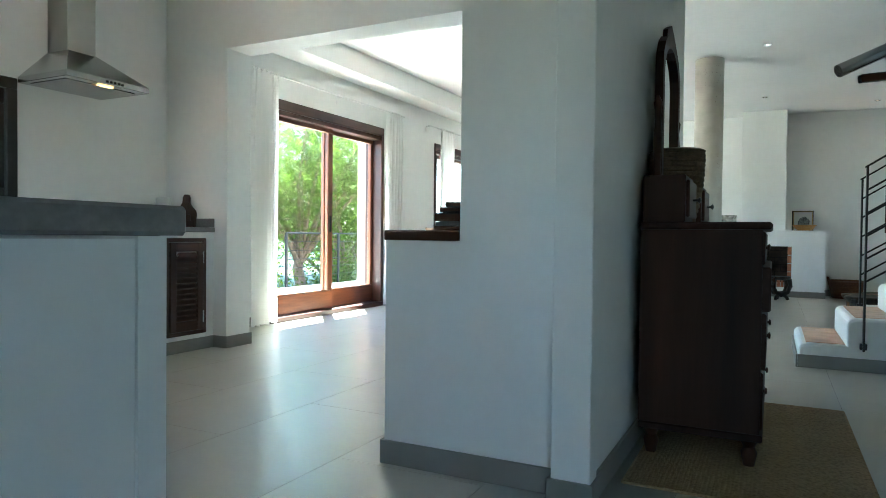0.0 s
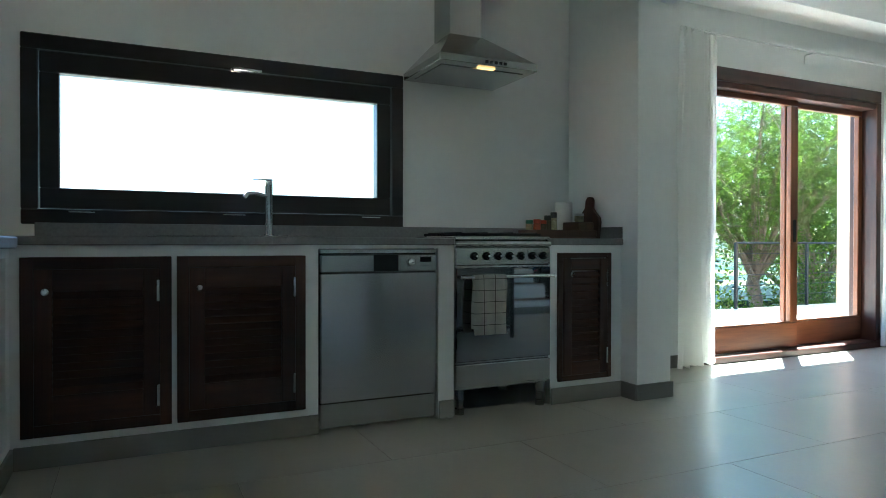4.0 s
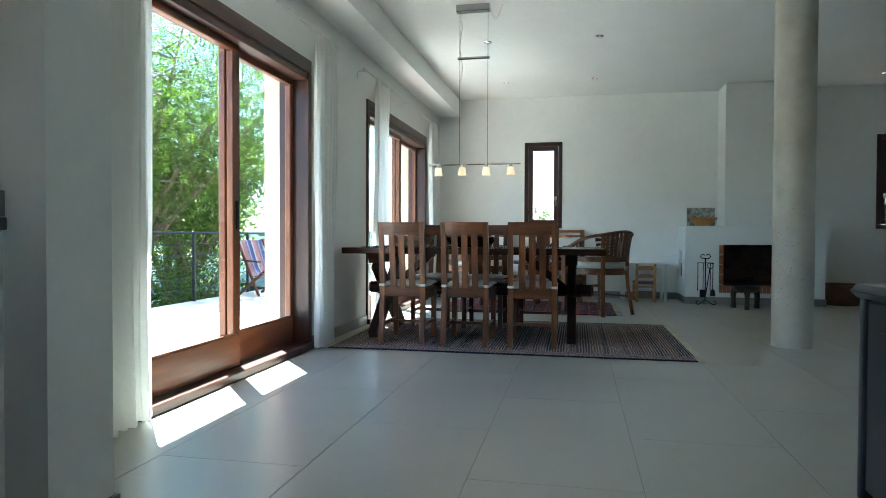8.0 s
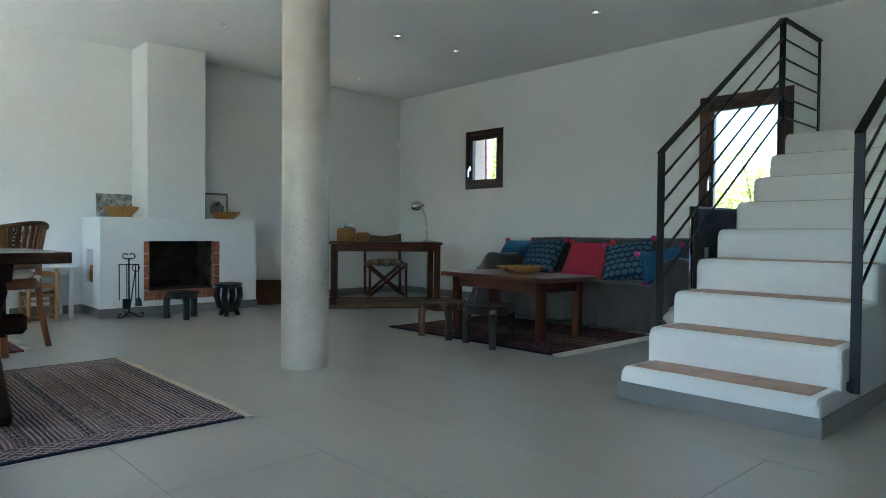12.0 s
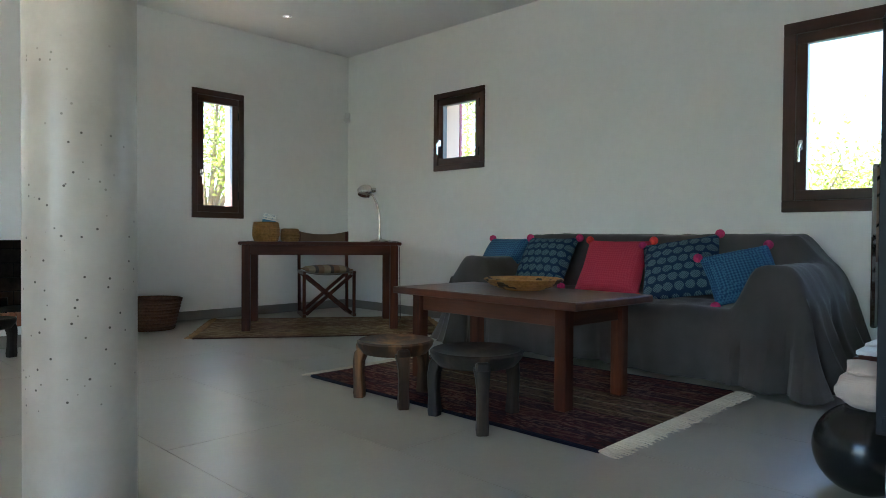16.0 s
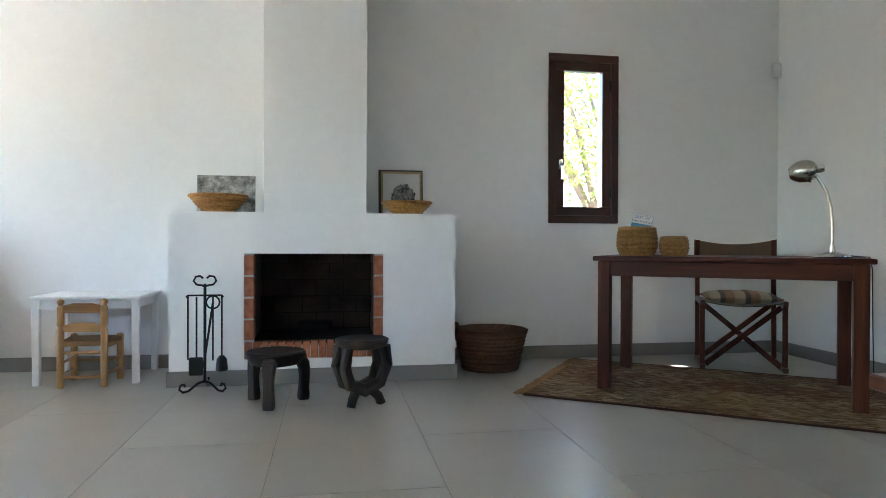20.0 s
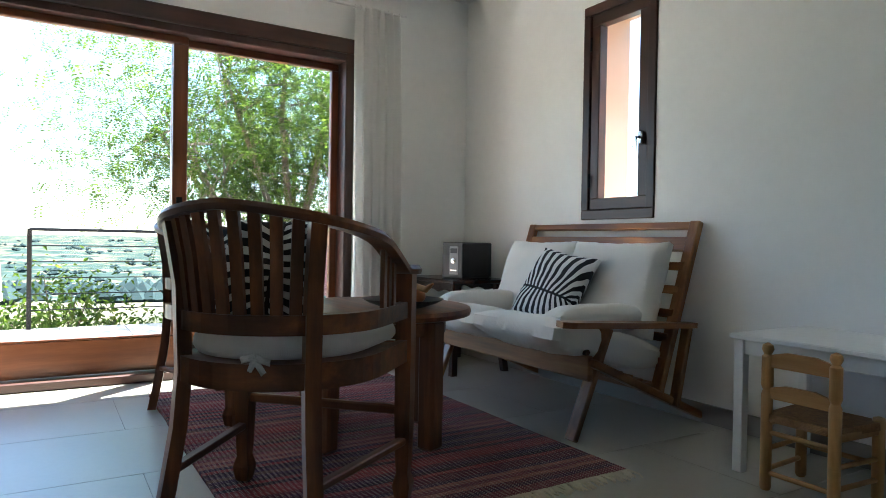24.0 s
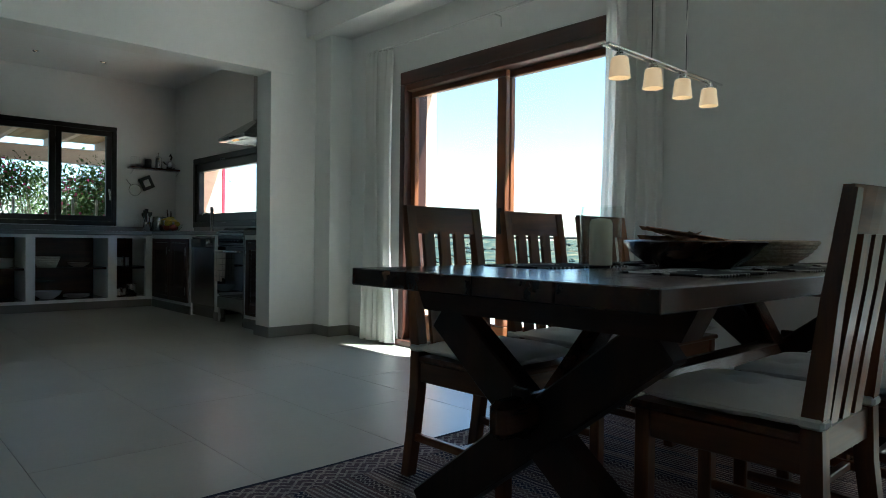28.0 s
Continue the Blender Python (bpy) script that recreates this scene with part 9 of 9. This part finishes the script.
# closed parasol on the lower ground beyond the gap in the railing
M_CANVASW = fabric("white_canvas", (0.50, 0.49, 0.47), 0.06, 300)
um = thing("closed_parasol", pose(-13.9, 8.32, -1.58) @ Matrix.Scale(1.78, 4), "closed white canvas parasol on a steel stand beyond the terrace", "parasol")
part("pole", rod(bmesh.new(), (0, 0, 0.03), (0, 0, 1.71), 0.014), M_STEEL, um, "", True)
part("canopy", lathe(bmesh.new(), [(0.015, 1.69), (0.03, 1.66), (0.034, 1.60), (0.042, 1.57), (0.066, 1.16), (0.088, 0.81), (0.10, 0.71), (0.08, 0.70), (0.018, 0.73)], 20, None, (1, 1), 0.12), M_CANVASW, um, "", True)
for a in (0, 90, 180, 270):
    part("foot", tube(bmesh.new(), [(0, 0, 0.06), (0.14 * math.cos(radians(a + 30)), 0.14 * math.sin(radians(a + 30)), 0.03), (0.24 * math.cos(radians(a + 30)), 0.24 * math.sin(radians(a + 30)), 0.0)], 0.012, 7), M_STEEL, um, "", True)

# folding deck chair
k = Mat("striped_deck_canvas", (0.4, 0.4, 0.4), 0.9)
v = k.coords()
sep = k.n("SeparateXYZ")
k.link(v, sep.inputs[0])
k.color(k.ramp(k.math("FRACT", k.math("MULTIPLY", sep.outputs["Y"], 4.2)), [(0.0, (0.03, 0.05, 0.15)), (0.3, (0.04, 0.07, 0.18)), (0.36, (0.3, 0.3, 0.32)), (0.42, (0.04, 0.07, 0.18)), (0.55, (0.20, 0.11, 0.12)), (0.85, (0.22, 0.13, 0.14)), (0.92, (0.3, 0.3, 0.32))]))
de = thing("deck_chair", pose(-7.02, 11.72, TZ, 0, 0, 158) @ Matrix.Scale(0.9, 4), "folding deck chair with striped canvas on the terrace", "deck chair")
for s in (-1, 1):
    part("back_rail", beam(bmesh.new(), (-0.25, s * 0.28, 0.0), (0.30, s * 0.28, 0.95), 0.03, 0.045, 0.003), M_DESK, de)
    part("seat_rail", beam(bmesh.new(), (0.30, s * 0.25, 0.0), (-0.35, s * 0.25, 0.42), 0.03, 0.045, 0.003), M_DESK, de)
    part("armrest", beam(bmesh.new(), (-0.30, s * 0.30, 0.58), (0.12, s * 0.30, 0.60), 0.05, 0.025, 0.004), M_DESK, de)
bm = rings(bmesh.new(), [[(x, y, z + d) for y, d in ((-0.24, 0), (0.24, 0), (0.24, 0.008), (-0.24, 0.008))] for x, z in ((-0.33, 0.41), (-0.20, 0.33), (-0.05, 0.32), (0.08, 0.45), (0.19, 0.70), (0.29, 0.93))])
part("canvas", bm, k.m, de, "striped canvas", True)

# ground that falls away and rises to far hills
k = Mat("haze_tinted_garrigue", (0.12, 0.13, 0.06), 1.0, spec=0.0)
v = k.coords(space="World")
n1 = k.noise(v, 0.02, 6, 0.65)
n2 = k.noise(v, 0.11, 5, 0.7)
# the greens lean to blue: distance haze painted into the ground colour
fields = k.ramp(n1, [(0.40, (0.036, 0.052, 0.050)), (0.52, (0.043, 0.060, 0.052)), (0.56, (0.13, 0.112, 0.075)), (0.61, (0.145, 0.125, 0.088)), (0.66, (0.038, 0.054, 0.05))])
k.color(k.mix(fields, k.ramp(n2, [(0.42, (0.4, 0.45, 0.4)), (0.6, (1, 1, 1))]), 0.9, "MULTIPLY"))
k.bump(n2, 0.6, 0.5)
M_LAND = k.m
bm = bmesh.new()
R = [0, 3, 6, 9, 12, 16, 22, 30, 45, 70, 110, 170, 260, 400, 600, 850, 1150, 1500, 1900, 2400, 3000, 3800]
NA = 96
def land(x, y, r):
    n = noise.noise(Vector((x * 0.0016, y * 0.0016, 3.1)))
    n2_ = noise.noise(Vector((x * 0.006, y * 0.006, 9.4)))
    fall = -0.9 - 2.2 * min(1, max(0, (r - 9) / 14)) - 24 * min(1, max(0, (r - 25) / 300)) ** 1.2
    far = max(0.0, (r - 900) / 2000)
    return fall + far * (28 + 46 * max(-0.3, n)) + n2_ * min(6, r * 0.01)
prev = None
for r in R:
    ring = []
    for a in range(NA):
        t = 2 * math.pi * a / NA
        x, y = -1 + r * math.cos(t), 5.5 + r * math.sin(t)
        ring.append(bm.verts.new((x, y, land(x, y, r) if r > 8 else -0.9)) if r else None)
    if r == 0:
        cen = bm.verts.new((-1, 5.5, -0.9))
    elif r == R[1]:
        for a in range(NA):
            bm.faces.new((cen, ring[a], ring[(a + 1) % NA]))
    else:
        for a in range(NA):
            bm.faces.new((prev[a], ring[a], ring[(a + 1) % NA], prev[(a + 1) % NA]))
    if r:
        prev = ring
structure("ground", bm, M_LAND, "dry green countryside, tinted blue for haze, falling away to far hills", "ground", smooth=True)

# foliage
def leaf_mat(name, a, b, c):
    k = Mat(name, b, 0.7, spec=0.05)
    rnd = k.n("NewGeometry").outputs["Random Per Island"]
    col = k.ramp(rnd, [(0.0, a), (0.5, b), (1.0, c)])
    k.color(col)
    tl = k.n("BsdfTranslucent")
    k.link(k.mix(col, (0.95, 1.15, 0.5), 1.0, "MULTIPLY"), tl.inputs[0])
    mx = k.n("MixShader")
    mx.inputs[0].default_value = 0.48
    k.link(k.p.outputs[0], mx.inputs[1])
    k.link(tl.outputs[0], mx.inputs[2])
    k.link(mx.outputs[0], k.nt.nodes["Material Output"].inputs[0])
    return k.m


M_LEAF = leaf_mat("carob_leaves", (0.04, 0.062, 0.015), (0.08, 0.118, 0.026), (0.15, 0.185, 0.045))
M_LEAF2 = leaf_mat("olive_leaves", (0.04, 0.058, 0.026), (0.07, 0.09, 0.04), (0.105, 0.12, 0.058))
M_LEAF3 = leaf_mat("almond_leaves", (0.14, 0.155, 0.045), (0.23, 0.24, 0.08), (0.34, 0.33, 0.13))
M_TRUNK = plain("grey_bark", (0.16, 0.12, 0.085), 0.9, var=0.4, scale=9, bump=0.8)


def leaves(centres, rng, per, spread, size, flat=0.8):
    """Many small bent leaves scattered round twig ends, as one mesh."""
    verts, faces = [], []
    for c in centres:
        for _ in range(per):
            p = Vector((rng.gauss(0, spread), rng.gauss(0, spread), rng.gauss(0, spread * flat))) + c
            e = Euler((rng.uniform(-1.1, 1.1), rng.uniform(-1.1, 1.1), rng.uniform(0, 6.28))).to_matrix()
            s = size * rng.uniform(0.6, 1.3)
            b = len(verts)
            for q in ((-0.5, 0, 0), (-0.1, -0.26, 0.06), (0.5, 0, -0.05), (-0.1, 0.26, 0.06)):
                verts.append(p + e @ (Vector(q) * s))
            faces += [(b, b + 1, b + 2), (b, b + 2, b + 3)]
    me = bpy.data.meshes.new("crown")
    me.from_pydata([tuple(v) for v in verts], [], faces)
    return me


def sprays(centres, rng, per, spread, size, flat=0.8):
    """Drooping feathered leaves: pairs of oval leaflets along a stalk, as one mesh."""
    verts, faces = [], []
    for c in centres:
        for _ in range(per):
            p = Vector((rng.gauss(0, spread), rng.gauss(0, spread), rng.gauss(0, spread * flat))) + c
            e = Euler((rng.uniform(-0.6, 0.6), rng.uniform(-0.3, 1.1), rng.uniform(0, 6.28))).to_matrix()
            s = size * rng.uniform(0.7, 1.25)
            for k in range(4):
                for side in (-1, 1):
                    o = Vector((k * 0.62, side * 0.12, -0.05 * k * k))
                    b = len(verts)
                    for q in ((0, 0, 0), (-0.24, side * 0.42, 0.05), (0.0, side * 0.92, -0.08), (0.26, side * 0.45, 0.03)):
                        verts.append(p + e @ ((o + Vector(q)) * s))
                    faces += [(b, b + 1, b + 2), (b, b + 2, b + 3)]
    me = bpy.data.meshes.new("crown")
    me.from_pydata([tuple(v) for v in verts], [], faces)
    return me


def tree(m, h, spread, seed, label, leaf, per=26, size=0.10, trunk_r=0.16, low=0.25, limbs=7, twigs=16, cl=0.22, feather=False, fill=0):
    """A branching tree: trunk, limbs, twigs with leaf clusters round their ends."""
    t = thing("tree", m, label, "tree")
    rng = random.Random(seed)
    bm = bmesh.new()
    fork = h * low
    tube(bm, [(0, 0, -0.4), (0.08, -0.05, fork * 0.4), (-0.06, 0.05, fork * 0.8), (0, 0, fork * 1.1)], trunk_r, 9, [trunk_r * 1.3, trunk_r, trunk_r * 0.85, trunk_r * 0.7])
    part("trunk", bm, M_TRUNK, t, "", True)
    cents = []
    for i in range(limbs):
        a = 2 * math.pi * (i + rng.uniform(-0.3, 0.3)) / limbs
        up = rng.uniform(0.35, 1.0)
        rr = spread * rng.uniform(0.55, 0.95) * (1.1 - 0.45 * up)
        tip = Vector((math.cos(a) * rr, math.sin(a) * rr, fork + (h - fork) * up * 0.88))
        start = Vector((0, 0, fork * rng.uniform(0.75, 1.05)))
        mid = start.lerp(tip, 0.5) + Vector((rng.uniform(-0.3, 0.3), rng.uniform(-0.3, 0.3), rng.uniform(-0.1, 0.35)))
        bm = bmesh.new()
        pts = [start, start.lerp(mid, 0.5) + Vector((0, 0, 0.08)), mid, mid.lerp(tip, 0.6), tip]
        tube(bm, pts, 0.05, 7, [trunk_r * 0.5, trunk_r * 0.36, trunk_r * 0.25, trunk_r * 0.14, 0.012])
        for j in range(twigs):
            b = pts[1].lerp(pts[4], rng.uniform(0.2, 1.0))
            d = Vector((rng.gauss(0, 1), rng.gauss(0, 1), rng.gauss(0.15, 0.7))).normalized() * spread * rng.uniform(0.14, 0.36)
            e = b + d
            tube(bm, [b, b.lerp(e, 0.5) + Vector((0, 0, 0.05)), e], 0.012, 5, [0.016, 0.010, 0.004])
            cents += [e, b.lerp(e, 0.6), b.lerp(e, 0.85) + Vector((rng.uniform(-0.15, 0.15), rng.uniform(-0.15, 0.15), rng.uniform(-0.2, 0.1)))]
        part("limb", bm, M_TRUNK, t, "", True)
    for _ in range(fill):
        d = Vector((rng.gauss(0, 1), rng.gauss(0, 1), rng.gauss(0, 1))).normalized() * rng.uniform(0.7, 1.0)
        if d.z > -0.45:
            cents.append(Vector((d.x * spread * 0.95, d.y * spread * 0.95, h * 0.60 + d.z * h * 0.36)))
    me = (sprays if feather else leaves)(cents, rng, per, cl * spread / 2.6, size)
    me.materials.append(leaf)
    o = new("crown", me)
    o.parent = t
    return t


tree(pose(-9.85, 12.37, -1.3, 0, 0, 40), 6.8, 3.7, 11, "large carob tree with a gnarled trunk beyond the terrace", M_LEAF, per=17, size=0.052, feather=True, cl=0.27, trunk_r=0.15, low=0.25, limbs=12, twigs=24, fill=420)
tree(pose(-12.6, 17.5, -1.9), 6.0, 3.4, 21, "carob tree behind the terrace", M_LEAF, per=24, size=0.12, limbs=8, twigs=16)
tree(pose(-10.8, 15.6, -1.6, 0, 0, 15), 6.2, 2.9, 71, "carob tree at the end of the terrace", M_LEAF, per=30, size=0.11, limbs=9, twigs=18)
tree(pose(4.5, 17.4, -0.9), 6.6, 3.1, 31, "almond tree beyond the north window", M_LEAF3, per=26, size=0.09, limbs=9, twigs=18, fill=160)
tree(pose(-4.1, 22.5, -1.2), 3.2, 2.4, 41, "bushy olive tree beyond the north window", M_LEAF2, per=24, size=0.11, limbs=7, twigs=14)
tree(pose(10.2, 16.4, -0.9), 7.0, 3.2, 51, "tall almond tree beyond the east wall", M_LEAF3, per=26, size=0.10, limbs=9, twigs=17, fill=140)
tree(pose(14.5, 10.4, -1.0), 4.6, 3.3, 61, "low almond tree beyond the stair window", M_LEAF3, per=24, size=0.11, limbs=8, twigs=16, fill=80)

tree(pose(-6.5, -13.0, -1.0), 4.2, 3.2, 81, "pale olive tree beyond the pergola", M_LEAF2, per=24, size=0.12, limbs=8, twigs=15, fill=60)
tree(pose(-1.2, -14.5, -1.0), 4.0, 3.4, 91, "pale olive tree beyond the pergola", M_LEAF2, per=24, size=0.12, limbs=8, twigs=15, fill=60)

# bushes below the railing
def bush(m, r, h, seed, leaf, label, per=42, size=0.08):
    b = thing("bush", m, label, "bush", "bushes below the terrace")
    rng = random.Random(seed)
    bm = bmesh.new()
    cents = []
    for i in range(16):
        a, q = rng.uniform(0, 6.28), rng.uniform(0.2, 1.0)
        tip = Vector((math.cos(a) * r * q, math.sin(a) * r * q, h * rng.uniform(0.45, 1.0) * (1.15 - 0.5 * q)))
        tube(bm, [(0, 0, -0.2), tip * 0.5 + Vector((0, 0, 0.1)), tip], 0.01, 5, [0.025, 0.014, 0.004])
        cents += [tip, tip * 0.8, tip * 0.62, tip * 0.9 + Vector((rng.uniform(-0.2, 0.2), rng.uniform(-0.2, 0.2), 0))]
    part("stems", bm, M_TRUNK, b)
    me = leaves(cents, rng, per, 0.22 * r, size)
    me.materials.append(leaf)
    o = new("foliage", me)
    o.parent = b
for i, (x, y, r, h) in enumerate(((-8.6, 6.9, 0.9, 1.35), (-8.8, 9.3, 1.0, 1.5), (-9.2, 10.7, 1.0, 0.95), (-9.6, 13.6, 1.1, 1.4), (-8.9, 12.6, 0.8, 0.9), (-11.5, 8.4, 1.1, 1.2), (-10.6, 7.5, 1.2, 1.1), (-10.2, 14.9, 1.3, 2.4), (-13.0, 6.0, 1.5, 1.2), (-11.0, 4.4, 1.2, 0.9))):
    bush(pose(x, y, -1.1 - max(0, (-x - 9) * 0.15)), r, h, 100 + i, M_LEAF if i % 3 else M_LEAF2, "dense green bush below the terrace railing")

# woods and scrub on the slopes, too many to count; distance haze is in their colour
rng = random.Random(77)
verts, faces = [], []
for _ in range(5200):
    r = 60 * math.exp(rng.uniform(0, 3.7))
    a = rng.uniform(0, 6.28)
    x, y = -1 + r * math.cos(a), 5.5 + r * math.sin(a)
    z = land(x, y, r)
    s = rng.uniform(0.8, 2.0) * (1 + r / 600)
    for _ in range(5):
        c = Vector((x + rng.uniform(-s, s), y + rng.uniform(-s, s), z + rng.uniform(0.2, 0.75) * s))
        b = len(verts)
        q = s * rng.uniform(0.45, 0.8)
        rot = rng.uniform(0, 6.28)
        for k2 in range(5):
            t = rot + k2 * 1.2566
            verts.append((c.x + q * math.cos(t) * rng.uniform(0.8, 1.2), c.y + q * math.sin(t) * rng.uniform(0.8, 1.2), c.z - 0.25 * q * rng.uniform(0.5, 1.4)))
        verts.append((c.x, c.y, c.z + 0.6 * q))
        verts.append((c.x, c.y, c.z - 0.9 * q))
        for k2 in range(5):
            faces += [(b + k2, b + (k2 + 1) % 5, b + 5), (b + (k2 + 1) % 5, b + k2, b + 6)]
me = bpy.data.meshes.new("far_woods")
me.from_pydata(verts, [], faces)
me.materials.append(plain("haze_tinted_scrub", (0.029, 0.042, 0.041), 1.0, var=0.4, scale=0.05, spec=0.0))
tagged(new("far_woods", me), "scattered green woods and scrub on the slopes, tinted blue for haze", "woods", "", "stuff")

# feathery grass beyond the terrace
verts, faces = [], []
for _ in range(5200):
    x, y = rng.uniform(-13, -7.7), rng.uniform(4.5, 9.0)
    z = -1.0 - max(0, (-x - 9) * 0.12)
    h, a, l = rng.uniform(0.35, 0.95), rng.uniform(0, 6.28), rng.uniform(0.05, 0.3)
    b = len(verts)
    dx, dy = math.cos(a), math.sin(a)
    verts += [(x - dy * 0.008, y + dx * 0.008, z), (x + dy * 0.008, y - dx * 0.008, z), (x + dx * l * 0.4, y + dy * l * 0.4, z + h * 0.6), (x + dx * l, y + dy * l, z + h)]
    faces += [(b, b + 1, b + 2), (b + 1, b + 3, b + 2)]
me = bpy.data.meshes.new("grass")
me.from_pydata(verts, [], faces)
me.materials.append(leaf_mat("dry_grass", (0.06, 0.075, 0.025), (0.09, 0.10, 0.04), (0.13, 0.13, 0.06)))
tagged(new("grass", me), "tall feathery grass beyond the terrace", "grass", "", "stuff")

# south side: pergola with a flowering climber
pg = thing("pergola", pose(-2.9, -2.0, 0), "pale painted timber pergola outside the kitchen window", "pergola")
M_PERG = plain("pale_painted_timber", (0.62, 0.50, 0.42), 0.7, var=0.06)
part("beam", box((-3.0, -0.9, 2.02), (3.0, -0.76, 2.26), 0.01), M_PERG, pg)
for i in range(8):
    part("rafter", box((-2.7 + i * 0.75, -1.1, 2.262), (-2.62 + i * 0.75, 1.55, 2.40), 0.008), M_PERG, pg)
for x in (-2.2, 1.9):
    part("post", box((x - 0.07, -0.9, -0.9), (x + 0.07, -0.76, 2.02), 0.01), M_PERG, pg)
# boards added over the rafters to keep sky light out of the kitchen
M_BOARD = wood("added_shade_boards", (0.30, 0.19, 0.10), (0.42, 0.28, 0.16), (0.52, 0.36, 0.22), 0.6, axis=1)
for i in range(14):
    part("roof_board", box((-3.0 + i * 0.43, -1.15, 2.402), (-2.574 + i * 0.43, 1.58, 2.425), 0.002), M_BOARD, pg)
sv_ = thing("flowering_climber", pose(-3.6, -3.1, -0.9), "flowering climber with magenta blossoms on the pergola", "climber")
rng = random.Random(5)
cents = [Vector((rng.uniform(-2.2, 2.4), rng.uniform(-0.5, 0.5), 1.95 + rng.uniform(-1.0, 1.1) * (0.6 + 0.4 * rng.random()))) for _ in range(520)]
cents = [c for c in cents if noise.noise(Vector((c.x * 1.1, 3.3, c.z * 1.3))) + 0.12 * (c.z - 1.9) - 0.08 * c.x > -0.22]
bm = bmesh.new()
for c in cents[::2]:
    tube(bm, [(c.x * 0.6, 0, 0.4), (c.x * 0.8, c.y * 0.5, c.z * 0.6), tuple(c)], 0.01, 5, [0.02, 0.012, 0.004])
tube(bm, [(0, 0, -0.3), (0.1, 0.05, 0.6), (-0.1, 0, 1.3)], 0.05, 7)
part("stems", bm, M_TRUNK, sv_)
me = leaves(cents, rng, 66, 0.19, 0.07)
me.materials.append(leaf_mat("climber_leaves", (0.03, 0.045, 0.014), (0.05, 0.075, 0.022), (0.09, 0.12, 0.035)))
o = new("foliage", me)
o.parent = sv_
me = leaves([c for c in cents if rng.random() < 0.42], rng, 12, 0.12, 0.075)
me.materials.append(leaf_mat("magenta_blossom", (0.36, 0.02, 0.13), (0.45, 0.03, 0.17), (0.5, 0.06, 0.22)))
o = new("blossom", me)
o.parent = sv_

# candlesticks on the south window's outer sill
M_CWAX = plain("white_candle_wax", (0.80, 0.77, 0.70), 0.5, var=0.04)
for x in (-2.39, -3.03, -3.30):
    cs2 = thing("candlestick", pose(x, YS - 0.25, WIN_S[2] + 0.003), "white candle in a small black iron holder on the sill", "candlestick", "candlesticks on the sill")
    part("holder", lathe(bmesh.new(), [(0.04, 0), (0.042, 0.006), (0.012, 0.014), (0.009, 0.08), (0.022, 0.10), (0.022, 0.112), (0.004, 0.113)], 16), M_IRON, cs2, "", True)
    part("candle", lathe(bmesh.new(), [(0.016, 0.1135), (0.016, 0.32), (0.013, 0.33), (0.002, 0.338)], 14), M_CWAX, cs2, "white wax candle", True)

# crimson shutter folded back outside the kitchen window
M_CRIM = plain("crimson_paint", (0.28, 0.02, 0.045), 0.45, var=0.1)
sh = thing("window_shutter", pose(XW - IN - OUT - 0.03, 2.54, 0.98), "crimson louvred shutter folded back outside its window", "shutter", "window shutters")
for y in (0.0, 0.40):
    part("stile", box((-0.035, y, 0), (0.0, y + 0.05, 0.86), 0.003), M_CRIM, sh)
for z in (0.0, 0.80):
    part("rail", box((-0.035, 0.051, z), (0.0, 0.399, z + 0.06), 0.003), M_CRIM, sh)
for i in range(16):
    part("slat", box((-0.03, 0.051, 0.075 + i * 0.045), (-0.005, 0.399, 0.083 + i * 0.045), 0.002), M_CRIM, sh)
sh.matrix_world = pose(XW - IN - OUT - 0.012, 0.228, 0.98)
copy_thing(sh, pose(XW - IN - OUT - 0.012, 2.562, 0.98))
copy_thing(sh, pose(XE + IN + OUT + 0.012, WIN_E[0][1] + 0.452, 1.42, 0, 0, 180))


# ---- floor of large tiles, the nearest ones each a piece ----
floor = structure("floor", box((XW - IN, YBACK - 0.1, -0.12), (XE + IN, YN + IN, -0.002)), M_GROUT, "grey-beige porcelain tile floor with thin joints", "floor")
G = 0.0010
for i in range(-4, 10):
    for j in range(-5, 10):
        x0 = TILE_X0 + (i - 1) * TILE_X
        y0 = TILE_Y0 + j * TILE_Y + (0 if i % 2 == 0 else TILE_Y / 2)
        lo = (max(x0, XW - IN) + G, max(y0, YBACK) + G)
        hi = (min(x0 + TILE_X, XE + IN) - G, min(y0 + TILE_Y, YN + IN) - G)
        if hi[0] - lo[0] < 0.02 or hi[1] - lo[1] < 0.02:
            continue
        t = part("tile", cbox(bmesh.new(), (lo[0], lo[1], -0.012), (hi[0], hi[1], 0.0), 0.0008), M_TILE, floor)
